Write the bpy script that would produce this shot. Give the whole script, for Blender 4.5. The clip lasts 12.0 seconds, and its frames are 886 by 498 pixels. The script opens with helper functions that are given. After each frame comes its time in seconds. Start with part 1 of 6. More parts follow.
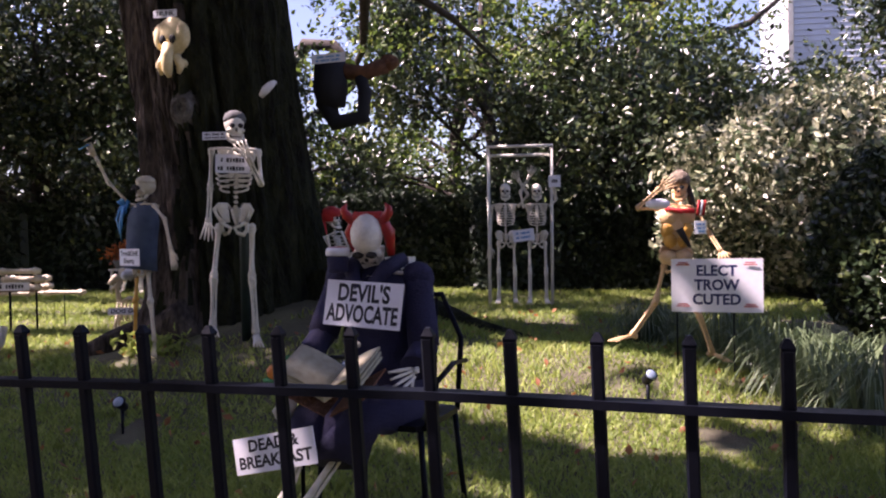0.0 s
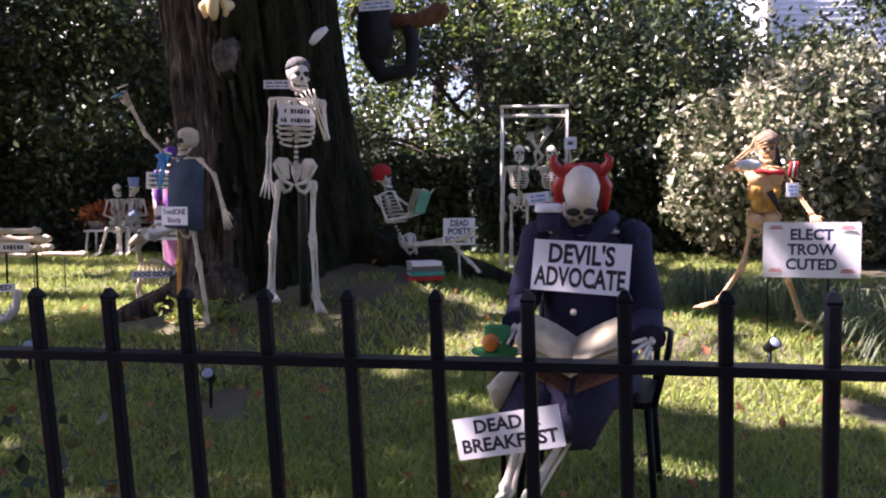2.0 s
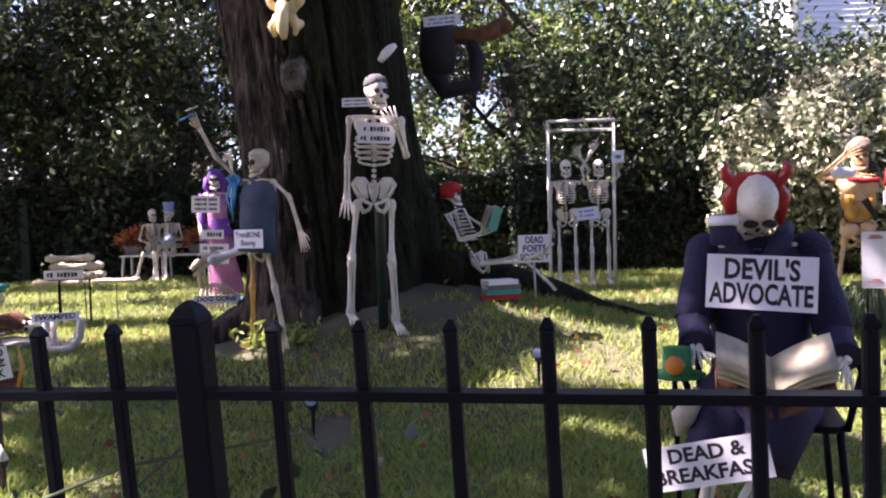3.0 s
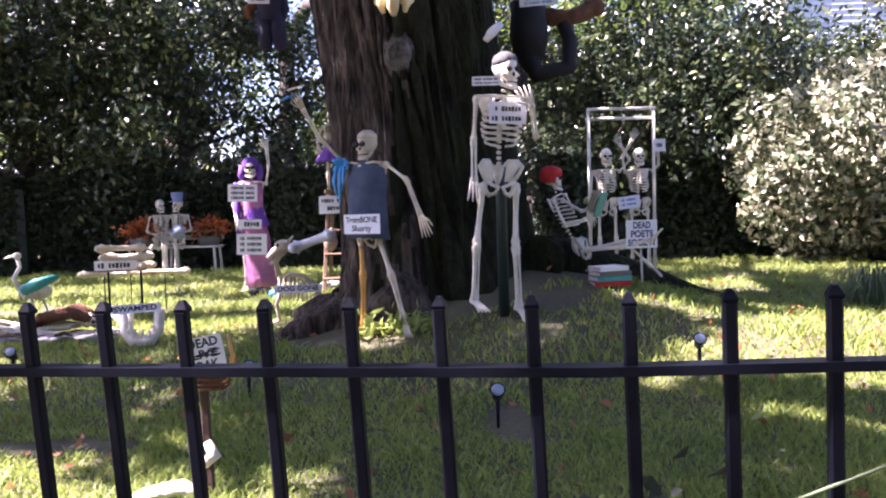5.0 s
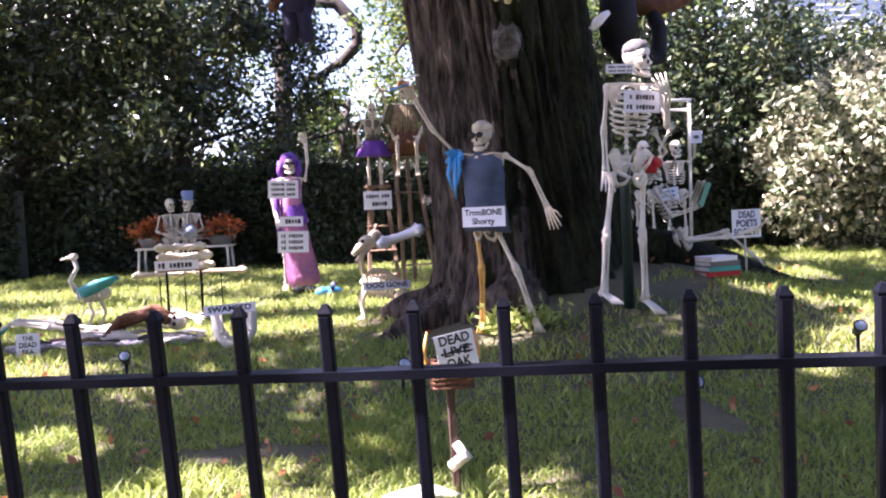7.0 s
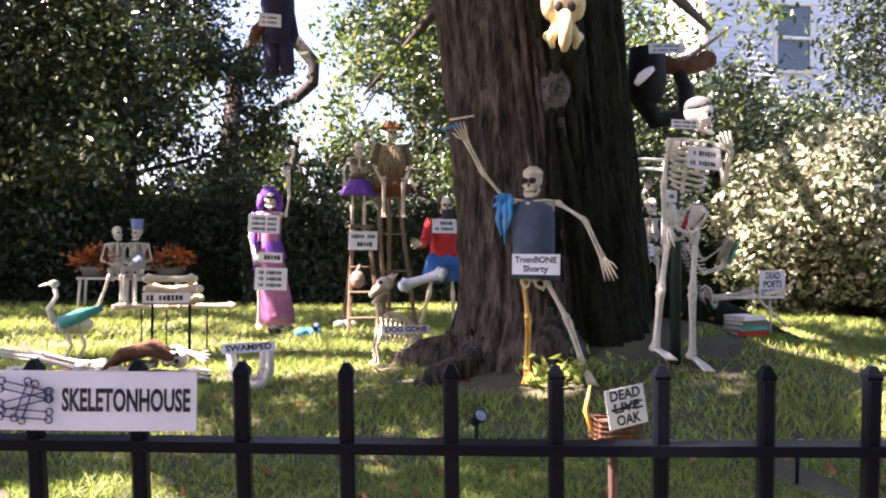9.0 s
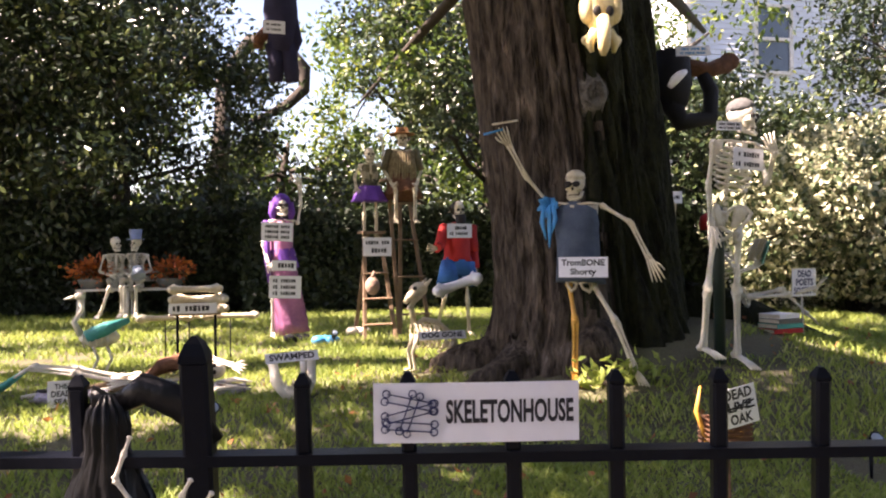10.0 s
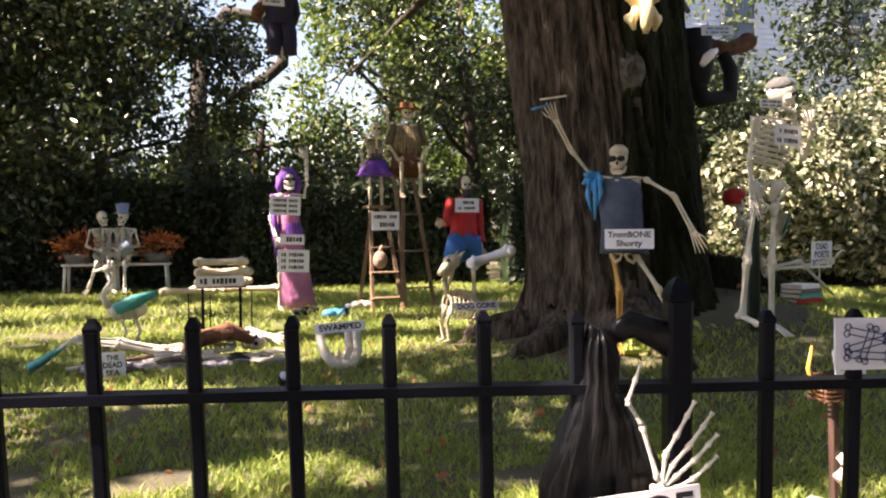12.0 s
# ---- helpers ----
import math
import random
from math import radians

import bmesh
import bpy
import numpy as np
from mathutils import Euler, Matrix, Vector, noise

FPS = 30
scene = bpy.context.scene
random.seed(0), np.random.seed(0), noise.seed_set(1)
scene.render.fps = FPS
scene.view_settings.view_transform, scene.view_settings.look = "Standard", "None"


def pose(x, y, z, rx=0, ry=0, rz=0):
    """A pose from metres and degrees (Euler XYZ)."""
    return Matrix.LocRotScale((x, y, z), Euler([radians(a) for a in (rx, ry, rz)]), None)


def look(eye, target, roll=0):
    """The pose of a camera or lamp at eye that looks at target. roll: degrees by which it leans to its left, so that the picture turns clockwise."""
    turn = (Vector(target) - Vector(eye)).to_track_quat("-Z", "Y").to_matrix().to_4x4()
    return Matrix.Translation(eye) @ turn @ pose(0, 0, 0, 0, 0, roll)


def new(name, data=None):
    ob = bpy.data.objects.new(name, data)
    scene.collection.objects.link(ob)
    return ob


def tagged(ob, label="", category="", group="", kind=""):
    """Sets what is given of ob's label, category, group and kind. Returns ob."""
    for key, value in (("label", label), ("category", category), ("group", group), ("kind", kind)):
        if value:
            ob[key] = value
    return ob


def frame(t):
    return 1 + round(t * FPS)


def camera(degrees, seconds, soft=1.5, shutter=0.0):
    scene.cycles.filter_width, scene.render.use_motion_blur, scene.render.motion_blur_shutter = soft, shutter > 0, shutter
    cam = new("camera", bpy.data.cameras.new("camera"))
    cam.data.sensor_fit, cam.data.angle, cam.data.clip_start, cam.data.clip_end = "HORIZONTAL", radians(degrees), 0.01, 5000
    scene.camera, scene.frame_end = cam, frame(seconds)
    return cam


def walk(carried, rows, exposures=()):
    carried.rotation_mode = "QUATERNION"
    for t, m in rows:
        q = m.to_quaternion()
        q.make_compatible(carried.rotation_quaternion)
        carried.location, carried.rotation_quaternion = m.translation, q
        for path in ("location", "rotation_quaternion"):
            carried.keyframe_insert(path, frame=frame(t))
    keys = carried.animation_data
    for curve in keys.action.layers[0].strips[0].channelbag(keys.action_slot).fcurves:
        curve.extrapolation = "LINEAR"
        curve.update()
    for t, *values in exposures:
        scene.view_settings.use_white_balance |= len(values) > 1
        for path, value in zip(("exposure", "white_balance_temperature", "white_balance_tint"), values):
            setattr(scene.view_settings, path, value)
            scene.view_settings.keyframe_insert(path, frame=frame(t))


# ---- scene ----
cam = camera(57.1, 12.0, soft=2.1)
PATH = [
    (0, (0.64, -0.127, 1.041), (0.402, 1.859, 1.007), -1.1),
    (0.5, (0.386, -0.126, 1.04), (0.244, 1.867, 0.957), -1.4),
    (1, (0.196, -0.059, 1.024), (-0.019, 1.926, 0.912), -0.5),
    (1.5, (-0.029, 0.06, 1.02), (-0.226, 2.047, 0.906), -1.2),
    (2, (-0.248, 0.106, 1.02), (-0.348, 2.1, 0.898), -0.5),
    (2.5, (-0.488, 0.158, 1.021), (-0.608, 2.15, 0.894), -0.7),
    (3, (-0.706, 0.222, 1.024), (-0.832, 2.217, 0.947), -1.8),
    (5, (-1.764, 0.357, 0.992), (-1.778, 2.354, 0.898), -1.9),
    (5.5, (-2.045, 0.405, 0.998), (-2.075, 2.402, 0.9), -2.0),
    (6, (-2.296, 0.44, 0.997), (-2.351, 2.436, 0.875), -1.3),
    (6.5, (-2.546, 0.462, 1.002), (-2.523, 2.459, 0.887), -1.8),
    (8.5, (-3.452, 0.685, 0.993), (-3.212, 2.67, 0.96), -1.6),
    (9, (-3.631, 0.758, 1.004), (-3.304, 2.731, 1.007), 0.5),
    (9.5, (-3.863, 0.77, 1.019), (-3.464, 2.73, 1.009), -1.7),
    (10, (-4.064, 0.833, 1.008), (-3.673, 2.795, 1.022), -0.6),
    (10.5, (-4.235, 0.875, 0.981), (-3.839, 2.834, 0.892), -0.1),
    (10.8, (-4.325, 0.826, 0.962), (-3.829, 2.750, 0.737), 0.3),
    (11, (-4.38, 0.776, 0.953), (-3.862, 2.689, 0.69), 0.5),
    (11.2, (-4.418, 0.752, 0.975), (-3.880, 2.665, 0.747), 0.55),
    (11.5, (-4.496, 0.769, 0.971), (-3.941, 2.685, 0.828), 0.5),
    (12, (-4.688, 0.863, 0.981), (-4.179, 2.797, 0.938), -0.5),
]
LIGHTNESS = [(0.0, 1.98, 6400, 47), (0.5, 2.18, 6350, 47), (1.0, 2.1, 6300, 47), (1.5, 2.26, 6280, 46), (2.0, 2.38, 6250, 46), (3.0, 2.62, 6200, 45), (5.5, 3.05, 6000, 46), (8.5, 3.12, 6350, 42), (9.5, 2.88, 7050, 36), (10.5, 2.68, 7500, 30), (12.0, 2.52, 7500, 28)]
walk(cam, [(t, look(eye, target, roll)) for t, eye, target, roll in PATH], LIGHTNESS)

# ---- light ----
SUN_DIR = Vector((-0.62, -0.05, 0.78)).normalized()
world = bpy.data.worlds.new("sky")
scene.world = world
world.use_nodes = True
wn = world.node_tree
sky = wn.nodes.new("ShaderNodeTexSky")
sky.sky_type, sky.sun_disc = "NISHITA", False
sky.sun_elevation = math.asin(SUN_DIR.z)
sky.sun_rotation = math.atan2(SUN_DIR.x, SUN_DIR.y)
wn.links.new(sky.outputs[0], wn.nodes["Background"].inputs[0])
wn.nodes["Background"].inputs[1].default_value = 0.062
sun = new("sun", bpy.data.lights.new("sun", "SUN"))
sun.data.energy, sun.data.angle, sun.data.color = 5.0, radians(0.55), (1.0, 0.94, 0.82)
sun.matrix_world = look(SUN_DIR * 60, (0, 0, 0))


# ---- materials ----
def material(name, colour, rough=0.6, metal=0.0, second=None, scale=8.0, bump=0.0, bump_scale=40.0, through_light=0.0, by_piece=0.0,
             stretch=(1, 1, 1), gloss=0.5, third=None, depth=0.02):
    """A procedural surface: two scales of noise between two colours, a fine bump, and light passing through for leaves and thin cloth."""
    m = bpy.data.materials.new(name)
    m.use_nodes = True
    n, link = m.node_tree.nodes, m.node_tree.links.new
    b = n["Principled BSDF"]
    b.inputs["Roughness"].default_value, b.inputs["Metallic"].default_value = rough, metal
    b.inputs["Specular IOR Level"].default_value = gloss
    second = second or tuple(c * 0.7 for c in colour)
    co, mp = n.new("ShaderNodeTexCoord"), n.new("ShaderNodeMapping")
    mp.inputs["Scale"].default_value = stretch
    link(co.outputs["Object"], mp.inputs[0])
    big, fine = n.new("ShaderNodeTexNoise"), n.new("ShaderNodeTexNoise")
    big.inputs["Scale"].default_value, big.inputs["Detail"].default_value = scale, 6
    fine.inputs["Scale"].default_value, fine.inputs["Detail"].default_value = bump_scale, 4
    link(mp.outputs[0], big.inputs["Vector"])
    link(mp.outputs[0], fine.inputs["Vector"])
    ramp = n.new("ShaderNodeValToRGB")
    ramp.color_ramp.elements[0].position, ramp.color_ramp.elements[1].position = 0.35, 0.65
    ramp.color_ramp.elements[0].color, ramp.color_ramp.elements[1].color = (*second, 1), (*colour, 1)
    if third:
        e = ramp.color_ramp.elements.new(0.8)
        e.color = (*third, 1)
    mixed = n.new("ShaderNodeMath")
    mixed.operation = "MULTIPLY_ADD"
    mixed.inputs[1].default_value, mixed.inputs[2].default_value = 0.35, 0.0
    link(fine.outputs[0], mixed.inputs[0])
    total = n.new("ShaderNodeMath")
    total.operation = "MULTIPLY_ADD"
    total.inputs[1].default_value = 0.65
    link(big.outputs[0], total.inputs[0])
    link(mixed.outputs[0], total.inputs[2])
    fac = total.outputs[0]
    if by_piece:
        geo = n.new("ShaderNodeNewGeometry")
        piece = n.new("ShaderNodeMath")
        piece.operation = "MULTIPLY_ADD"
        piece.inputs[1].default_value, piece.inputs[2].default_value = by_piece, -by_piece / 2
        link(geo.outputs["Random Per Island"], piece.inputs[0])
        add = n.new("ShaderNodeMath")
        link(piece.outputs[0], add.inputs[0])
        link(fac, add.inputs[1])
        fac = add.outputs[0]
    link(fac, ramp.inputs[0])
    link(ramp.outputs[0], b.inputs["Base Color"])
    if bump:
        bp = n.new("ShaderNodeBump")
        bp.inputs["Strength"].default_value, bp.inputs["Distance"].default_value = bump, depth
        link(fine.outputs[0], bp.inputs["Height"])
        link(bp.outputs[0], b.inputs["Normal"])
    if through_light:
        tr, mx = n.new("ShaderNodeBsdfTranslucent"), n.new("ShaderNodeMixShader")
        link(ramp.outputs[0], tr.inputs[0])
        mx.inputs[0].default_value = through_light
        link(b.outputs[0], mx.inputs[1])
        link(tr.outputs[0], mx.inputs[2])
        link(mx.outputs[0], n["Material Output"].inputs[0])
    return m


BONE = material("bone plastic", (0.74, 0.66, 0.50), 0.55, second=(0.52, 0.43, 0.28), scale=14, bump=0.25, bump_scale=90)
BONE_PALE = material("pale bone plastic", (0.80, 0.76, 0.66), 0.5, second=(0.60, 0.54, 0.43), scale=14, bump=0.2, bump_scale=90)
BONE_TAN = material("tan bone plastic", (0.72, 0.48, 0.24), 0.55, second=(0.62, 0.40, 0.20), scale=10, bump=0.2, bump_scale=90)
SOCKET = material("socket dark", (0.025, 0.02, 0.018), 0.8)
IRON = material("black painted iron", (0.004, 0.005, 0.009), 0.4, second=(0.006, 0.007, 0.011), scale=30, bump=0.05, bump_scale=120, gloss=0.1)
PAPER = material("white sign board", (0.82, 0.82, 0.86), 0.55, second=(0.74, 0.74, 0.79), scale=5, bump=0.05)
INK = material("black ink", (0.012, 0.012, 0.02), 0.6)
INK_BLUE = material("dark blue ink", (0.02, 0.03, 0.12), 0.6)
BARK = material("oak bark", (0.125, 0.098, 0.077), 0.95, second=(0.022, 0.017, 0.014), scale=15, bump=1.0, bump_scale=30, stretch=(1, 1, 0.26), third=(0.23, 0.20, 0.165), gloss=0.15, depth=0.06)
KNOT = material("pale lichen bark", (0.21, 0.19, 0.165), 0.95, second=(0.06, 0.052, 0.044), scale=22, bump=0.9, bump_scale=60, gloss=0.1)
# Mossy bark, its colour darkened further to carry the trunk's shaded side.
MOSS_SHADE = material("mossy bark darkened for shade", (0.034, 0.037, 0.018), 0.95, second=(0.012, 0.011, 0.009), scale=9, bump=1.0, bump_scale=34, stretch=(1, 1, 0.45), third=(0.055, 0.055, 0.024), gloss=0.1, depth=0.05)
TWIG = material("branch bark", (0.07, 0.055, 0.042), 0.9, second=(0.03, 0.024, 0.02), scale=12, bump=0.6)
LAWN = material("lawn soil", (0.115, 0.115, 0.052), 0.95, second=(0.062, 0.052, 0.034), scale=2.2, bump=0.8, bump_scale=60, third=(0.22, 0.19, 0.11))
GRASS = material("grass blade", (0.34, 0.40, 0.085), 0.6, second=(0.18, 0.26, 0.05), scale=1.3, through_light=0.45, by_piece=0.3, third=(0.58, 0.55, 0.22))
LEAF_DARK = material("dark evergreen leaf", (0.040, 0.064, 0.024), 0.30, second=(0.02, 0.036, 0.016), scale=1.2, through_light=0.12, by_piece=0.6, third=(0.115, 0.14, 0.045))
LEAF_HEDGE = material("hedge leaf", (0.03, 0.052, 0.022), 0.5, second=(0.016, 0.028, 0.014), scale=1.2, through_light=0.12, by_piece=0.4)
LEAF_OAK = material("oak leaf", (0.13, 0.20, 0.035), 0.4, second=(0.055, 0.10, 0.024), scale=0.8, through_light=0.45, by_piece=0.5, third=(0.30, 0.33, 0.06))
# Darker, less translucent copy of the oak leaf, to deepen the crown's shade.
LEAF_CROWN_SHADE = material("oak leaf darkened for shade", (0.05, 0.085, 0.022), 0.5, second=(0.03, 0.05, 0.015), scale=0.8, through_light=0.12, by_piece=0.4)
# Glossy green leaf; cream and dark tones stand for sun glints and shaded gaps.
LEAF_GLINT = material("green leaf with painted sun glints", (0.40, 0.41, 0.25), 0.36, second=(0.055, 0.085, 0.035), scale=2.5, through_light=0.2, by_piece=0.75, third=(0.70, 0.67, 0.48))
LEAF_DRY = material("dry orange leaf", (0.42, 0.17, 0.06), 0.6, second=(0.25, 0.09, 0.04), scale=9, through_light=0.3, by_piece=0.5)
LEAF_GREY = material("strap leaf", (0.14, 0.19, 0.09), 0.5, second=(0.07, 0.11, 0.05), scale=3, through_light=0.3, by_piece=0.5)
SIDING = material("painted clapboard", (0.58, 0.62, 0.68), 0.6, second=(0.50, 0.54, 0.60), scale=2, bump=0.1)
GLASS = material("window pane", (0.10, 0.13, 0.16), 0.06, second=(0.06, 0.08, 0.10), scale=1)
PAVING = material("pavement concrete", (0.13, 0.125, 0.12), 0.9, second=(0.09, 0.085, 0.08), scale=3, bump=0.4)
NAVY = material("navy coat cloth", (0.022, 0.020, 0.062), 0.85, second=(0.012, 0.010, 0.036), scale=5, bump=0.5, bump_scale=140)
DENIM = material("denim cloth", (0.105, 0.14, 0.19), 0.9, second=(0.055, 0.075, 0.115), scale=9, bump=0.6, bump_scale=160)
BLACK_CLOTH = material("black cloth", (0.012, 0.012, 0.016), 0.85, bump=0.3, bump_scale=120)
RED_CLOTH = material("red cloth", (0.55, 0.025, 0.022), 0.75, second=(0.38, 0.015, 0.015), scale=6, bump=0.3, bump_scale=120)
RED_PLASTIC = material("red glossy plastic", (0.48, 0.03, 0.02), 0.3, second=(0.36, 0.02, 0.015), scale=5)
BLUE_CLOTH = material("blue cloth", (0.02, 0.14, 0.42), 0.8, second=(0.015, 0.09, 0.28), scale=6, bump=0.3)
SKY_CLOTH = material("bright blue ribbon", (0.03, 0.30, 0.62), 0.5, second=(0.02, 0.20, 0.45), scale=6)
PURPLE = material("purple cloth", (0.15, 0.045, 0.34), 0.7, second=(0.10, 0.025, 0.24), scale=7, bump=0.3)
PINK = material("dusty pink satin", (0.42, 0.16, 0.28), 0.5, second=(0.27, 0.09, 0.21), scale=6, bump=0.4, bump_scale=30)
TEAL = material("teal fabric", (0.03, 0.34, 0.30), 0.6, second=(0.02, 0.22, 0.22), scale=7, bump=0.2)
GREEN = material("green felt", (0.02, 0.22, 0.06), 0.8, second=(0.015, 0.14, 0.04), scale=7)
BOOK_GREEN = material("pale green book cover", (0.10, 0.36, 0.26), 0.55, second=(0.08, 0.28, 0.2), scale=6)
ORANGE = material("orange plastic", (0.75, 0.24, 0.03), 0.5, second=(0.6, 0.18, 0.02), scale=6)
AMBER = material("amber plastic bone", (0.72, 0.38, 0.06), 0.5, second=(0.55, 0.27, 0.05), scale=8, bump=0.2)
BROWN = material("brown fur cloth", (0.20, 0.09, 0.045), 0.95, second=(0.10, 0.04, 0.02), scale=18, bump=1.0, bump_scale=70)
OLIVE = material("olive brown cloth", (0.17, 0.15, 0.085), 0.9, second=(0.10, 0.085, 0.05), scale=10, bump=0.5)
STRAW = material("rust straw", (0.34, 0.15, 0.05), 0.9, second=(0.22, 0.09, 0.03), scale=18, bump=0.5)
WOOD = material("weathered brown wood", (0.26, 0.17, 0.10), 0.8, second=(0.14, 0.09, 0.055), scale=9, bump=0.5, stretch=(1, 1, 0.2))
DARK_WOOD = material("dark rusty wood", (0.075, 0.036, 0.024), 0.8, second=(0.035, 0.018, 0.013), scale=14, bump=0.4, stretch=(1, 1, 0.2))
WHITE_PAINT = material("white painted wood", (0.68, 0.66, 0.60), 0.6, second=(0.5, 0.48, 0.43), scale=9, bump=0.2)
PVC = material("white pipe", (0.72, 0.70, 0.62), 0.4, second=(0.62, 0.60, 0.53), scale=6)
BAG = material("black bin bag plastic", (0.003, 0.003, 0.004), 0.3, second=(0.009, 0.009, 0.010), scale=10, bump=0.45, bump_scale=22, gloss=0.25, stretch=(1, 1, 0.35))
RUST = material("rust orange blossom", (0.52, 0.15, 0.03), 0.7, second=(0.30, 0.07, 0.02), scale=9, by_piece=0.6)
LENS = material("lamp lens", (0.30, 0.36, 0.44), 0.12, second=(0.2, 0.26, 0.34), scale=20)
TERRACOTTA = material("grey flower pot", (0.16, 0.16, 0.15), 0.8, scale=8)
CLOTH_WHITE = material("pale cloth", (0.66, 0.62, 0.55), 0.9, second=(0.5, 0.45, 0.38), scale=9, bump=0.5)
POST_GREEN = material("dark green pole", (0.012, 0.03, 0.024), 0.5)


# ---- building helpers ----
def part(name, bm, mat, parent=None, label="", smooth=False):
    """Links a bmesh as one mesh object, under a thing or a part. mat: one material or a list by slot."""
    me = bpy.data.meshes.new(name)
    bm.to_mesh(me)
    bm.free()
    for m in mat if isinstance(mat, (list, tuple)) else (mat,):
        me.materials.append(m)
    if smooth:
        me.shade_smooth()
    ob = new(name, me)
    if parent:
        ob.parent = parent
    if label:
        ob["label"] = label
    return ob


def thing(name, place, label, category, group="", kind="", yaw=0):
    ob = new(name)
    ob.empty_display_size = 0.1
    ob.matrix_basis = pose(*place, 0, 0, yaw)
    return tagged(ob, label, category, group, kind)


def frame_of(axis, hint=(0, 1, 0)):
    z = Vector(axis).normalized()
    x = Vector(hint).cross(z)
    if x.length < 1e-3:
        x = Vector((1, 0, 0)).cross(z)
    x.normalize()
    return x, z.cross(x), z


def loft(bm, rings, mat=0, closed=True):
    """Joins rings of points into a skin with end caps."""
    made = [[bm.verts.new(p) for p in ring] for ring in rings]
    n = len(made[0])
    for a, b in zip(made, made[1:]):
        for i in range(n):
            f = bm.faces.new((a[i], a[(i + 1) % n], b[(i + 1) % n], b[i]))
            f.material_index, f.smooth = mat, True
    if closed:
        for ring in (made[0][::-1], made[-1]):
            if n > 2:
                f = bm.faces.new(ring)
                f.material_index = mat


def ring(c, x, y, rx, ry, n=8, wave=0.0, waves=5, turn=0.0):
    out = []
    for i in range(n):
        a = 2 * math.pi * i / n + turn
        k = 1 + wave * math.sin(a * waves)
        out.append(Vector(c) + x * (rx * k * math.cos(a)) + y * (ry * k * math.sin(a)))
    return out


def tube(bm, points, radii, n=8, mat=0, flat=1.0, hint=(0, 1, 0)):
    """A skin along a line of points, with a radius at each."""
    pts = [Vector(p) for p in points]
    rings = []
    for i, p in enumerate(pts):
        axis = pts[min(i + 1, len(pts) - 1)] - pts[max(i - 1, 0)]
        x, y, _ = frame_of(axis, hint)
        r = radii[i] if isinstance(radii, (list, tuple)) else radii
        rings.append(ring(p, x, y, r, r * flat, n))
    loft(bm, rings, mat)


def ball(bm, c, rx, ry=None, rz=None, mat=0, axes=None, u=10, v=7):
    ry, rz = ry or rx, rz or rx
    x, y, z = axes or (Vector((1, 0, 0)), Vector((0, 1, 0)), Vector((0, 0, 1)))
    rings = []
    for j in range(v + 1):
        a = -math.pi / 2 + math.pi * (j + 0.15) / (v + 0.3)
        rings.append(ring(Vector(c) + z * (rz * math.sin(a)), x, y, rx * math.cos(a), ry * math.cos(a), u))
    loft(bm, rings, mat)


def box(bm, c, size, mat=0, axes=None, bevel=0.0):
    x, y, z = axes or (Vector((1, 0, 0)), Vector((0, 1, 0)), Vector((0, 0, 1)))
    sx, sy, sz = (s / 2 for s in size)
    c = Vector(c)
    b = min(bevel, sx * 0.9, sy * 0.9) if bevel else 0
    if b:
        outline = [(sx, sy - b), (sx - b, sy), (-sx + b, sy), (-sx, sy - b), (-sx, -sy + b), (-sx + b, -sy), (sx - b, -sy), (sx, -sy + b)]
    else:
        outline = [(sx, sy), (-sx, sy), (-sx, -sy), (sx, -sy)]
    low = [bm.verts.new(c + x * a + y * d - z * sz) for a, d in outline]
    top = [bm.verts.new(c + x * a + y * d + z * sz) for a, d in outline]
    n = len(outline)
    faces = [bm.faces.new(low[::-1]), bm.faces.new(top)]
    faces += [bm.faces.new((low[i], low[(i + 1) % n], top[(i + 1) % n], top[i])) for i in range(n)]
    for f in faces:
        f.material_index = mat


def beam(bm, p, q, w, d=None, mat=0, hint=(0, 1, 0)):
    p, q = Vector(p), Vector(q)
    axes = frame_of(q - p, hint)
    box(bm, (p + q) / 2, (w, d or w, (q - p).length), mat, axes, bevel=0.12 * w)


def ground_z(x, y):
    rise = min(max((y - 3.3) / 2.7, 0), 1)
    z = 0.1 * rise * rise * (3 - 2 * rise)
    z += 0.45 * math.exp(-((x + 1.25) ** 2 + (y - 6.35) ** 2) / 1.45)
    z += 0.13 * math.exp(-((x - 0.6) ** 2 + (y - 5.2) ** 2) / 1.5)
    z += 0.16 * math.exp(-((x - 0.7) ** 2 / 1.2 + (y - 7.7) ** 2 / 0.5))
    z += 0.07 * math.exp(-(x ** 2 + (y - 2.4) ** 2) / 0.8)
    return z + 0.012 * noise.noise((x * 1.7, y * 1.7, 0)) + 0.006 * noise.noise((x * 6, y * 6, 3))


# ---- bones ----
def bone(bm, p, q, r, mat=0):
    """A long bone: a thin shaft that swells into knuckles at both ends."""
    p, q = Vector(p), Vector(q)
    d = q - p
    tube(bm, [p - d * 0.02, p + d * 0.05, p + d * 0.16, p + d * 0.5, p + d * 0.84, p + d * 0.95, q + d * 0.02],
         [r * 0.95, r * 1.8, r * 1.15, r * 0.92, r * 1.12, r * 1.8, r * 0.95], 8, mat)


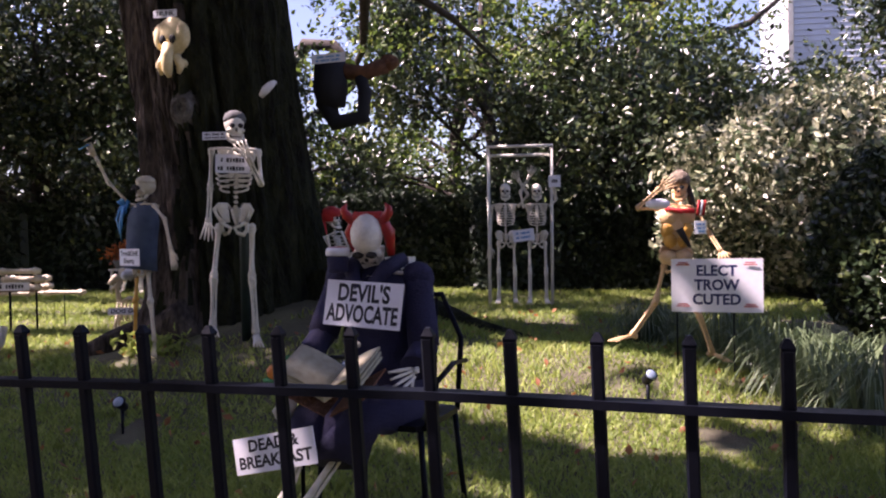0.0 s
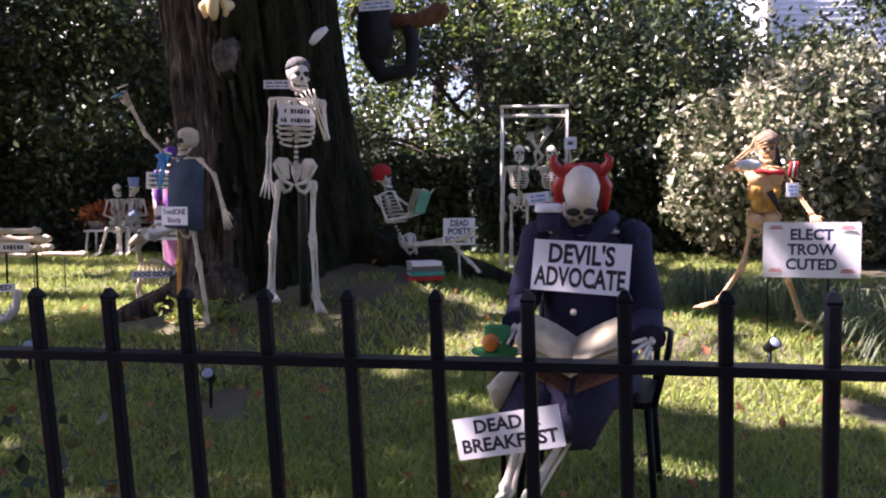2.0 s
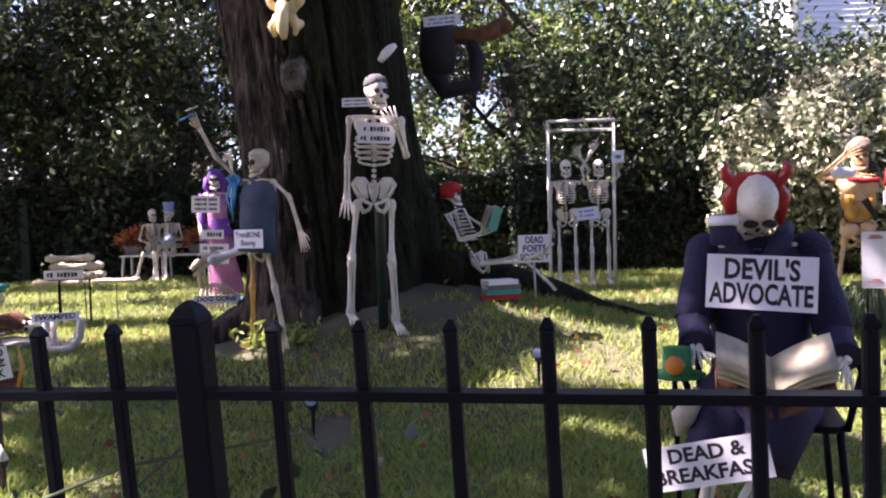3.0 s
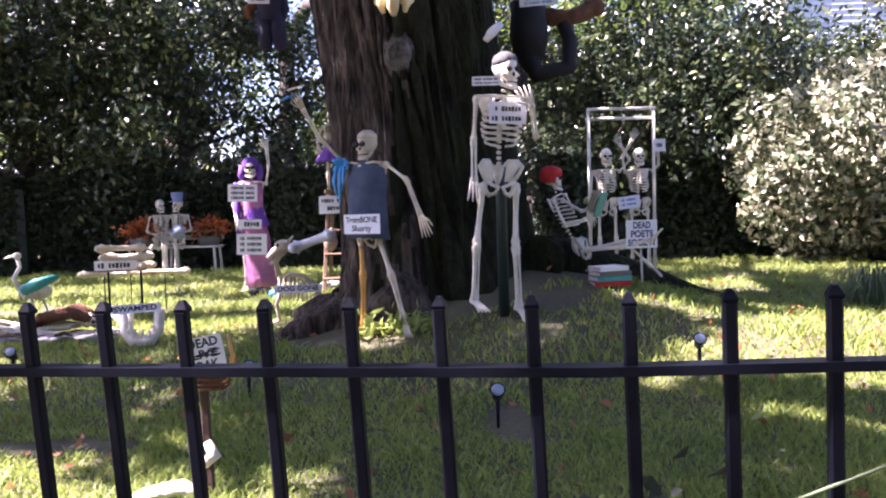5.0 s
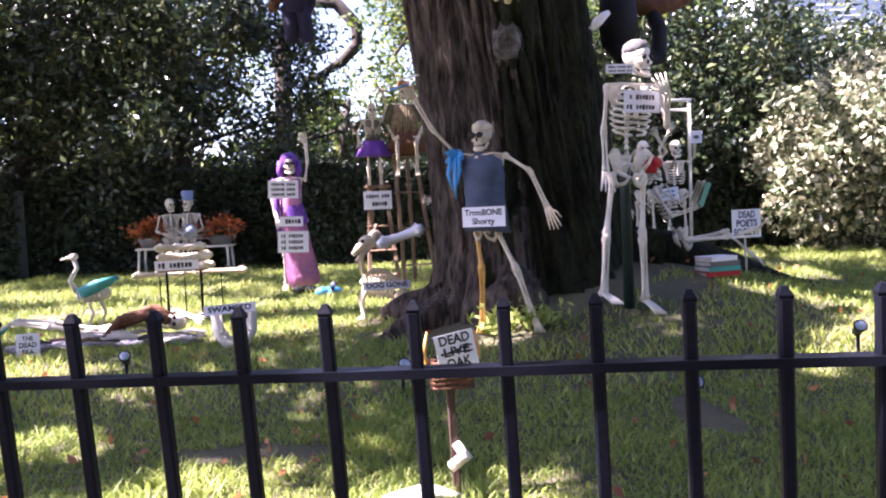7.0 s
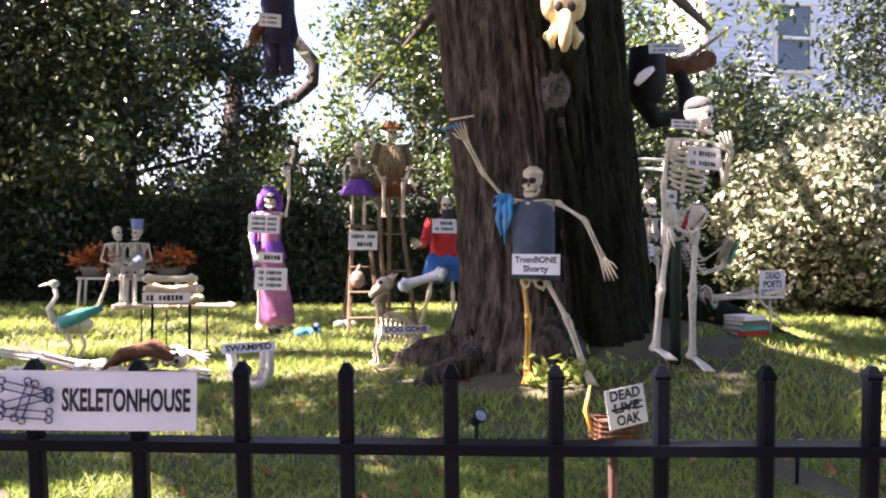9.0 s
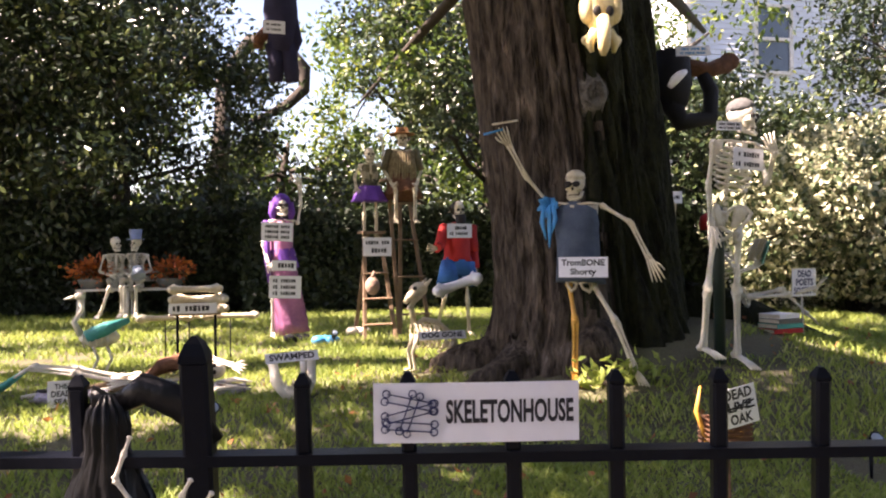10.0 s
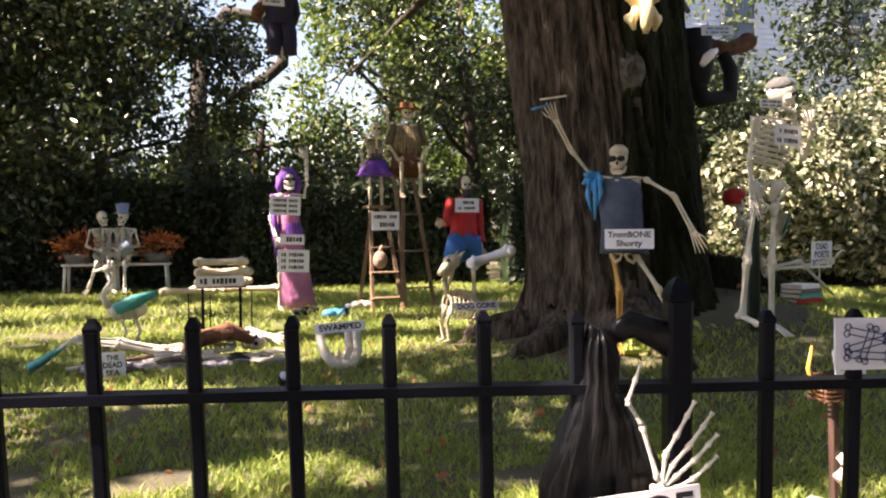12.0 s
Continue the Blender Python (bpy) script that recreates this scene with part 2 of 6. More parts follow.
def skull(bm, c, face, up=(0, 0, 1), s=1.0, mat=0, dark=1):
    """A skull with brow, sockets, nose hole, cheeks, jaw and a row of teeth."""
    c, f = Vector(c), Vector(face).normalized()
    x, y, z = frame_of(up, f)
    y = -f
    x = Vector(up).cross(f).normalized()
    z = f.cross(x)
    ax = (x, y, z)
    at = lambda a, b, d: c + x * a * s + f * b * s + z * d * s
    ball(bm, at(0, -0.012, 0.022), 0.066 * s, 0.086 * s, 0.078 * s, mat, ax, 12, 9)
    ball(bm, at(0, 0.038, -0.022), 0.048 * s, 0.04 * s, 0.052 * s, mat, ax)
    for k in (-1, 1):
        ball(bm, at(k * 0.045, 0.042, -0.03), 0.016 * s, 0.022 * s, 0.013 * s, mat, ax, 6, 4)
        ball(bm, at(k * 0.027, 0.071, 0.0), 0.019 * s, 0.012 * s, 0.017 * s, dark, ax, 8, 5)
    ball(bm, at(0, 0.076, -0.03), 0.009 * s, 0.008 * s, 0.014 * s, dark, ax, 6, 4)
    tube(bm, [at(-0.05, 0.0, -0.05), at(-0.044, 0.03, -0.088), at(-0.02, 0.066, -0.102), at(0.02, 0.066, -0.102), at(0.044, 0.03, -0.088), at(0.05, 0.0, -0.05)], 0.013 * s, 6, mat)
    for i in range(6):
        a = (i - 2.5) * 0.0115
        box(bm, at(a, 0.07 - abs(a) * 0.4, -0.062), (0.009 * s, 0.01 * s, 0.016 * s), mat, ax)
        box(bm, at(a, 0.066 - abs(a) * 0.4, -0.083), (0.009 * s, 0.01 * s, 0.014 * s), mat, ax)
    box(bm, at(0, 0.06, -0.0725), (0.062 * s, 0.016 * s, 0.006 * s), dark, ax)


def hand(bm, w, tip, side, s=1.0, mat=0):
    """A bony palm with five spread fingers from the wrist w towards tip."""
    w, tip = Vector(w), Vector(tip)
    d = tip - w
    x, y, z = frame_of(d, side)
    for i in range(4):
        k = (i - 1.5)
        a = w + x * (k * 0.012 * s)
        m = w + d * 0.5 + x * (k * 0.02 * s)
        e = w + d * (1.0 - 0.06 * abs(k - 0.5)) + x * (k * 0.028 * s)
        tube(bm, [a, m, (m + e) / 2, e], [0.006 * s, 0.0075 * s, 0.0055 * s, 0.004 * s], 5, mat)
    tube(bm, [w, w + d * 0.35 + x * (0.05 * s), w + d * 0.62 + x * (0.065 * s)], [0.007 * s, 0.007 * s, 0.004 * s], 5, mat)


STANDING = dict(head=(0, -0.015, 1.405), face=(0, -1, 0), neck=(0, 0.015, 1.25), pelvis=(0, 0, 0.83),
                sl=(-0.165, 0, 1.225), sr=(0.165, 0, 1.225), el=(-0.19, 0.01, 0.95), er=(0.19, 0.01, 0.95),
                wl=(-0.2, -0.02, 0.72), wr=(0.2, -0.02, 0.72), hl=(-0.2, -0.04, 0.57), hr=(0.2, -0.04, 0.57),
                pl=(-0.095, 0, 0.775), pr=(0.095, 0, 0.775), kl=(-0.1, -0.015, 0.43), kr=(0.1, -0.015, 0.43),
                al=(-0.1, 0.01, 0.075), ar=(0.1, 0.01, 0.075), tl=(-0.115, -0.12, 0.025), tr=(0.115, -0.12, 0.025))


def skeleton(bm, j, s=1.0, mat=0, dark=1, legs=None):
    """A whole plastic skeleton in the pose of the joints j. s: thickness. legs: materials of the left and right leg."""
    j = {k: Vector(v) for k, v in {**STANDING, **j}.items()}
    up = (j["neck"] - j["pelvis"]).normalized()
    side = (j["sr"] - j["sl"]).normalized()
    front = up.cross(side).normalized() * -1
    if front.dot(j["face"]) < -0.2 and "front" not in j:
        front = -front
    front = j.get("front", front)
    L = (j["neck"] - j["pelvis"]).length
    skull(bm, j["head"], j["face"], j.get("up", (0, 0, 1)), s, mat, dark)
    spine = [j["pelvis"].lerp(j["neck"], t / 14) for t in range(15)]
    for i, p in enumerate(spine):
        q = p - front * (0.02 * s + 0.025 * s * math.sin(i / 14 * math.pi))
        ball(bm, q, 0.017 * s, 0.017 * s, 0.013 * s, mat, (side, front, up), 6, 3)
        if i % 2:
            ball(bm, q - front * 0.015 * s, 0.007 * s, 0.016 * s, 0.006 * s, mat, (side, front, up), 5, 3)
    neck_end = j["head"] - Vector(j.get("up", (0, 0, 1))) * 0.05 * s
    for t in range(4):
        ball(bm, j["neck"].lerp(neck_end, t / 3), 0.015 * s, 0.015 * s, 0.012 * s, mat, (side, front, up), 6, 3)
    chest = j["pelvis"].lerp(j["neck"], 0.42)
    for i in range(8):
        c = chest + up * (L * 0.56 * i / 7.5)
        w = (0.118 - 0.0035 * (i - 2.6) ** 2) * s
        d = 0.082 * s * (1 - 0.02 * (i - 2) ** 2)
        pts = []
        for k in range(11):
            a = -math.pi / 2 + 0.16 + (2 * math.pi - 0.32) * k / 10
            droop = 0.022 * s * math.sin(a)
            pts.append(c + side * (w * math.cos(a)) + front * (-d * math.sin(a) * -1) * -1 - up * (droop * -1))
        tube(bm, pts, 0.0075 * s, 5, mat, flat=1.3)
    box(bm, chest + up * (L * 0.36) + front * 0.083 * s, (0.026 * s, 0.012 * s, L * 0.4), mat, (side, front, up))
    for k in ("l", "r"):
        sh = j["s" + k]
        g = -1 if k == "l" else 1
        tube(bm, [j["neck"] + front * 0.05 * s, sh.lerp(j["neck"], 0.4) + front * 0.055 * s + up * 0.012, sh + up * 0.012], 0.0085 * s, 5, mat)
        back = sh.lerp(j["neck"], 0.45) - front * 0.06 * s
        loft(bm, [ring(back + up * 0.02 * s, side, front, 0.05 * s, 0.008 * s, 6), ring(back - up * 0.05 * s, side, front, 0.04 * s, 0.007 * s, 6), ring(back - up * 0.12 * s, side, front, 0.008 * s, 0.005 * s, 6)], mat)
        ball(bm, sh, 0.024 * s, mat=mat, u=7, v=5)
        bone(bm, sh, j["e" + k], 0.0125 * s, mat)
        d = (j["w" + k] - j["e" + k]).normalized()
        x, y, _ = frame_of(d, front)
        bone(bm, j["e" + k] + x * 0.009 * s, j["w" + k] + x * 0.011 * s, 0.0075 * s, mat)
        bone(bm, j["e" + k] - x * 0.009 * s, j["w" + k] - x * 0.011 * s, 0.0075 * s, mat)
        hand(bm, j["w" + k], j["h" + k], front, s, mat)
        hip = j["p" + k]
        lm = legs[0 if k == "l" else 1] if legs else mat
        mid = j["pelvis"] - up * 0.01 * s
        out = side * g
        # flared iliac blade, its rolled crest, and the ring round the lower opening
        loft(bm, [ring(mid + out * (x * s) + up * (z * s) + front * (y * s), (out + front * 0.5).normalized(), (front - out * 0.5).normalized(), w * s, 0.009 * s, 8)
                  for x, y, z, w in ((0.052, 0.0, -0.03, 0.022), (0.062, 0.0, 0.01, 0.028), (0.076, 0.004, 0.05, 0.04), (0.086, 0.006, 0.075, 0.043), (0.09, 0.006, 0.088, 0.036))], mat)
        crest = [mid + out * (x * s) + front * (y * s) + up * (z * s) for x, y, z in ((0.035, -0.05, 0.06), (0.06, -0.03, 0.09), (0.1, 0.015, 0.094), (0.128, 0.036, 0.06), (0.11, 0.034, 0.02), (0.085, 0.02, -0.02))]
        tube(bm, crest, [0.01 * s, 0.012 * s, 0.012 * s, 0.013 * s, 0.011 * s, 0.014 * s], 6, mat)
        low = [mid + out * (x * s) + front * (y * s) + up * (z * s) for x, y, z in ((0.085, 0.015, -0.02), (0.05, 0.045, -0.045), (0.012, 0.055, -0.06), (0.03, 0.04, -0.095), (0.062, 0.01, -0.11), (0.085, 0.005, -0.075), (0.085, 0.015, -0.02))]
        tube(bm, low, [0.014 * s, 0.011 * s, 0.013 * s, 0.011 * s, 0.016 * s, 0.014 * s, 0.014 * s], 6, mat)
        tube(bm, [mid - front * 0.045 * s + up * 0.06 * s + out * 0.012 * s, mid - front * 0.06 * s + out * 0.01 * s, mid - front * 0.045 * s - up * 0.06 * s], [0.026 * s, 0.02 * s, 0.006 * s], 7, mat)
        ball(bm, hip, 0.026 * s, mat=mat, u=7, v=5)
        bone(bm, hip, j["k" + k], 0.0165 * s, lm)
        ball(bm, j["k" + k] + front * 0.012 * s, 0.024 * s, 0.024 * s, 0.026 * s, lm, u=7, v=5)
        d = (j["a" + k] - j["k" + k]).normalized()
        x, y, _ = frame_of(d, front)
        bone(bm, j["k" + k] - x * 0.006 * s, j["a" + k] - x * 0.006 * s, 0.013 * s, lm)
        bone(bm, j["k" + k] + x * 0.018 * s, j["a" + k] + x * 0.016 * s, 0.007 * s, lm)
        a, t = j["a" + k], j["t" + k]
        ball(bm, a - (t - a) * 0.2 - Vector((0, 0, 0.01)), 0.022 * s, mat=lm, u=6, v=4)
        for i in range(4):
            w = side * ((i - 1.5) * 0.012 * s)
            tube(bm, [a + w * 0.5, a.lerp(t, 0.6) + w * 1.2 + Vector((0, 0, 0.006)), t + w * 1.8], [0.013 * s, 0.009 * s, 0.006 * s], 5, lm)


def figure(name, place, yaw, size, joints, label, mats, clothes=None, s=1.0, legs=None, category="skeleton figure", group="skeleton figures"):
    """One plain mesh: a posed skeleton with what it wears. Joints are for a figure 1.52 m high that faces -y."""
    bm = bmesh.new()
    skeleton(bm, joints, s, legs=legs)
    if clothes:
        clothes(bm, {k: Vector(v) for k, v in {**STANDING, **joints}.items()})
    ob = part(name, bm, mats, smooth=False)
    ob.matrix_basis = pose(*place, 0, 0, yaw) @ Matrix.Scale(size, 4)
    return tagged(ob, label, category, group)


def shirt(bm, j, mat, wide=0.17, deep=0.11, down=0.0, wave=0.045):
    """A loose garment over the chest from the shoulders to below the waist."""
    up = (j["neck"] - j["pelvis"]).normalized()
    side = (j["sr"] - j["sl"]).normalized()
    front = side.cross(up) * -1
    rows = ((1.06, 0.28, 0.4), (1.02, 0.5, 0.55), (0.95, 0.86, 0.8), (0.75, 0.93, 1.05), (0.45, 0.86, 1.05), (0.15, 0.9, 1.0), (-down, 1.0, 1.02))
    loft(bm, [ring(j["pelvis"].lerp(j["neck"], t), side, front, wide * a, deep * b, 18, wave * (1.6 - t), 5, t * 2) for t, a, b in rows], mat)


def sleeve(bm, a, b, r, mat, r2=None):
    a, b = Vector(a), Vector(b)
    tube(bm, [a + (a - b) * 0.08, a, a.lerp(b, 0.35), a.lerp(b, 0.7), b], [r * 0.7, r, r * 0.92, r * 0.98, (r2 or r) * 1.0], 10, mat)


def skirt(bm, top, bottom, r1, r2, mat, waves=7, wave=0.08, flat=0.75, n=26):
    top, bottom = Vector(top), Vector(bottom)
    x, y, z = frame_of(top - bottom)
    loft(bm, [ring(top.lerp(bottom, t), x, y, (r1 + (r2 - r1) * t), flat * (r1 + (r2 - r1) * t), n, wave * (0.2 + t), waves, t * 0.5) for t in (0, 0.08, 0.3, 0.6, 0.85, 1)], mat)


# ---- signs ----
def lettering(text, height, mat, parent, width=None, place=(0, 0, 0), squeeze=1.0, bold=0.0, roll=0, board=0.0):
    """Raised lettering in the built-in font, as a mesh part that lies in the board's plane (x right, z up, facing -y)."""
    cu = bpy.data.curves.new("lettering", "FONT")
    cu.body, cu.size, cu.align_x, cu.align_y, cu.extrude, cu.offset = text, height / 0.72, "CENTER", "CENTER", 0.00015, bold or 0.045 * height
    cu.resolution_u = 3
    tmp = new("lettering_source", cu)
    me = bpy.data.meshes.new_from_object(tmp.evaluated_get(bpy.context.evaluated_depsgraph_get()))
    bpy.data.objects.remove(tmp)
    me.materials.clear()
    me.materials.append(mat)
    xs = [v.co.x for v in me.vertices]
    wide = max(xs) - min(xs)
    k = width / wide if width else squeeze
    me.transform(Matrix.Diagonal((k, 1, 1, 1)))
    for v in me.vertices if board else ():
        v.co.z -= 0.012 * board * (1 - math.cos(math.pi * (v.co.x + place[0]) / board))
    ob = new("lettering", me)
    ob.parent = parent
    ob.matrix_basis = pose(*place, 90, 0, 0) @ pose(0, 0, 0, 0, 0, roll)
    return ob


def bar(parent, w, h, x, z, y, mat):
    bm = bmesh.new()
    box(bm, (x, y, z), (w, 0.0006, h), 0)
    return part("text_bar", bm, mat, parent)


def sign(place, w, h, lines, label, yaw=0, tilt=0, roll=0, ink=None, board=None, group="joke signs", name="sign"):
    """A thin board with a slight bow, facing -y before its turn. lines: (text, height, z, width) or (None, height, z, width) for unreadable bars."""
    ob = new(name)
    ob.empty_display_size = 0.05
    ob.matrix_basis = pose(*place, tilt, 0, yaw) @ pose(0, 0, 0, 0, -roll, 0)
    tagged(ob, label, "sign", group)
    bm = bmesh.new()
    nx = 8
    rows = []
    for i in range(nx + 1):
        x = -w / 2 + w * i / nx
        bow = 0.012 * w * math.cos(math.pi * x / w)
        rows.append([Vector((x, -bow - 0.0015, -h / 2)), Vector((x, -bow - 0.0015, h / 2)), Vector((x, -bow + 0.0015, h / 2)), Vector((x, -bow + 0.0015, -h / 2))])
    loft(bm, rows)
    for f in bm.faces:
        f.smooth = False
    part("board", bm, board or PAPER, ob)
    y = -0.012 * w - 0.0019
    for line in lines:
        text, lh, lz, lw = line[:4]
        lx = line[4] if len(line) > 4 else 0
        if text:
            lettering(text, lh, ink or INK, ob, lw, (lx, y, lz), board=w)
        else:
            n = max(4, int(lw / (lh * 0.62)))
            for i in range(n):
                step = lw / n
                if (i * 5 + n) % 7 == 6:
                    continue
                bar(ob, step * (0.62 + 0.25 * ((i * 7) % 3) / 2), lh * (0.75 + 0.2 * ((i * 3) % 4) / 3), lx - lw / 2 + step * (i + 0.5), lz, y + 0.012 * w * (1 - math.cos(math.pi * (lx - lw / 2 + step * (i + 0.5)) / w)), ink or INK)
    return ob


# ---- foliage ----
def leaf_cloud(name, centres, size, mat, parent=None, flat=0.5, spread=1.0, seed=1, label="", aim=None):
    """Many small folded leaves, one at each centre, as one mesh."""
    rng = np.random.default_rng(seed)
    c = np.asarray(centres, float)
    n = len(c)
    d = rng.normal(size=(n, 3))
    if aim is not None:
        d = d * 0.6 + np.asarray(aim)
    d /= np.linalg.norm(d, axis=1)[:, None]
    s = np.cross(d, rng.normal(size=(n, 3)))
    s /= np.linalg.norm(s, axis=1)[:, None] + 1e-9
    u = np.cross(d, s)
    k = size * (0.6 + 0.8 * rng.random((n, 1)))
    v = np.empty((n, 4, 3))
    v[:, 0], v[:, 2] = c - d * k * 0.5, c + d * k * 0.5
    v[:, 1] = c + s * k * flat * 0.5 + u * k * 0.12
    v[:, 3] = c - s * k * flat * 0.5 + u * k * 0.12
    me = bpy.data.meshes.new(name)
    me.vertices.add(n * 4)
    me.vertices.foreach_set("co", v.ravel())
    me.loops.add(n * 6)
    b = np.arange(n)[:, None] * 4
    me.loops.foreach_set("vertex_index", (b + np.array([0, 1, 2, 0, 2, 3])).ravel().astype(np.int32))
    me.polygons.add(n * 2)
    me.polygons.foreach_set("loop_start", np.arange(n * 2, dtype=np.int32) * 3)
    me.update(calc_edges=True)
    me.materials.append(mat)
    ob = new(name, me)
    if parent:
        ob.parent = parent
    if label:
        ob["label"] = label
    return ob


def clumps(rng, n, boxes, per, r):
    """Leaf centres in loose clumps spread over boxes (x0, x1, y0, y1, z0, z1)."""
    out = []
    for bx in boxes:
        lo, hi = np.array(bx[0::2]), np.array(bx[1::2])
        mid = lo + (hi - lo) * rng.random((n, 3))
        rad = r * (0.6 + 0.8 * rng.random((n, 1, 1)))
        out.append((mid[:, None] + rng.normal(size=(n, per, 3)) * rad * (0.55, 0.55, 0.4)).reshape(-1, 3))
    return np.concatenate(out)


def shell(rng, n, c, r, lumps=0.18, lowest=0.0, depth=0.25, seed=0):
    """Leaf centres in the outer part of a lumpy rounded bush."""
    d = rng.normal(size=(n, 3))
    d /= np.linalg.norm(d, axis=1)[:, None]
    lump = np.array([noise.noise((a * 2.3 + seed, b * 2.3, e * 2.3)) + 0.5 * noise.noise((a * 5 + seed, b * 5, e * 5)) for a, b, e in d])
    k = (1 + lumps * lump) * (1 - depth * rng.random(n) ** 1.5)
    p = np.asarray(c) + d * k[:, None] * np.asarray(r)
    return p[p[:, 2] > lowest]


# ---- ground ----
def spaced(lo, hi, fine_lo, fine_hi, step, coarse):
    a = list(np.arange(fine_lo, fine_hi, step))
    left = [fine_lo - (fine_lo - lo) * (i / coarse) ** 2 for i in range(coarse, 0, -1)]
    right = [fine_hi + (hi - fine_hi) * (i / coarse) ** 2 for i in range(0, coarse + 1)]
    return left + a + right


def ground():
    xs, ys = spaced(-250, 250, -10, 6, 0.14, 10), spaced(-250, 300, 1.0, 14, 0.14, 10)
    v = [(x, y, ground_z(x, y) if abs(x) < 30 and abs(y) < 30 else 0.1 if y > 3 else 0.0) for y in ys for x in xs]
    w = len(xs)
    f = [(i * w + k, i * w + k + 1, (i + 1) * w + k + 1, (i + 1) * w + k) for i in range(len(ys) - 1) for k in range(w - 1)]
    me = bpy.data.meshes.new("ground")
    me.from_pydata(v, [], f)
    me.shade_smooth()
    me.materials.append(LAWN)
    tagged(new("ground", me), "shaded green lawn with bare earthy patches under the oak", "lawn", kind="structure")


ground()
bm = bmesh.new()
box(bm, (-2, -0.85, 0.0), (60, 3.2, 0.06), bevel=0.01)
ob = tagged(part("pavement", bm, PAVING), "grey concrete pavement along the iron fence", "pavement", kind="structure")
ob.matrix_basis = pose(0, 0, 0, 0, 0, -9.7)


def grass(n, x0, x1, y0, y1, tall, seed, name):
    """Blades of uneven height, thin over the bare patches, three-cornered and bent."""
    rng = np.random.default_rng(seed)
    p = np.stack([x0 + (x1 - x0) * rng.random(n), y0 + (y1 - y0) * rng.random(n)], 1)
    keep = []
    for x, y in p:
        bare = noise.noise((x * 0.9, y * 0.9, 7)) + 0.6 * noise.noise((x * 3, y * 3, 2))
        near = (x + 1.87) ** 2 + (y - 6.43) ** 2
        keep.append(bare > -0.62 and near > 1.0 and not (near < 1.7 and bare < 0.0))
    p = p[np.array(keep)]
    n = len(p)
    z = np.array([ground_z(x, y) for x, y in p]) - 0.004
    tuft = np.array([0.65 + 0.9 * max(0, noise.noise((x * 1.6, y * 1.6, 11)) + 0.3) for x, y in p])
    h = tall * tuft * (0.5 + 0.9 * rng.random(n))
    a = rng.random(n) * 2 * math.pi
    w = 0.12 * tall * (0.6 + 0.6 * rng.random(n))
    lean = h * (0.4 + 1.0 * rng.random(n))
    b = rng.random(n) * 2 * math.pi
    base = np.column_stack([p, z])
    side = np.column_stack([np.cos(a) * w, np.sin(a) * w, np.zeros(n)])
    mid = base + np.column_stack([np.cos(b) * lean * 0.3, np.sin(b) * lean * 0.3, h * 0.6])
    tip = base + np.column_stack([np.cos(b) * lean, np.sin(b) * lean, h])
    v = np.stack([base - side, base + side, mid + side * 0.7, mid - side * 0.7, tip], 1)
    me = bpy.data.meshes.new(name)
    me.vertices.add(n * 5)
    me.vertices.foreach_set("co", v.ravel())
    me.loops.add(n * 7)
    k = np.arange(n)[:, None] * 5
    me.loops.foreach_set("vertex_index", (k + np.array([0, 1, 2, 3, 3, 2, 4])).ravel().astype(np.int32))
    me.polygons.add(n * 2)
    me.polygons.foreach_set("loop_start", (np.arange(n)[:, None] * 7 + np.array([0, 4])).ravel().astype(np.int32))
    me.update(calc_edges=True)
    me.materials.append(GRASS)
    tagged(new(name, me), "uneven mown grass of the lawn with longer tufts", "grass", kind="stuff")


grass(85000, -5.4, 2.4, 1.75, 4.4, 0.042, 1, "grass")
grass(60000, -7.5, 3.0, 4.4, 8.5, 0.052, 2, "grass")
grass(45000, -10, 4.0, 8.5, 14.5, 0.07, 3, "grass")


# ---- house and planting behind ----
def house():
    t = thing("house", (11.86, 23.00, 0), "pale grey clapboard house behind the trees", "house")
    bm = bmesh.new()
    box(bm, (0, 0, 4.5), (9.6, 2.8, 9.0))
    part("wall", bm, SIDING, t)
    bm = bmesh.new()
    for i in range(60):
        z = 0.2 + i * 0.147
        loft(bm, [[Vector((x, -1.402, z + 0.15)), Vector((x, -1.428, z)), Vector((x, -1.402, z))] for x in (-4.82, 4.82)])
        loft(bm, [[Vector((-4.802, y, z + 0.15)), Vector((-4.828, y, z)), Vector((-4.802, y, z))] for y in (1.4, -1.4)])
    for f in bm.faces:
        f.smooth = False
    tagged(part("clapboard", bm, SIDING, t), kind="stuff")
    for x in (-2.2, 1.8):
        for z in (3.0, 7.0):
            bm = bmesh.new()
            for a, b in (((-0.55, 0.95), (0.55, 0.95)), ((-0.55, -0.95), (0.55, -0.95)), ((-0.55, -0.95), (-0.55, 0.95)), ((0.55, -0.95), (0.55, 0.95)), ((-0.55, 0), (0.55, 0))):
                beam(bm, (x + a[0], -1.46, z + a[1]), (x + b[0], -1.46, z + b[1]), 0.1)
            win = part("window", bm, WHITE_PAINT, t)
            bm = bmesh.new()
            box(bm, (x, -1.44, z), (1.0, 0.01, 1.8))
            part("pane", bm, GLASS, win)
    bm = bmesh.new()
    loft(bm, [[Vector((x, -1.9, 9.0)), Vector((x, 0, 10.6)), Vector((x, 1.9, 9.0))] for x in (-5.1, 5.1)])
    part("roof", bm, TERRACOTTA, t)
    beam_bm = bmesh.new()
    box(beam_bm, (-4.84, -1.44, 4.5), (0.16, 0.16, 9.0), bevel=0.02)
    part("corner_board", beam_bm, WHITE_PAINT, t)


house()


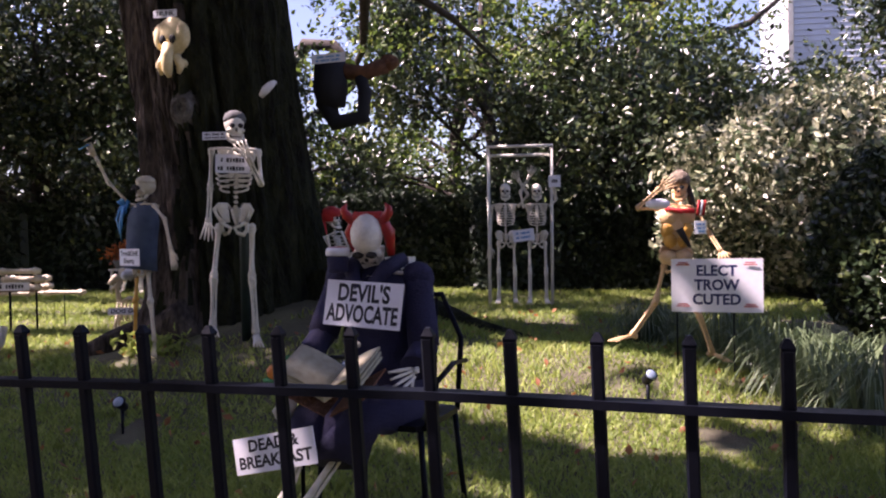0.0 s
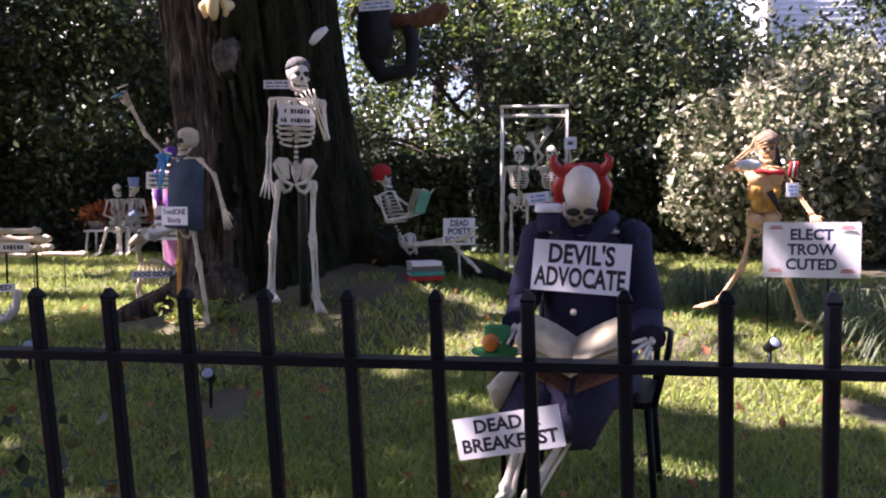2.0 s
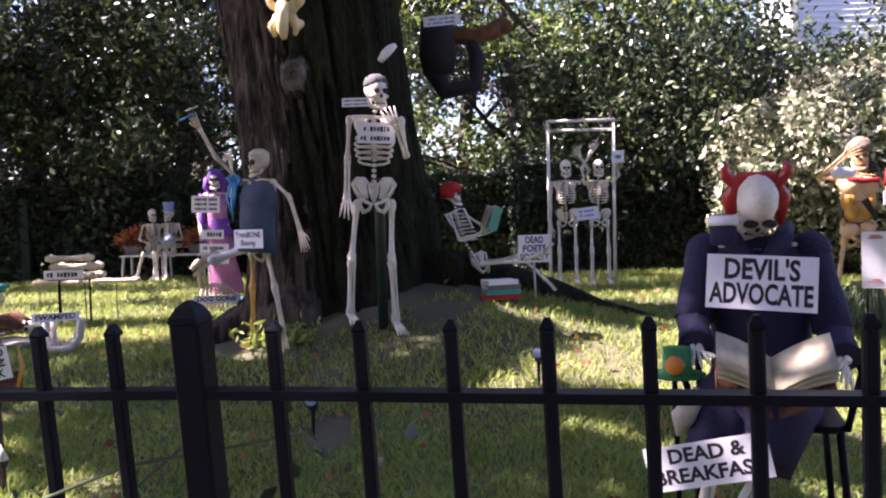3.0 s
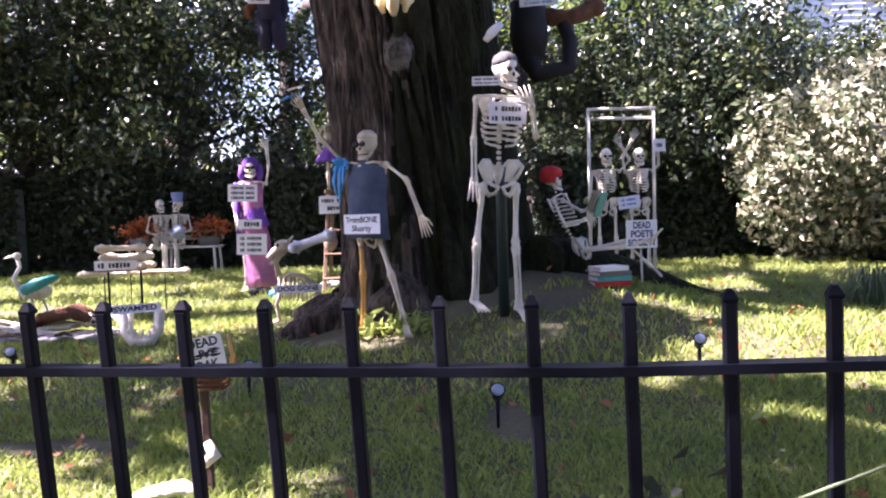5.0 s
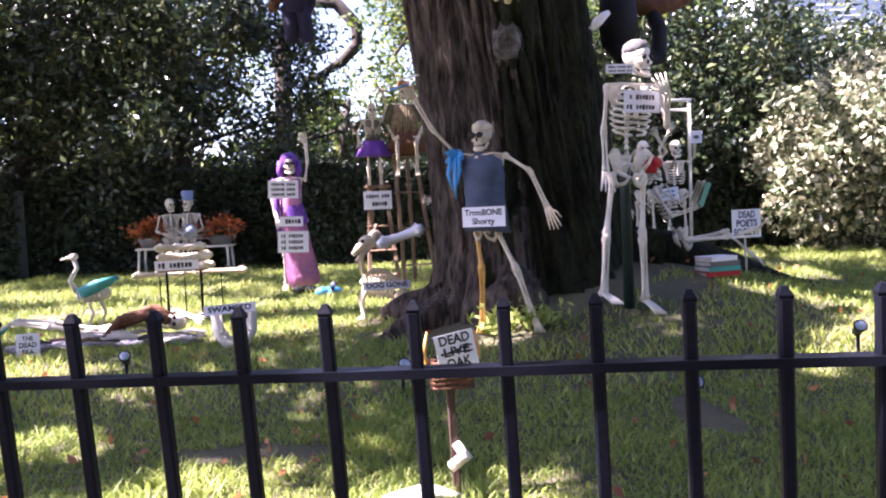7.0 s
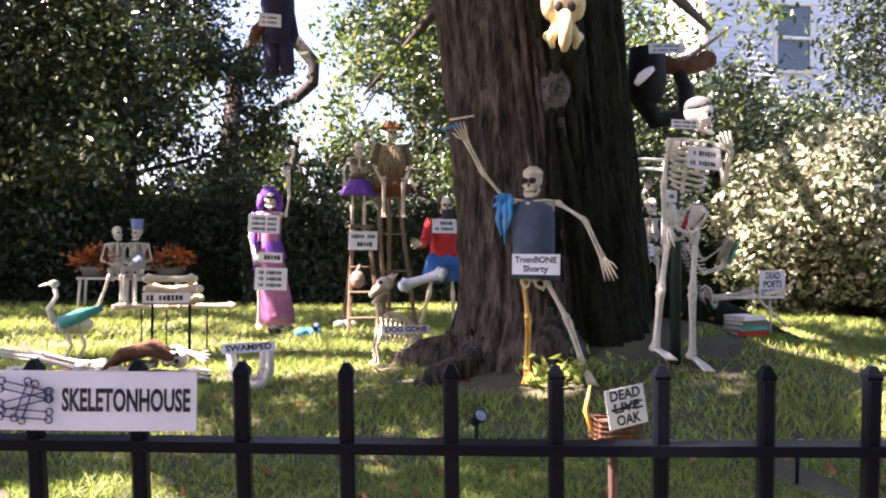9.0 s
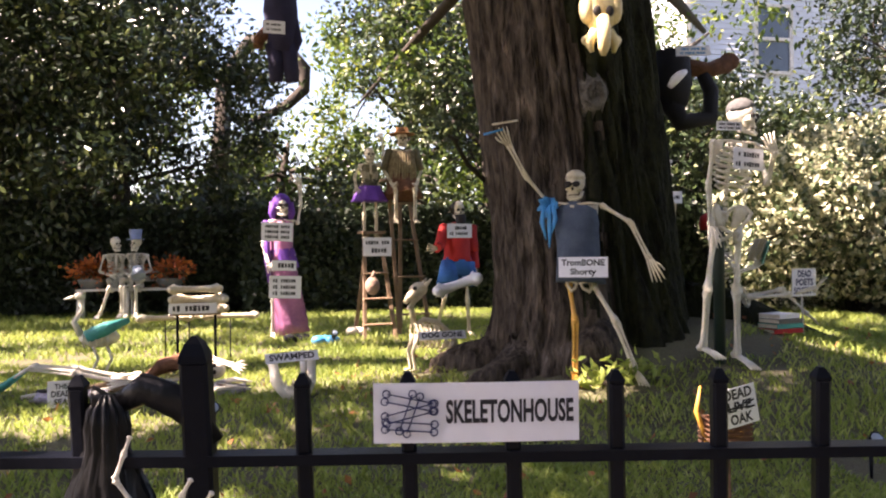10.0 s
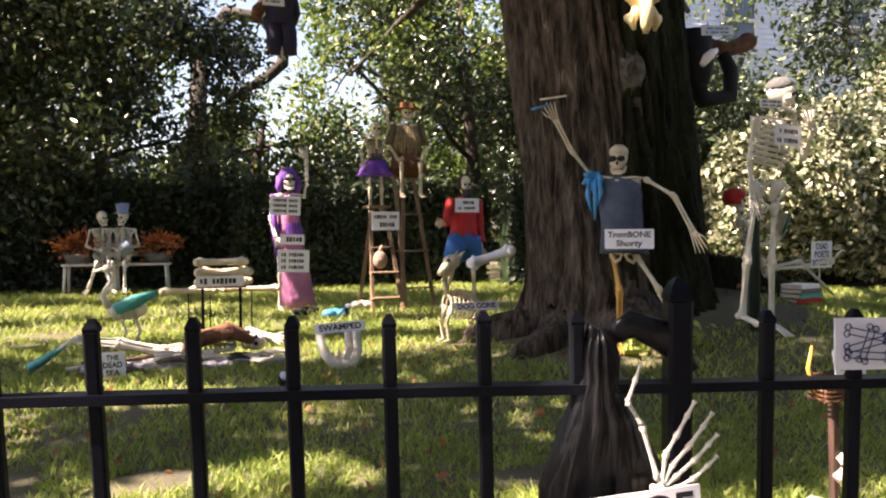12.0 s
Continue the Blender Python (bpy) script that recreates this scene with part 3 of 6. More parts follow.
def branchy(bm, start, way, length, r, rng, depth, tips, droop=0.1):
    """A limb that wanders, tapers and forks; collects its tips."""
    p, d = Vector(start), Vector(way).normalized()
    pts, rad = [p.copy()], [r]
    for i in range(4):
        d = (d + Vector(rng.normal(size=3)) * 0.22 + Vector((0, 0, -droop * 0.3))).normalized()
        p = p + d * length / 4
        pts.append(p.copy())
        rad.append(r * (1 - 0.16 * (i + 1)))
        if depth and i > 0:
            branchy(bm, p, d + Vector(rng.normal(size=3)) * 0.7, length * 0.62, r * (0.62 - 0.1 * i), rng, depth - 1, tips, droop)
    tips.append(p)
    tube(bm, pts, rad, 6 if r < 0.06 else 9)


def tree(name, x, y, h, spread, leaf, n, seed, label, size=0.1, low=1.0, trunk_r=0.14, lean=(0, 0)):
    """A tapered trunk with forking limbs, and leaves in clumps round the twigs with gaps between."""
    rng = np.random.default_rng(seed)
    t = thing(name, (0, 0, 0), label, "tree", "trees behind the lawn")
    bm = bmesh.new()
    z0 = ground_z(x, y) - 0.05
    pts = [(x + lean[0] * k + 0.15 * math.sin(k * 5 + seed), y + lean[1] * k, z0 + h * 0.8 * k) for k in (0, 0.05, 0.25, 0.5, 0.75, 1)]
    tube(bm, pts, [trunk_r * k for k in (1.5, 1.05, 0.95, 0.75, 0.5, 0.2)], 10)
    tips = []
    count = 15
    for i in range(count):
        k = 0.18 + 0.8 * i / count
        a = i * 2.4 + seed
        base = Vector(pts[0]).lerp(Vector(pts[-1]), k)
        branchy(bm, base, (math.cos(a), math.sin(a), 0.45), spread * (1.05 - 0.5 * k), trunk_r * 0.42 * (1.1 - k * 0.6), rng, 1, tips)
    part("trunk", bm, TWIG, t)
    tips = np.array([tuple(p) for p in tips])
    pick = tips[rng.integers(0, len(tips), n // 26)]
    pick = pick + rng.normal(size=pick.shape) * (0.30, 0.30, 0.24)
    c = (pick[:, None] + rng.normal(size=(len(pick), 22, 3)) * 0.21).reshape(-1, 3)
    c = c[c[:, 2] > low * (0.6 + 0.8 * rng.random(len(c)))]
    leaf_cloud("crown", c, size, leaf, t, 0.5, seed=seed)
    return t


DARK_TREE = "evergreen tree with dense dark glossy leaves behind the hedge"
for i, (x, y, h, sp, n, lf) in enumerate((
        (-11.6, 16.2, 7.6, 2.6, 22000, LEAF_DARK), (-9.4, 15.2, 7.2, 2.5, 36000, LEAF_DARK), (-6.9, 16.0, 7.8, 2.4, 38000, LEAF_DARK), 
        (-0.3, 15.6, 7.4, 2.5, 24000, LEAF_DARK), (1.9, 14.6, 4.4, 2.2, 20000, LEAF_DARK), (4.4, 15.4, 3.9, 2.0, 16000, LEAF_DARK), (7.4, 13.6, 6.0, 2.2, 22000, LEAF_DARK),
        (-14.5, 15.0, 7.6, 2.6, 12000, LEAF_DARK), (9.5, 11.5, 5.0, 2.2, 10000, LEAF_DARK))):
    tree("evergreen_tree", x, y, h, sp, lf, n, 10 + i, DARK_TREE, size=0.125, low=0.9, trunk_r=0.15)
for i, (x, y, h, sp, n) in enumerate(((-4.0, 19.5, 4.4, 2.0, 7000), (-1.2, 18.5, 7.6, 2.4, 6500), (2.8, 18.2, 8.6, 2.4, 6500), (-8.2, 20.5, 8.0, 2.8, 9000))):
    tree("oak_tree", x, y, h, sp, LEAF_OAK, n, 40 + i, "sunlit yellow-green tree beyond the hedge", size=0.15, low=1.6, trunk_r=0.2)


t = thing("forked_tree", (3.08, 19.5, 0.0), "dark trunk forking into long bare limbs behind the hedge", "tree", "trees behind the lawn")
bm = bmesh.new()
tube(bm, [(0, 0, -0.05), (0.04, 0, 1.5), (-0.06, 0, 3.0), (0.02, 0, 3.7), (0.0, 0.1, 4.6), (-0.25, 0.2, 5.8), (-0.3, 0.3, 7.4)], [0.3, 0.24, 0.21, 0.2, 0.17, 0.13, 0.05], 12)
part("trunk", bm, TWIG, t)
for pts, rad in ((((0.05, 0, 3.5), (0.5, -0.05, 3.95), (1.1, -0.1, 4.35), (1.9, -0.2, 4.6), (2.7, -0.3, 5.2)), (0.13, 0.11, 0.09, 0.06, 0.02)),
                 (((0.0, 0.05, 4.3), (-0.5, 0.0, 4.9), (-1.0, 0.0, 5.7), (-1.2, 0.0, 6.8)), (0.12, 0.1, 0.07, 0.03)),
                 (((0.0, 0.1, 4.6), (0.5, 0.1, 5.4), (0.8, 0.1, 6.6)), (0.11, 0.08, 0.03))):
    bm = bmesh.new()
    tube(bm, pts, rad, 9)
    part("limb", bm, TWIG, t)
t.matrix_basis = t.matrix_basis @ Matrix.Scale(1.25, 4)
rng = np.random.default_rng(33)
leaf_cloud("crown", clumps(rng, 70, ((-2.0, 2.6, -0.6, 1.2, 4.3, 7.6),), 34, 0.36), 0.13, LEAF_OAK, t, 0.5, seed=34)


t = thing("bare_tree", (-5.4, 19.0, 0.0), "leaning old tree with a hooked bare limb behind the hedge", "tree")
bm = bmesh.new()
tube(bm, [(0, 0, -0.05), (0.05, -0.1, 2.4), (0.2, -0.4, 4.8)], [0.26, 0.2, 0.17], 10)
part("trunk", bm, TWIG, t)
bm = bmesh.new()
tube(bm, [(0.2, -0.4, 4.75), (0.75, -0.8, 5.5), (1.45, -1.0, 5.38), (1.86, -1.0, 4.9), (1.84, -1.0, 4.48), (1.5, -1.0, 4.15), (0.95, -1.0, 3.84), (0.6, -1.0, 3.75)], [0.16, 0.15, 0.14, 0.135, 0.13, 0.11, 0.07, 0.02], 10)
part("limb", bm, TWIG, t)


def hedge(x0, x1, y, depth, top, n, seed):
    """A clipped hedge: a dark twiggy core with leaves over its faces."""
    t = thing("hedge", ((x0 + x1) / 2, y, 0), "tall clipped dark green hedge along the back of the lawn", "hedge", "hedges")
    rng = np.random.default_rng(seed)
    w = x1 - x0
    bm = bmesh.new()
    for i in range(int(w / 0.3)):
        x = -w / 2 + 0.15 + i * 0.3 + 0.08 * math.sin(i * 5)
        p = (x, 0.1 * math.sin(i * 3), 0)
        tube(bm, [p, (x + 0.06, 0.05, top * 0.5), (x - 0.05, -0.05, top * 0.9)], [0.025, 0.018, 0.008], 5)
    part("stem", bm, TWIG, t)
    p = np.column_stack([w * (rng.random(n) - 0.5), depth * (rng.random(n) - 0.5), 0.08 + top * rng.random(n) ** 0.9])
    face = rng.random(n)
    bm = bmesh.new()
    box(bm, (0, 0.06, top * 0.48), (w - 0.02, depth * 0.6, top * 0.9), bevel=0.1)
    part("twig_core", bm, LEAF_HEDGE, t)
    p[face < 0.6, 1] = -depth / 2 + 0.16 * rng.random((face < 0.6).sum()) ** 2
    p[face > 0.88, 2] = top + 0.06 * rng.normal(size=(face > 0.88).sum())
    p += 0.06 * np.sin(p[:, [1, 2, 0]] * 3)
    leaf_cloud("foliage", p, 0.1, LEAF_HEDGE, t, 0.55, seed=seed)


for i, (a, b, yy) in enumerate(((-13.4, -9.0, 14.4), (-9.0, -4.6, 14.8), (-4.6, -0.4, 14.3), (-0.4, 3.6, 13.3))):
    hedge(a, b, yy, 0.9, 1.7, 15000, 60 + i)


def bush(name, c, r, leaf, n, label, size, seed, lumps=0.2, depth=0.35):
    t = thing(name, (c[0], c[1], ground_z(c[0], c[1])), label, "bush", "bushes")
    rng = np.random.default_rng(seed)
    bm = bmesh.new()
    for i in range(14):
        a = i * 2.4
        q = (0.7 * r[0] * math.cos(a) * (0.4 + 0.6 * (i % 3) / 2), 0.7 * r[1] * math.sin(a) * (0.4 + 0.6 * (i % 3) / 2), r[2] * (0.9 + 0.5 * (i % 2)))
        tube(bm, [(0.1 * math.cos(a), 0.1 * math.sin(a), -0.03), (q[0] * 0.5, q[1] * 0.5, q[2] * 0.5), q], [0.03, 0.022, 0.008], 5)
    part("stem", bm, TWIG, t)
    p = shell(rng, n, (0, 0, r[2] * 0.95), r, lumps, 0.03, depth, seed)
    leaf_cloud("foliage", p, size, leaf, t, 0.55, seed=seed)
    return t


bush("glinting_bush", (4.5, 11.7), (2.25, 1.7, 1.45), LEAF_GLINT, 30000, "large rounded bush with sun glints painted as cream leaves", 0.125, 71, 0.26, 0.5)
bush("glinting_bush", (7.4, 12.4), (2.3, 1.8, 2.05), LEAF_GLINT, 22000, "large rounded bush with sun glints painted as cream leaves", 0.125, 72, 0.26, 0.5)
bush("clipped_bush", (3.55, 5.75), (1.05, 1.0, 0.82), LEAF_DARK, 26000, "clipped rounded dark green bush at the lawn's edge", 0.06, 73, 0.06, 0.2)
bush("clipped_bush", (5.6, 6.6), (1.2, 1.1, 1.1), LEAF_DARK, 16000, "clipped rounded dark green bush at the lawn's edge", 0.06, 74, 0.06, 0.2)


rng = np.random.default_rng(90)
far = np.column_stack([-30 + 44 * rng.random(52000), 23 + 3 * rng.random(52000), 0.1 + 8.5 * rng.random(52000) ** 1.15])
ridge = np.interp(far[:, 0], (-30, -10.5, -8.0, -1.5, 0.0, 4.5, 5.8, 14.0), (8.0, 7.6, 3.0, 3.0, 5.6, 6.0, 2.6, 2.6))
far = far[far[:, 2] < ridge + 0.8 * np.sin(far[:, 0] * 0.9) + 0.5 * np.sin(far[:, 0] * 2.3)]
tagged(leaf_cloud("far_woods", far, 0.36, LEAF_DARK, None, 0.6, seed=91), "dark woods far behind the garden", "woods", kind="stuff")
# Unseen leaves added behind the camera to keep skylight off the fronts.
near = np.column_stack([-24 + 46 * rng.random(15000), -9 - 3 * rng.random(15000), 0.1 + 8.5 * rng.random(15000)])
tagged(leaf_cloud("skylight_blocker", near, 0.55, LEAF_DARK, None, 0.6, seed=92), "unseen bank of leaves added behind the camera to block skylight", "woods", kind="stuff")


def strap_clump(x, y, r, n, seed):
    rng = np.random.default_rng(seed)
    bm = bmesh.new()
    for i in range(n):
        a, k = rng.random() * 6.28, rng.random() ** 0.5
        px, py = x + r * k * math.cos(a) * 0.5, y + r * k * math.sin(a) * 0.5
        z = ground_z(px, py)
        l, h = 0.12 + 0.16 * rng.random(), 0.16 + 0.2 * rng.random()
        dx, dy = math.cos(a) * l, math.sin(a) * l
        s = Vector((-math.sin(a), math.cos(a), 0)) * 0.006
        rows = [Vector((px, py, z - 0.01)), Vector((px + dx * 0.4, py + dy * 0.4, z + h)), Vector((px + dx, py + dy, z + h * 0.8)), Vector((px + dx * 1.5, py + dy * 1.5, z + h * 0.35))]
        vs = [(bm.verts.new(p - s * (1 - 0.25 * q)), bm.verts.new(p + s * (1 - 0.25 * q))) for q, p in enumerate(rows)]
        for (a0, a1), (b0, b1) in zip(vs, vs[1:]):
            bm.faces.new((a0, a1, b1, b0))
    tagged(part("strap_leaf_clump", bm, LEAF_GREY), "clump of arching grey-green strap leaves", "plant", "strap leaf plants")


for i, (x, y, r) in enumerate(((2.15, 4.75, 0.5), (2.5, 4.5, 0.55), (2.15, 5.3, 0.45), (2.7, 4.9, 0.5), (1.95, 6.1, 0.5), (1.5, 6.6, 0.45), (2.3, 4.2, 0.5), (3.0, 4.4, 0.5))):
    strap_clump(x, y, r, 170, 80 + i)


# ---- the oak ----
def oak():
    t = thing("live_oak", (-1.87, 6.43, 0), "massive old oak with deeply furrowed dark bark and flared roots", "tree")
    bm = bmesh.new()
    n, rows = 220, 90
    prev = None
    for i in range(rows + 1):
        z = -0.1 + 5.6 * (i / rows) ** 1.25
        flare = 0.34 * math.exp(-max(z, 0) / 0.42)
        cx = 0.065 - 0.098 * z + 0.03 * math.sin(z * 1.3)
        now = []
        for k in range(n):
            a = 2 * math.pi * k / n
            r = 0.62 - 0.004 * z + flare * (1 + 0.45 * math.sin(a * 5 + 0.6) + 0.2 * math.sin(a * 9))
            r += 0.05 * math.sin(2 * a + z * 0.5) + 0.035 * noise.noise((math.cos(a) * 2.2, math.sin(a) * 2.2, z * 0.7))
            furrow = noise.noise((math.cos(a) * 8.5, math.sin(a) * 8.5, z * 1.1 + 4))
            r += 0.095 * (min(abs(furrow) * 2.4, 0.65) - 0.42) + 0.012 * noise.noise((math.cos(a) * 24, math.sin(a) * 24, z * 4))
            burl = ((a - 4.5) * 0.69) ** 2 + (z - 2.07) ** 2
            r += 0.055 * math.exp(-burl / 0.018) - 0.03 * math.exp(-burl / 0.004)
            now.append(bm.verts.new((cx + r * math.cos(a), r * math.sin(a), z)))
        if prev:
            for k in range(n):
                f = bm.faces.new((prev[k], prev[(k + 1) % n], now[(k + 1) % n], now[k]))
                f.smooth = True
                a = 2 * math.pi * (k + 0.5) / n
                # moss, spread wide over the right side to paint its shade as well
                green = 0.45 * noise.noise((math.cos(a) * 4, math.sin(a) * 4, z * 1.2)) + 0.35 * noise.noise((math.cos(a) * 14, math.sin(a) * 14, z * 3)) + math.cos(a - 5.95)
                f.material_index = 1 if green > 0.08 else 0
        prev = now
    part("trunk", bm, [BARK, MOSS_SHADE], t)
    bm = bmesh.new()
    rows = []
    for i in range(9):
        q = i / 8
        rows.append([Vector((-0.19 + (0.15 * q + 0.015 * noise.noise((i, k, 0))) * math.cos(k * math.pi / 12) * 0.9, -0.548 - 0.11 * (1 - q * q) + 0.03 * math.sin(q * 9) * (1 - q) + 0.016 * noise.noise((k * 0.9, i * 0.8, 5)),
                             2.04 + (0.17 * q + 0.02 * noise.noise((k, i, 3))) * math.sin(k * math.pi / 12))) for k in range(24)])
    loft(bm, rows[::-1])
    part("knot", bm, KNOT, t, "pale grey lumpy knot in the bark")
    roots = [((-0.55, -0.38), (-1.12, -0.66)), ((-0.6, 0.1), (-1.25, 0.28)), ((-0.2, -0.6), (-0.42, -1.02)), ((0.75, -0.25), (1.75, 0.35)), ((0.6, 0.2), (2.1, 1.05)), ((0.8, 0.0), (2.7, 0.1))]
    for k, (a, b) in enumerate(roots):
        bm = bmesh.new()
        pts, rad = [], []
        for i in range(9):
            q = i / 8
            x, y = a[0] + (b[0] - a[0]) * q + 0.08 * math.sin(q * 7 + k), a[1] + (b[1] - a[1]) * q + 0.06 * math.sin(q * 9 + 2 * k)
            pts.append((x, y, ground_z(x - 1.87, y + 6.43) + 0.05 * (1 - q) - 0.03 * q))
            rad.append((0.17 if k > 2 else 0.19) * (1 - q) + 0.03)
        tube(bm, pts, rad, 14, flat=0.8)
        for v in bm.verts:
            v.co += noise.noise_vector(v.co * 9) * 0.035 + noise.noise_vector(v.co * 26) * 0.012
        part("root", bm, MOSS_SHADE if k > 2 else BARK, t)
    rng = np.random.default_rng(5)
    tips = []
    for k, (way, r, l, z) in enumerate((((-1, 0.3, 0.5), 0.3, 4.4, 5.0), ((1, 0.2, 0.55), 0.28, 4.2, 5.1), ((-0.5, -0.9, 0.6), 0.26, 4.0, 5.2), ((0.3, 1, 0.6), 0.27, 4.2, 5.2), ((-0.6, 0.9, 0.5), 0.24, 4.4, 5.0), ((0.5, -0.8, 0.7), 0.24, 3.8, 5.2))):
        bm = bmesh.new()
        branchy(bm, (-0.45, 0, z - 0.2), way, l, r, rng, 2, tips, 0.0)
        part("limb", bm, BARK, t)
    # crown out of view: clumps set for lawn shade, last row added against skylight
    c = np.concatenate([clumps(rng, n, (bx,), 60, 0.5) for n, bx in (
        (460, (-5.6, 0.9, -3.9, 1.1, 5.6, 8.0)), (85, (-5.9, -2.4, -4.3, -1.6, 5.8, 8.0)), (75, (-9.1, -5.6, -3.6, -1.2, 5.6, 8.0)), (290, (-12.1, -5.6, -1.2, 5.6, 5.6, 8.0)),
        (90, (0.9, 6.0, -4.0, 5.0, 5.6, 8.0)), (160, (-5.6, 1.9, 1.1, 5.6, 5.6, 8.0)),
        (360, (-5.4, 7.0, -12.5, -3.9, 5.4, 8.2)), (150, (-12.5, -5.4, -12.5, -5.0, 5.4, 8.2)))])
    # gaps cut in the unseen crown so that sun pools land on chosen spots
    keep = np.ones(len(c), bool)
    fall = SUN_DIR / SUN_DIR.z
    gx, gy = c[:, 0] - 1.87 - fall.x * (c[:, 2] - 0.15), c[:, 1] + 6.43 - fall.y * (c[:, 2] - 0.15)
    ragged = 1 + 0.35 * np.sin(gx * 5.1 + 2 * np.sin(gy * 3.3)) + 0.3 * np.sin(gy * 6.7 + 2 * np.sin(gx * 4.1))
    for x, y, rx, ry in ((-3.45, 2.85, 1.2, 0.78), (0.4, 2.95, 0.25, 0.2), (-4.9, 4.1, 0.5, 0.25), (0.8, 4.85, 1.5, 1.15), (0.95, 4.0, 0.6, 0.35), (0.9, 7.6, 1.3, 0.5), (-5.5, 8.6, 2.2, 0.7), (-4.2, 6.9, 1.5, 0.4), (-6.6, 10.6, 2.6, 0.7), (-2.9, 8.2, 0.9, 0.5),
                         (-2.1, 5.35, 0.25, 0.2), (2.9, 5.0, 0.8, 0.8), (-5.3, 5.6, 0.7, 0.3), (3.5, 11.0, 1.9, 1.1), (-3.2, 9.6, 0.9, 0.4), (-7.5, 7.2, 1.0, 0.6)):
        keep &= (((gx - x) / rx) ** 2 + ((gy - y) / ry) ** 2) * ragged > 0.45 + 1.1 * rng.random(len(c))
    c = c[keep]
    leaf_cloud("crown", c, 0.19, LEAF_CROWN_SHADE, t, 0.6, seed=6)
    # low hooked branch and fine leafy twigs beyond it
    bm = bmesh.new()
    for pts, rad in ((((-0.1, 0.6, 4.9), (0.3, 4.0, 4.6), (-0.3, 6.5, 4.1), (-0.9, 7.5, 3.5)), (0.16, 0.1, 0.06, 0.02)),
                     (((0.3, 4.0, 4.6), (1.2, 6.0, 4.4), (1.9, 7.2, 3.9)), (0.08, 0.05, 0.02)),
                     (((0.5, 0.4, 4.4), (2.2, 3.4, 4.3), (4.4, 6.2, 4.5)), (0.16, 0.1, 0.04))):
        tube(bm, pts, rad, 9)
    part("low_branch", bm, TWIG, t)
    c = clumps(rng, 46, ((-1.5, 2.6, 5.5, 8.0, 3.6, 5.2),), 34, 0.34)
    c = np.concatenate([c, clumps(rng, 16, ((1.6, 5.2, 3.0, 6.5, 3.9, 5.0),), 34, 0.34)])
    leaf_cloud("low_leaves", c, 0.11, LEAF_OAK, t, 0.5, seed=7)


oak()


# ---- iron fence ----
FENCE_A, FENCE_SLOPE, BAY, LEAN = Vector((-4.156, 1.755, 0)), -0.1665, 0.1138, -0.075
FU = Vector((1, FENCE_SLOPE, 0)).normalized()
FN = Vector((FU.y, -FU.x, 0))


def on_fence(d, z, out=0.0):
    """d metres along the fence from the gate post, at height z, out metres towards the street; the fence leans a little to the street."""
    return FENCE_A + FU * d + Vector((0, 0, z)) + FN * (out + (z - 0.9) * -LEAN) - FU * ((z - 0.9) * 0.022)


SAG = ((-2.8, -0.004), (-0.3, -0.007), (0.0, -0.010), (0.8, -0.012), (1.3, -0.009), (1.7, -0.005), (2.6, -0.004), (3.1, 0.009), (3.7, 0.015), (4.2, 0.021), (4.7, 0.024), (5.2, 0.016), (8.4, 0.012))


def sag(d):
    return float(np.interp(d, [p[0] for p in SAG], [p[1] for p in SAG]))


FUP = (on_fence(0, 1) - on_fence(0, 0)).normalized()
fence = thing("iron_fence", tuple(on_fence(0, 0)), "black painted iron picket fence leaning slightly to the street", "fence")
F_AXES = (FU, FU.cross(FUP) * -1, FUP)


def fence_part(name, bm):
    ob = part(name, bm, IRON, fence)
    ob.matrix_parent_inverse = fence.matrix_basis.inverted()
    return ob


bm = bmesh.new()
box(bm, (0, 0, -0.03), (0.0168, 0.0168, 0.915), 0, F_AXES, 0.003)
loft(bm, [[FU * (a * w) + F_AXES[1] * (b * w) + FUP * z for a, b in ((1, 1), (-1, 1), (-1, -1), (1, -1))] for w, z in ((0.0083, 0.4275), (0.0089, 0.432), (0.0032, 0.443))])
for f in bm.faces:
    f.smooth = False
picket = fence_part("picket", bm)
picket.matrix_basis = Matrix.Translation(on_fence(-0.127 - BAY, 0.444))
span = 3.098 / 27
for i in range(-24, 75):
    if i in (-2, 0, 27, 54):
        continue
    d = i * span + 0.010 * math.exp(-((i - 12.5) / 5) ** 2) if i > 0 else -0.127 + (i + 1) * BAY
    ob = picket.copy()
    scene.collection.objects.link(ob)
    ob.matrix_basis = Matrix.Translation(on_fence(d, 0.449 + sag(d)))
for d, w, h in ((0.0, 0.031, 0.925), (3.098, 0.042, 0.93), (6.2, 0.04, 0.93)):
    bm = bmesh.new()
    box(bm, on_fence(d, h / 2 - 0.03), (w, w, h), 0, F_AXES, 0.004)
    top = on_fence(d, h - 0.03)
    loft(bm, [[top + FU * (a * w * k) + F_AXES[1] * (b * w * k) + FUP * z for a, b in ((1, 1), (-1, 1), (-1, -1), (1, -1))] for k, z in ((0.5, 0.0), (0.46, 0.008), (0.3, 0.02), (0.08, 0.028))])
    for f in bm.faces:
        f.smooth = False
    fence_part("post", bm)
for z, hgt in ((0.797, 0.012), (0.12, 0.014)):
    bm = bmesh.new()
    loft(bm, [[on_fence(d, z + s) + FN * (a * 0.016) + Vector((0, 0, b * hgt / 2)) for a, b in ((1, 1), (-1, 1), (-1, -1), (1, -1))] for d, s in SAG])
    for f in bm.faces:
        f.smooth = False
    fence_part("rail", bm)


# ---- the large skeletons ----
def on_lawn(x, y, up=0.0):
    return (x, y, ground_z(x, y) + up)


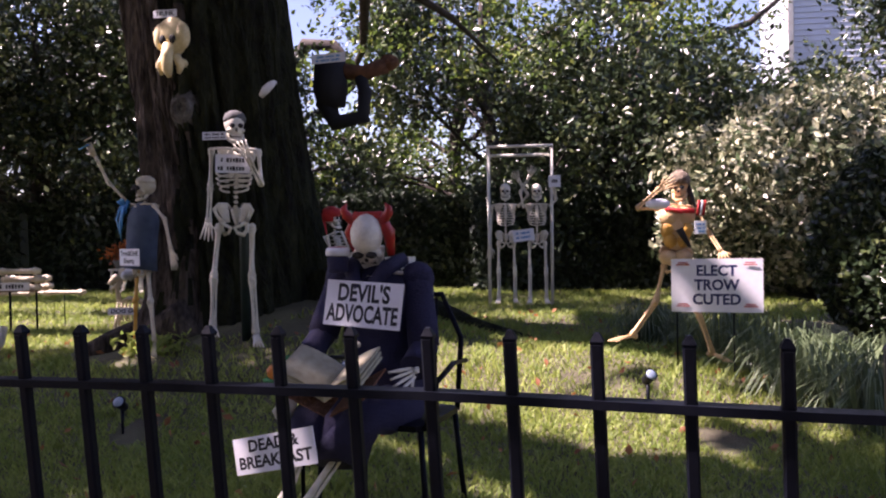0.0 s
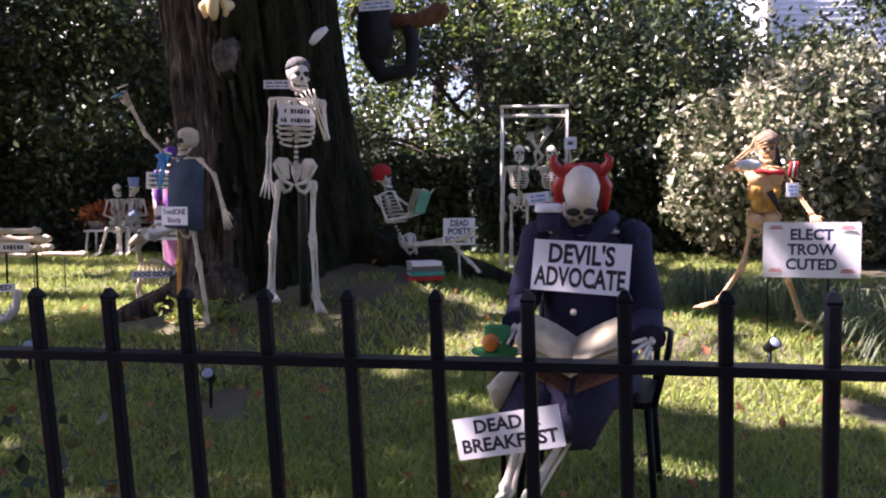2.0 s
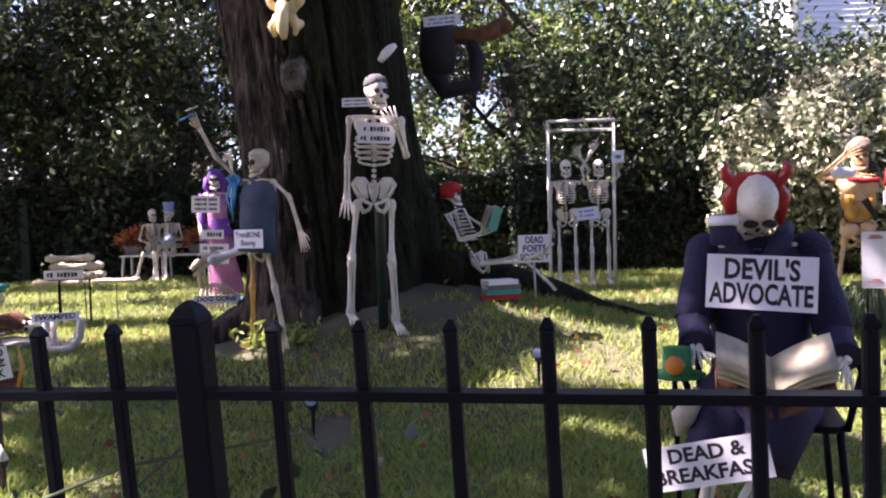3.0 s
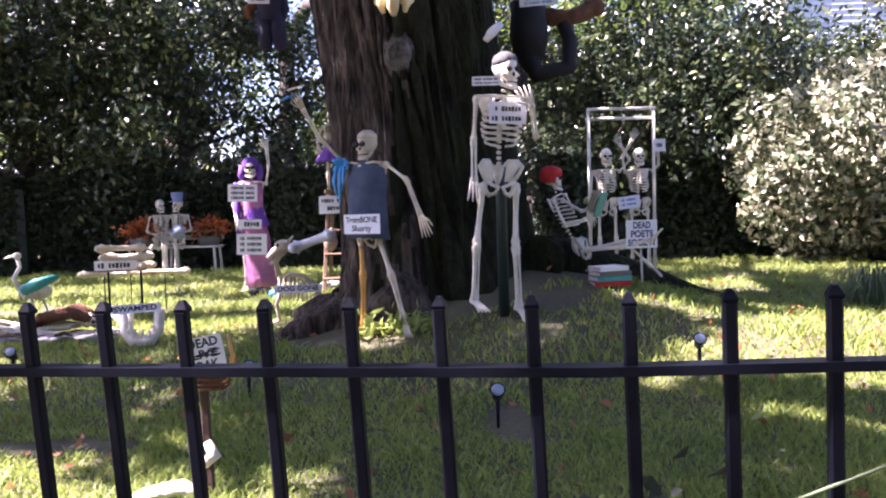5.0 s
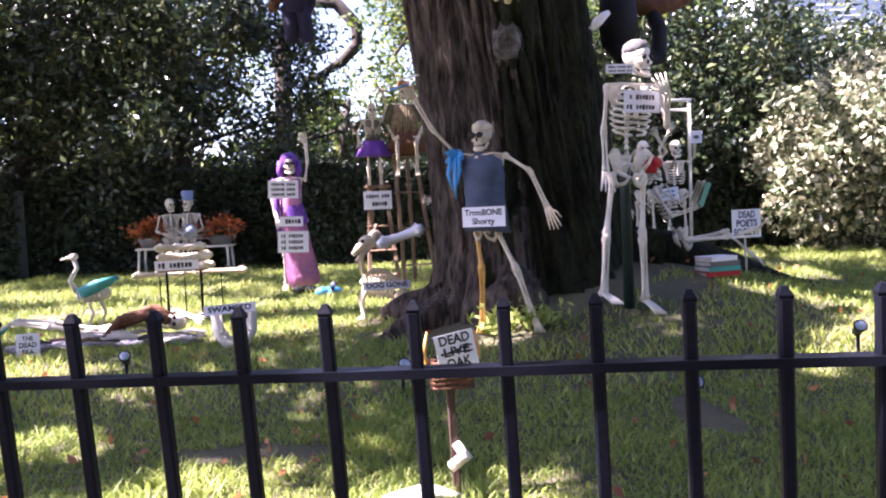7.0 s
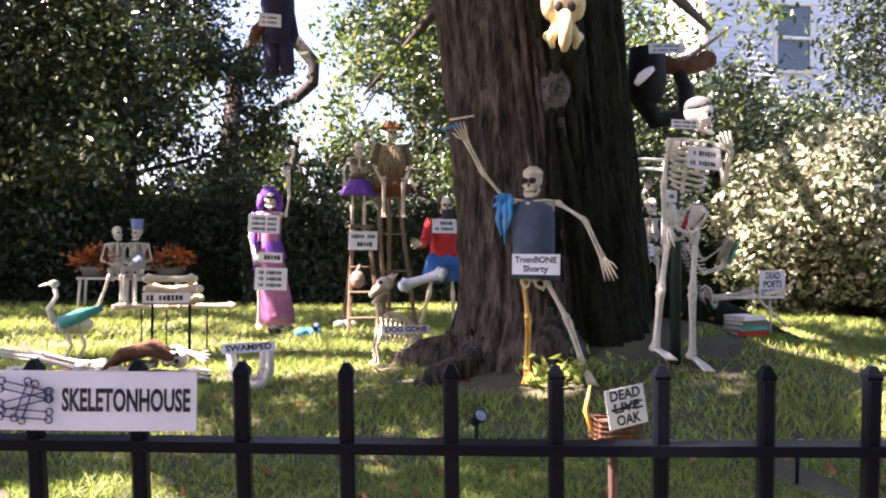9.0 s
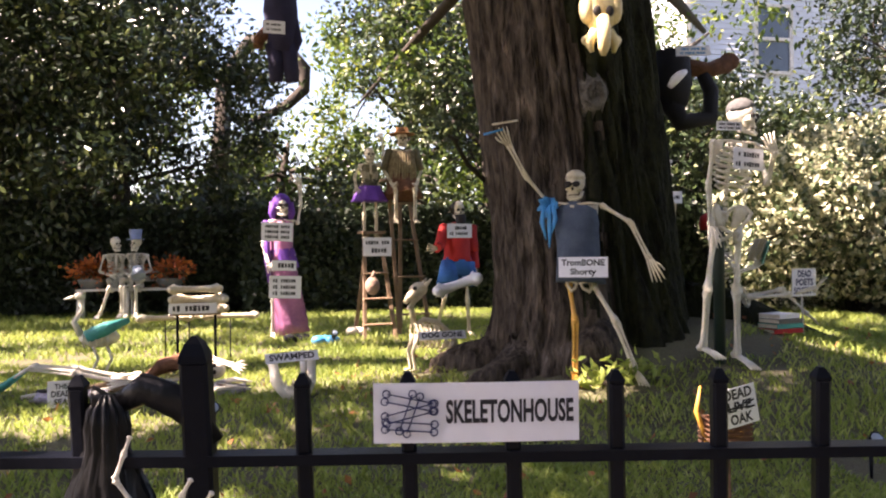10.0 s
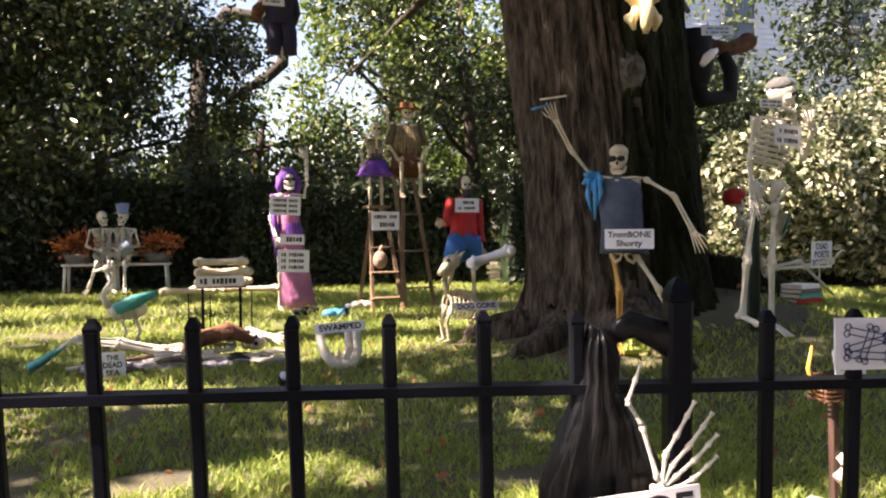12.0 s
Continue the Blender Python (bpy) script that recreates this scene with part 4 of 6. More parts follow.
def local(place, yaw, size, **pts):
    """World places of joints turned into a figure's own measure."""
    inv = (pose(*place, 0, 0, yaw) @ Matrix.Scale(size, 4)).inverted()
    ways = ("face", "up", "front")
    return {k: (inv.to_3x3() @ Vector(v)).normalized() if k in ways else inv @ Vector(v) for k, v in pts.items()}


def cap(bm, c, mat, r=0.075):
    ball(bm, Vector(c) + Vector((0, 0.01, 0.055)), r, r * 1.15, r * 0.75, mat)


# tall skeleton before the trunk
def tall_wear(bm, j):
    loft(bm, [ring(j["head"] + Vector((0, 0.02, z)), Vector((1, 0, 0)), Vector((0, 1, 0)), r, r * 1.2, 14) for z, r in ((0.028, 0.072), (0.055, 0.074), (0.085, 0.062), (0.105, 0.03))], 2)


P, Y, S = (-1.44, 5.25, 0.36), 12, 1.02
J = local(P, Y, S, head=(-1.395, 5.17, 1.80), face=(0.62, -1, -0.05), neck=(-1.42, 5.22, 1.655), sl=(-1.572, 5.20, 1.645), sr=(-1.255, 5.24, 1.63), el=(-1.595, 5.22, 1.40), wl=(-1.60, 5.185, 1.16), hl=(-1.60, 5.14, 1.03),
          er=(-1.225, 5.20, 1.40), wr=(-1.265, 5.06, 1.58), hr=(-1.32, 5.05, 1.69), pelvis=(-1.445, 5.265, 1.195), pl=(-1.548, 5.24, 1.13), pr=(-1.342, 5.32, 1.125),
          kl=(-1.597, 5.245, 0.78), kr=(-1.356, 5.33, 0.768), al=(-1.618, 5.26, 0.44), ar=(-1.343, 5.35, 0.375), tl=(-1.565, 5.15, 0.385), tr=(-1.285, 5.24, 0.30))
figure("skeleton", P, Y, S, J, "tall cream plastic skeleton with a grey cap standing before the oak", [BONE_PALE, SOCKET, material("grey felt cap", (0.10, 0.10, 0.10), 0.9, bump=0.4)], tall_wear)
bm = bmesh.new()
tube(bm, [(0, 0, -0.1), (0, 0, 0.9), (0, -0.02, 0.95)], [0.034, 0.034, 0.015], 10)
ob = tagged(part("support_pole", bm, POST_GREEN), "dark green pole holding up the tall skeleton", "pole")
ob.location = on_lawn(-1.43, 5.40)
sign((-1.395, 5.12, 1.545), 0.225, 0.125, ((None, 0.032, 0.024, 0.16), (None, 0.03, -0.032, 0.2)), "white paper sign with two dark lines on the tall skeleton's ribs", yaw=12, roll=-2)
sign((-1.515, 5.12, 1.735), 0.165, 0.052, ((None, 0.014, 0.01, 0.14), (None, 0.012, -0.012, 0.14)), "narrow white paper label at the tall skeleton's jaw", yaw=3)

# trombone player with a blue vest
P, Y, S = (-2.27, 5.55, 0.2), -36, 0.87
J = local(P, Y, S, head=(-2.27, 5.62, 1.43), neck=(-2.275, 5.62, 1.30), sl=(-2.41, 5.68, 1.305), sr=(-2.14, 5.50, 1.295), el=(-2.58, 5.66, 1.49), wl=(-2.68, 5.67, 1.68), hl=(-2.735, 5.66, 1.79),
          er=(-2.01, 5.39, 1.19), wr=(-1.93, 5.31, 0.97), hr=(-1.885, 5.27, 0.83), pelvis=(-2.275, 5.55, 0.88), pl=(-2.33, 5.59, 0.83), pr=(-2.21, 5.52, 0.83),
          kl=(-2.315, 5.53, 0.60), al=(-2.325, 5.52, 0.27), tl=(-2.35, 5.42, 0.215), kr=(-2.12, 5.37, 0.60), ar=(-2.05, 5.27, 0.33), tr=(-2.02, 5.2, 0.24))


def vest(bm, j):
    shirt(bm, j, 2, 0.175, 0.115, 0.12)
    for i in range(9):
        a = i * 2.4
        c = j["sl"] + Vector((0.05 * math.cos(a), -0.06 + 0.02 * math.sin(a * 2), 0.05 * math.sin(a)))
        tube(bm, [j["sl"] + Vector((0, -0.05, -0.01)), c, c + Vector((0.03 * math.cos(a), -0.02, 0.035 * math.sin(a) - 0.02))], [0.022, 0.028, 0.007], 7, 3, flat=0.45)
    for dx, l in ((-0.02, 0.24), (0.02, 0.3), (0.05, 0.2)):
        tube(bm, [j["sl"] + Vector((dx, -0.09, 0)), j["sl"] + Vector((dx * 1.4, -0.12, -l * 0.5)), j["sl"] + Vector((dx * 0.6 + 0.01, -0.11, -l))], [0.012, 0.02, 0.005], 7, 3, flat=0.35)
    for k in (-1, 1):
        ball(bm, j["head"] + Vector((k * 0.03, -0.085, 0.002)), 0.03, 0.012, 0.022, 1)
    loft(bm, [ring(j["head"] + Vector((0, 0.01, z)), Vector((1, 0, 0)), Vector((0, 1, 0)), r, r * 1.2, 12) for z, r in ((0.045, 0.072), (0.08, 0.066), (0.108, 0.03))], 0)
    tube(bm, [j["hl"] + Vector((0.02, 0, -0.02)), j["hl"] + Vector((-0.12, -0.02, -0.05))], 0.008, 6, 3)
    tube(bm, [j["hl"] + Vector((-0.06, 0, 0.02)), j["hl"] + Vector((0.14, -0.03, 0.03))], 0.007, 6, 0)


figure("skeleton", P, Y, S, J, "cream skeleton in a denim vest with one arm raised", [BONE, SOCKET, DENIM, SKY_CLOTH, AMBER], vest, legs=(4, 0))
sign((-2.30, 5.425, 0.925), 0.30, 0.122, (("TromBONE", 0.036, 0.026, 0.262), ("Shorty", 0.036, -0.028, 0.16)), "white sign lettered TromBONE Shorty at the skeleton's waist", yaw=-36)

# seated devil
P, Y, S = (0.06, 2.6, 0.06), -14, 0.86
J = local(P, Y, S, head=(0.05, 2.62, 1.03), neck=(0.07, 2.70, 0.915), sl=(-0.07, 2.735, 0.90), sr=(0.215, 2.665, 0.90), el=(-0.125, 2.66, 0.70), wl=(-0.15, 2.53, 0.63), hl=(-0.17, 2.44, 0.60),
          er=(0.245, 2.58, 0.67), wr=(0.225, 2.46, 0.60), hr=(0.17, 2.37, 0.58), pelvis=(0.09, 2.70, 0.48), pl=(0.02, 2.68, 0.46), pr=(0.16, 2.66, 0.46), kl=(-0.11, 2.46, 0.44), kr=(0.06, 2.44, 0.45),
          al=(-0.19, 2.36, 0.19), ar=(-0.13, 2.35, 0.17), tl=(-0.25, 2.27, 0.12), tr=(-0.13, 2.23, 0.12), face=(-0.02, -0.52, -0.85), up=(0.0, -0.85, 0.52))


def coat(bm, j):
    shirt(bm, j, 2, 0.19, 0.13, 0.05, 0.03)
    for k in "lr":
        sleeve(bm, j["s" + k], j["e" + k], 0.064, 2)
        sleeve(bm, j["e" + k], j["w" + k].lerp(j["e" + k], 0.15), 0.056, 2, 0.06)
        tube(bm, [j["p" + k], j["p" + k].lerp(j["k" + k], 0.5), j["k" + k], j["k" + k].lerp(j["a" + k], 0.38)], [0.10, 0.095, 0.085, 0.09], 12, 2)
        ball(bm, j["s" + k] + Vector((0, 0, -0.01)), 0.072, mat=2, u=9, v=6)
    tube(bm, [j["pl"].lerp(j["kl"], 0.2), (j["kl"] + j["kr"]) / 2 + Vector((0, 0.05, -0.02)), (j["kl"] + j["kr"]) / 2 + Vector((0.02, -0.02, -0.16))], [0.15, 0.13, 0.1], 14, 2)
    h = j["head"]
    tube(bm, [h + Vector((-0.075, 0.06, -0.06)), h + Vector((-0.085, 0.02, 0.03)), h + Vector((-0.05, 0.01, 0.095)), h + Vector((0.05, 0.01, 0.095)), h + Vector((0.085, 0.02, 0.03)), h + Vector((0.075, 0.06, -0.06))], [0.016, 0.026, 0.022, 0.022, 0.026, 0.016], 9, 3)
    for k in (-1, 1):
        tube(bm, [h + Vector((k * 0.06, 0.01, 0.07)), h + Vector((k * 0.095, 0.0, 0.105)), h + Vector((k * 0.10, -0.01, 0.125)), h + Vector((k * 0.085, -0.01, 0.145))], [0.022, 0.019, 0.014, 0.004], 9, 3)
    f = Vector(j["face"]).normalized()
    for k in (-1, 1):
        ball(bm, h + f * 0.076 + Vector((k * 0.029, -0.004, 0.004)), 0.026, 0.016, 0.014, 1, u=9, v=5)
        tube(bm, [j["neck"] + Vector((k * 0.02, -0.14, -0.06)), j["neck"] + Vector((k * 0.08, -0.09, 0.02)), j["neck"] + Vector((k * 0.1, 0.02, 0.05))], [0.02, 0.035, 0.03], 7, 2)
    for q in (0.1, 0.32):
        ball(bm, j["neck"].lerp(j["pelvis"], 0.45 + q) + Vector((-0.03, -0.165, 0)), 0.012, 0.006, 0.012, 0, u=8, v=4)


figure("devil_figure", P, Y, S, J, "seated skull-faced figure in a navy coat and red horns", [BONE_PALE, SOCKET, NAVY, RED_PLASTIC], coat, category="skeleton figure")
sign((0.042, 2.565, 0.812), 0.295, 0.155, (("DEVIL'S", 0.058, 0.034, 0.20), ("ADVOCATE", 0.058, -0.036, 0.275)), "white sign lettered DEVIL'S ADVOCATE in bold black", yaw=-17, tilt=-10, roll=-3)
sign((-0.185, 2.29, 0.385), 0.305, 0.112, (("DEAD &", 0.036, 0.026, 0.19), ("BREAKFAST", 0.036, -0.024, 0.275)), "white sign lettered DEAD & BREAKFAST tilted on the knees", yaw=-18, tilt=-6, roll=13)


TAN_PAPER = material("aged book paper", (0.46, 0.43, 0.31), 0.85, second=(0.30, 0.27, 0.18), scale=14, bump=0.2)


def open_book(place, yaw, w, d, mat, label, tilt=30, splay=0.3):
    t = new("open_book")
    t.matrix_basis = pose(*place, tilt, 0, yaw)
    tagged(t, label, "book", "open books")
    bm = bmesh.new()
    for k in (-1, 1):
        box(bm, (k * w / 4, 0, 0.0), (w / 2, d, 0.006), 0, (Vector((math.cos(splay), 0, k * math.sin(splay))), Vector((0, 1, 0)), Vector((-k * math.sin(splay), 0, math.cos(splay)))))
    part("cover", bm, mat, t)
    rise = math.tan(splay) * w * 0.4
    for k in (-1, 1):
        for i in range(3):
            bm = bmesh.new()
            pts = [Vector((k * w * 0.46 * q, 0, 0.01 + 0.011 * i * (1 - 0.5 * q) + 0.05 * q * (1 - q) + rise * q * (0.75 + 0.25 * q) + 0.012 * i * q)) for q in (0, 0.2, 0.4, 0.6, 0.8, 1)]
            loft(bm, [[p + Vector((0, -d * 0.47, 0)), p + Vector((0, d * 0.47, 0)), p + Vector((0, d * 0.47, 0.009)), p + Vector((0, -d * 0.47, 0.009))] for p in pts])
            part("page", bm, TAN_PAPER, t)
    return t


open_book((0.0, 2.35, 0.56), -14, 0.30, 0.17, BROWN, "thick open book with tan pages held on the knees", 22, 0.5)


def chair():
    t = thing("metal_chair", (0.1, 2.72, ground_z(0.1, 2.72)), "dark metal garden chair under the seated figure", "chair", yaw=-14)
    bm = bmesh.new()
    box(bm, (0, 0, 0.345), (0.4, 0.36, 0.02), bevel=0.03)
    part("seat", bm, IRON, t)
    for x in (-0.18, 0.18):
        for y in (-0.16, 0.17):
            bm = bmesh.new()
            tube(bm, [(x, y, 0.34), (x * 1.08, y * 1.05, 0.15), (x * 1.15, y * 1.15, -0.02)], 0.011, 8)
            part("leg", bm, IRON, t)
    bm = bmesh.new()
    tube(bm, [(-0.19, 0.17, 0.34), (-0.2, 0.2, 0.6), (-0.12, 0.22, 0.76), (0.12, 0.22, 0.76), (0.2, 0.2, 0.6), (0.19, 0.17, 0.34)], 0.011, 8)
    for x in (-0.1, 0, 0.1):
        tube(bm, [(x, 0.18, 0.34), (x, 0.215, 0.75)], 0.006, 6)
    part("backrest", bm, IRON, t)
    for x in (-0.22, 0.22):
        bm = bmesh.new()
        tube(bm, [(x, 0.19, 0.52), (x * 1.1, 0.0, 0.54), (x * 1.08, -0.15, 0.5), (x * 0.9, -0.16, 0.34)], 0.01, 8)
        part("armrest", bm, IRON, t)


chair()

# what the devil carries
t = thing("plastic_cup", (-0.05, 2.6, 0.965), "dark blue mug with a red and white lid", "cup")
bm = bmesh.new()
loft(bm, [ring((0, 0, z), Vector((1, 0, 0)), Vector((0, 1, 0)), r, r, 18) for z, r in ((-0.045, 0.03), (-0.04, 0.036), (0.005, 0.037), (0.01, 0.033), (0.012, 0.01))])
part("cup_body", bm, NAVY, t)
bm = bmesh.new()
loft(bm, [ring((0, 0, z), Vector((1, 0, 0)), Vector((0, 1, 0)), r, r, 18) for z, r in ((0.012, 0.036), (0.016, 0.042), (0.034, 0.041), (0.04, 0.036), (0.042, 0.02))])
part("lid", bm, PAPER, t, "white and red lid")
bm = bmesh.new()
ball(bm, (0, -0.002, 0.041), 0.03, 0.03, 0.004)
part("printed_disc", bm, RED_PLASTIC, t)
t = thing("leprechaun_hat", (-0.21, 2.5, 0.565), "small green felt hat with an orange ball beside the devil", "hat")
bm = bmesh.new()
loft(bm, [ring((0, 0, z), Vector((1, 0, 0)), Vector((0, 1, 0)), r, r, 16) for z, r in ((0, 0.075), (0.008, 0.078), (0.011, 0.042), (0.08, 0.038), (0.082, 0.02))])
part("hat_body", bm, GREEN, t)
bm = bmesh.new()
ball(bm, (-0.02, -0.06, 0.04), 0.026)
part("orange_ball", bm, ORANGE, t)
bm = bmesh.new()
tube(bm, [(0.05, -0.05, -0.03), (0.0, -0.06, -0.1), (0.0, -0.02, -0.16)], [0.02, 0.034, 0.012], 10, flat=0.4)
part("napkin", bm, CLOTH_WHITE, t)
bm = bmesh.new()
tube(bm, [(0, 0.04, 0.01), (0.02, 0.1, -0.3), (0.02, 0.1, -0.6)], 0.008, 6)
part("stake", bm, IRON, t)

# candidate with the election sign
P, Y, S = (1.5, 5.33, 0.2), 2, 0.82
J = local(P, Y, S, head=(1.56, 5.42, 1.33), neck=(1.54, 5.42, 1.21), sl=(1.41, 5.40, 1.19), sr=(1.67, 5.40, 1.17), el=(1.27, 5.32, 1.19), wl=(1.42, 5.3, 1.32), hl=(1.52, 5.3, 1.37), er=(1.73, 5.33, 1.02), wr=(1.79, 5.26, 0.9), hr=(1.80, 5.22, 0.85),
          pelvis=(1.52, 5.38, 0.86), pl=(1.45, 5.38, 0.82), pr=(1.58, 5.38, 0.82), kl=(1.38, 5.31, 0.58), al=(1.22, 5.28, 0.36), tl=(1.09, 5.24, 0.33), kr=(1.64, 5.25, 0.5), ar=(1.72, 5.23, 0.25), tr=(1.82, 5.2, 0.2), face=(-0.3, -1, -0.1))


FUR = material("tan grey fur", (0.30, 0.24, 0.17), 0.95, second=(0.14, 0.10, 0.07), scale=24, bump=1.0, bump_scale=80)


def candidate(bm, j):
    mid = lambda q, x, y: j["neck"].lerp(j["pelvis"], q) + Vector((x, y, 0))
    for k in (-1, 1):
        ball(bm, mid(0.22, k * 0.062, -0.045), 0.08, 0.06, 0.075, 2)
        ball(bm, mid(0.47, k * 0.068, -0.03), 0.062, 0.062, 0.075, 7)
        ball(bm, mid(0.66, k * 0.048, -0.035), 0.058, 0.055, 0.065, 7)
        ball(bm, mid(0.98, k * 0.06, -0.02), 0.075, 0.06, 0.06, 2)
    tube(bm, [mid(0.05, 0, 0), mid(0.4, 0, 0.01), mid(0.85, 0, 0.01)], [0.075, 0.1, 0.06], 12, 2)
    loft(bm, [ring(j["head"] + Vector((0, 0, z)), Vector((1, 0, 0)), Vector((0, 1, 0)), r, r * 1.1, 14) for z, r in ((0.02, 0.08), (0.06, 0.09), (0.1, 0.075), (0.14, 0.02))], 3)
    tube(bm, [j["head"] + Vector((0.07, 0.03, 0.03)), j["head"] + Vector((0.1, 0.05, -0.1)), j["head"] + Vector((0.13, 0.05, -0.22))], [0.02, 0.03, 0.012], 8, 6)
    tube(bm, [j["sl"] + Vector((0.05, -0.07, 0.0)), j["neck"] + Vector((0, -0.1, -0.05)), j["sr"] + Vector((-0.04, -0.07, 0))], 0.02, 8, 4)
    ball(bm, j["sl"] + Vector((-0.02, -0.16, 0.03)), 0.10, 0.04, 0.045, 5, u=10, v=5)
    for i in range(3):
        tube(bm, [j["sr"] + Vector((-0.03 + i * 0.02, -0.14, -0.04)), j["sr"] + Vector((-0.02 + i * 0.025, -0.15, 0.08))], [0.012, 0.009], 6, 4 if i != 1 else 5)
    tube(bm, [j["neck"].lerp(j["pelvis"], 0.45) + Vector((0.0, -0.13, 0)), j["neck"].lerp(j["pelvis"], 0.8) + Vector((0.09, -0.12, 0))], [0.03, 0.012], 7, 6)


figure("skeleton", P, Y, S, J, "tan skeleton in an orange top saluting behind an election sign", [BONE_TAN, SOCKET, BONE_TAN, FUR, RED_CLOTH, PAPER, SOCKET, AMBER], candidate)
e = sign((1.726, 5.115, 0.695), 0.545, 0.335, (("ELECT", 0.066, 0.09, 0.24), ("TROW", 0.066, 0.0, 0.27), ("CUTED", 0.066, -0.09, 0.285)), "white yard sign lettered ELECT TROW CUTED on wire legs", yaw=-14, ink=INK_BLUE, name="yard_sign")
for x, z in ((-0.2, 0.13), (0.2, 0.13), (-0.2, -0.13), (0.2, -0.13)):
    bm = bmesh.new()
    for i in range(2):
        box(bm, (x, -0.011, z + i * 0.012), (0.08 - i * 0.02, 0.001, 0.007))
    part("corner_mark", bm, RED_PLASTIC, e)
for x in (-0.24, 0.1):
    bm = bmesh.new()
    tube(bm, [(x, 0.012, 0.1), (x, 0.012, -0.62)], 0.005, 6)
    part("stake", bm, IRON, e)
sign((1.66, 5.25, 1.06), 0.075, 0.085, ((None, 0.012, 0.02, 0.055), (None, 0.012, -0.004, 0.055), (None, 0.012, -0.026, 0.05)), "small blue and white paper badge on the candidate", ink=SKY_CLOTH)


# ---- frame with two hanging skeletons ----
t = thing("pipe_frame", on_lawn(0.4, 10.4), "white pipe frame in which two skeletons hang", "frame", yaw=4)
for a, b in (((-0.42, 0, -0.05), (-0.41, 0, 2.06)), ((0.38, 0, -0.05), (0.40, 0, 2.06))):
    bm = bmesh.new()
    tube(bm, [a, b], 0.021, 10)
    part("upright", bm, PVC, t)
for y, z in ((-0.02, 2.06), (0.05, 1.95)):
    bm = bmesh.new()
    tube(bm, [(-0.43, y, z), (0.42, y, z)], 0.019, 10)
    part("crossbar", bm, PVC, t)
for x, jj in ((0.2, dict(er=(0.28, -0.02, 1.36), wr=(0.16, -0.03, 1.55), hr=(0.12, -0.04, 1.66))), (0.6, dict(el=(-0.2, -0.02, 1.40), wl=(-0.08, -0.03, 1.6), hl=(-0.02, -0.04, 1.72), er=(0.24, 0, 1.30), wr=(0.2, -0.1, 1.46), hr=(0.2, -0.1, 1.56)))):
    figure("skeleton", (x, 10.4, ground_z(x, 10.4) + 0.02), 4, 1.04, jj, "pale skeleton hanging inside a white pipe frame", [BONE_PALE, SOCKET], s=1.0)
sign((0.43, 10.2, 1.02), 0.27, 0.15, ((None, 0.03, 0.03, 0.2), (None, 0.03, -0.025, 0.2)), "white paper sign with blue writing on the hanging skeletons", yaw=4, roll=6, ink=SKY_CLOTH)
sign((0.83, 10.3, 1.70), 0.15, 0.15, ((None, 0.05, 0.0, 0.08),), "small white card on the pipe frame's upright", yaw=4)

# ---- reader against the trunk ----
P, Y, S = (-0.8, 6.1, 0.5), 55, 0.82
J = local(P, Y, S, head=(-1.0, 6.22, 1.19), neck=(-0.98, 6.2, 1.07), sl=(-1.02, 6.10, 1.04), sr=(-0.92, 6.32, 1.04), el=(-0.95, 6.0, 0.86), wl=(-0.8, 6.02, 0.9), hl=(-0.72, 6.05, 0.95), er=(-0.78, 6.3, 0.95), wr=(-0.68, 6.26, 1.03), hr=(-0.62, 6.22, 1.1),
          pelvis=(-0.82, 6.17, 0.70), pl=(-0.80, 6.1, 0.68), pr=(-0.76, 6.23, 0.68), kl=(-0.55, 6.0, 0.70), al=(-0.36, 5.95, 0.75), tl=(-0.3, 5.93, 0.82), kr=(-0.52, 6.12, 0.73), ar=(-0.34, 6.08, 0.55), tr=(-0.28, 6.05, 0.48), face=(1, -0.35, 0.1), up=(-0.15, 0, 1))


def reader(bm, j):
    cap(bm, j["head"], 2, 0.085)
    loft(bm, [ring(j["head"] + Vector((0, 0.03, z)), Vector((1, 0, 0)), Vector((0, 1, 0)), r, r, 12) for z, r in ((-0.03, 0.08), (0.03, 0.092), (0.09, 0.08), (0.12, 0.03))], 2)


figure("skeleton", P, Y, S, J, "reclining skeleton in a red cap reading by the oak", [BONE_PALE, SOCKET, RED_CLOTH], reader, s=0.95)
open_book((-0.68, 6.08, 1.0), -110, 0.2, 0.17, BOOK_GREEN, "green covered book held up by the reclining skeleton", 70)
sign((-0.425, 6.0, 0.785), 0.235, 0.195, (("DEAD", 0.046, 0.06, 0.13), ("POETS", 0.046, 0.0, 0.17), ("SOCIETY", 0.046, -0.06, 0.215)), "white sign lettered DEAD POETS SOCIETY on a stake", yaw=14, ink=INK_BLUE)
for k, (x, c, w) in enumerate(((-0.68, RED_CLOTH, 0.26), (-0.67, TEAL, 0.25), (-0.67, TERRACOTTA, 0.24), (-0.68, PAPER, 0.22))):
    z = ground_z(-0.66, 5.92) + 0.02 + 0.034 * k
    b = thing("book", (x, 5.92, z), "worn hardback book in a small stack by the roots", "book", "stacked books", yaw=12 + 3 * k)
    bm = bmesh.new()
    for q in (-0.014, 0.014):
        box(bm, (0, 0, q), (w, 0.17, 0.003), bevel=0.003)
    box(bm, (0, -0.086, 0), (w, 0.004, 0.031))
    part("cover", bm, c, b)
    bm = bmesh.new()
    box(bm, (0, 0.002, 0), (w - 0.012, 0.164, 0.024))
    part("page_block", bm, CLOTH_WHITE, b)
bm = bmesh.new()
tube(bm, [(-0.43, 6.02, 0.7), (-0.42, 6.02, 0.3)], 0.008, 6)
tagged(part("sign_stake", bm, WHITE_PAINT), "thin white stake behind the poets sign", "stake")


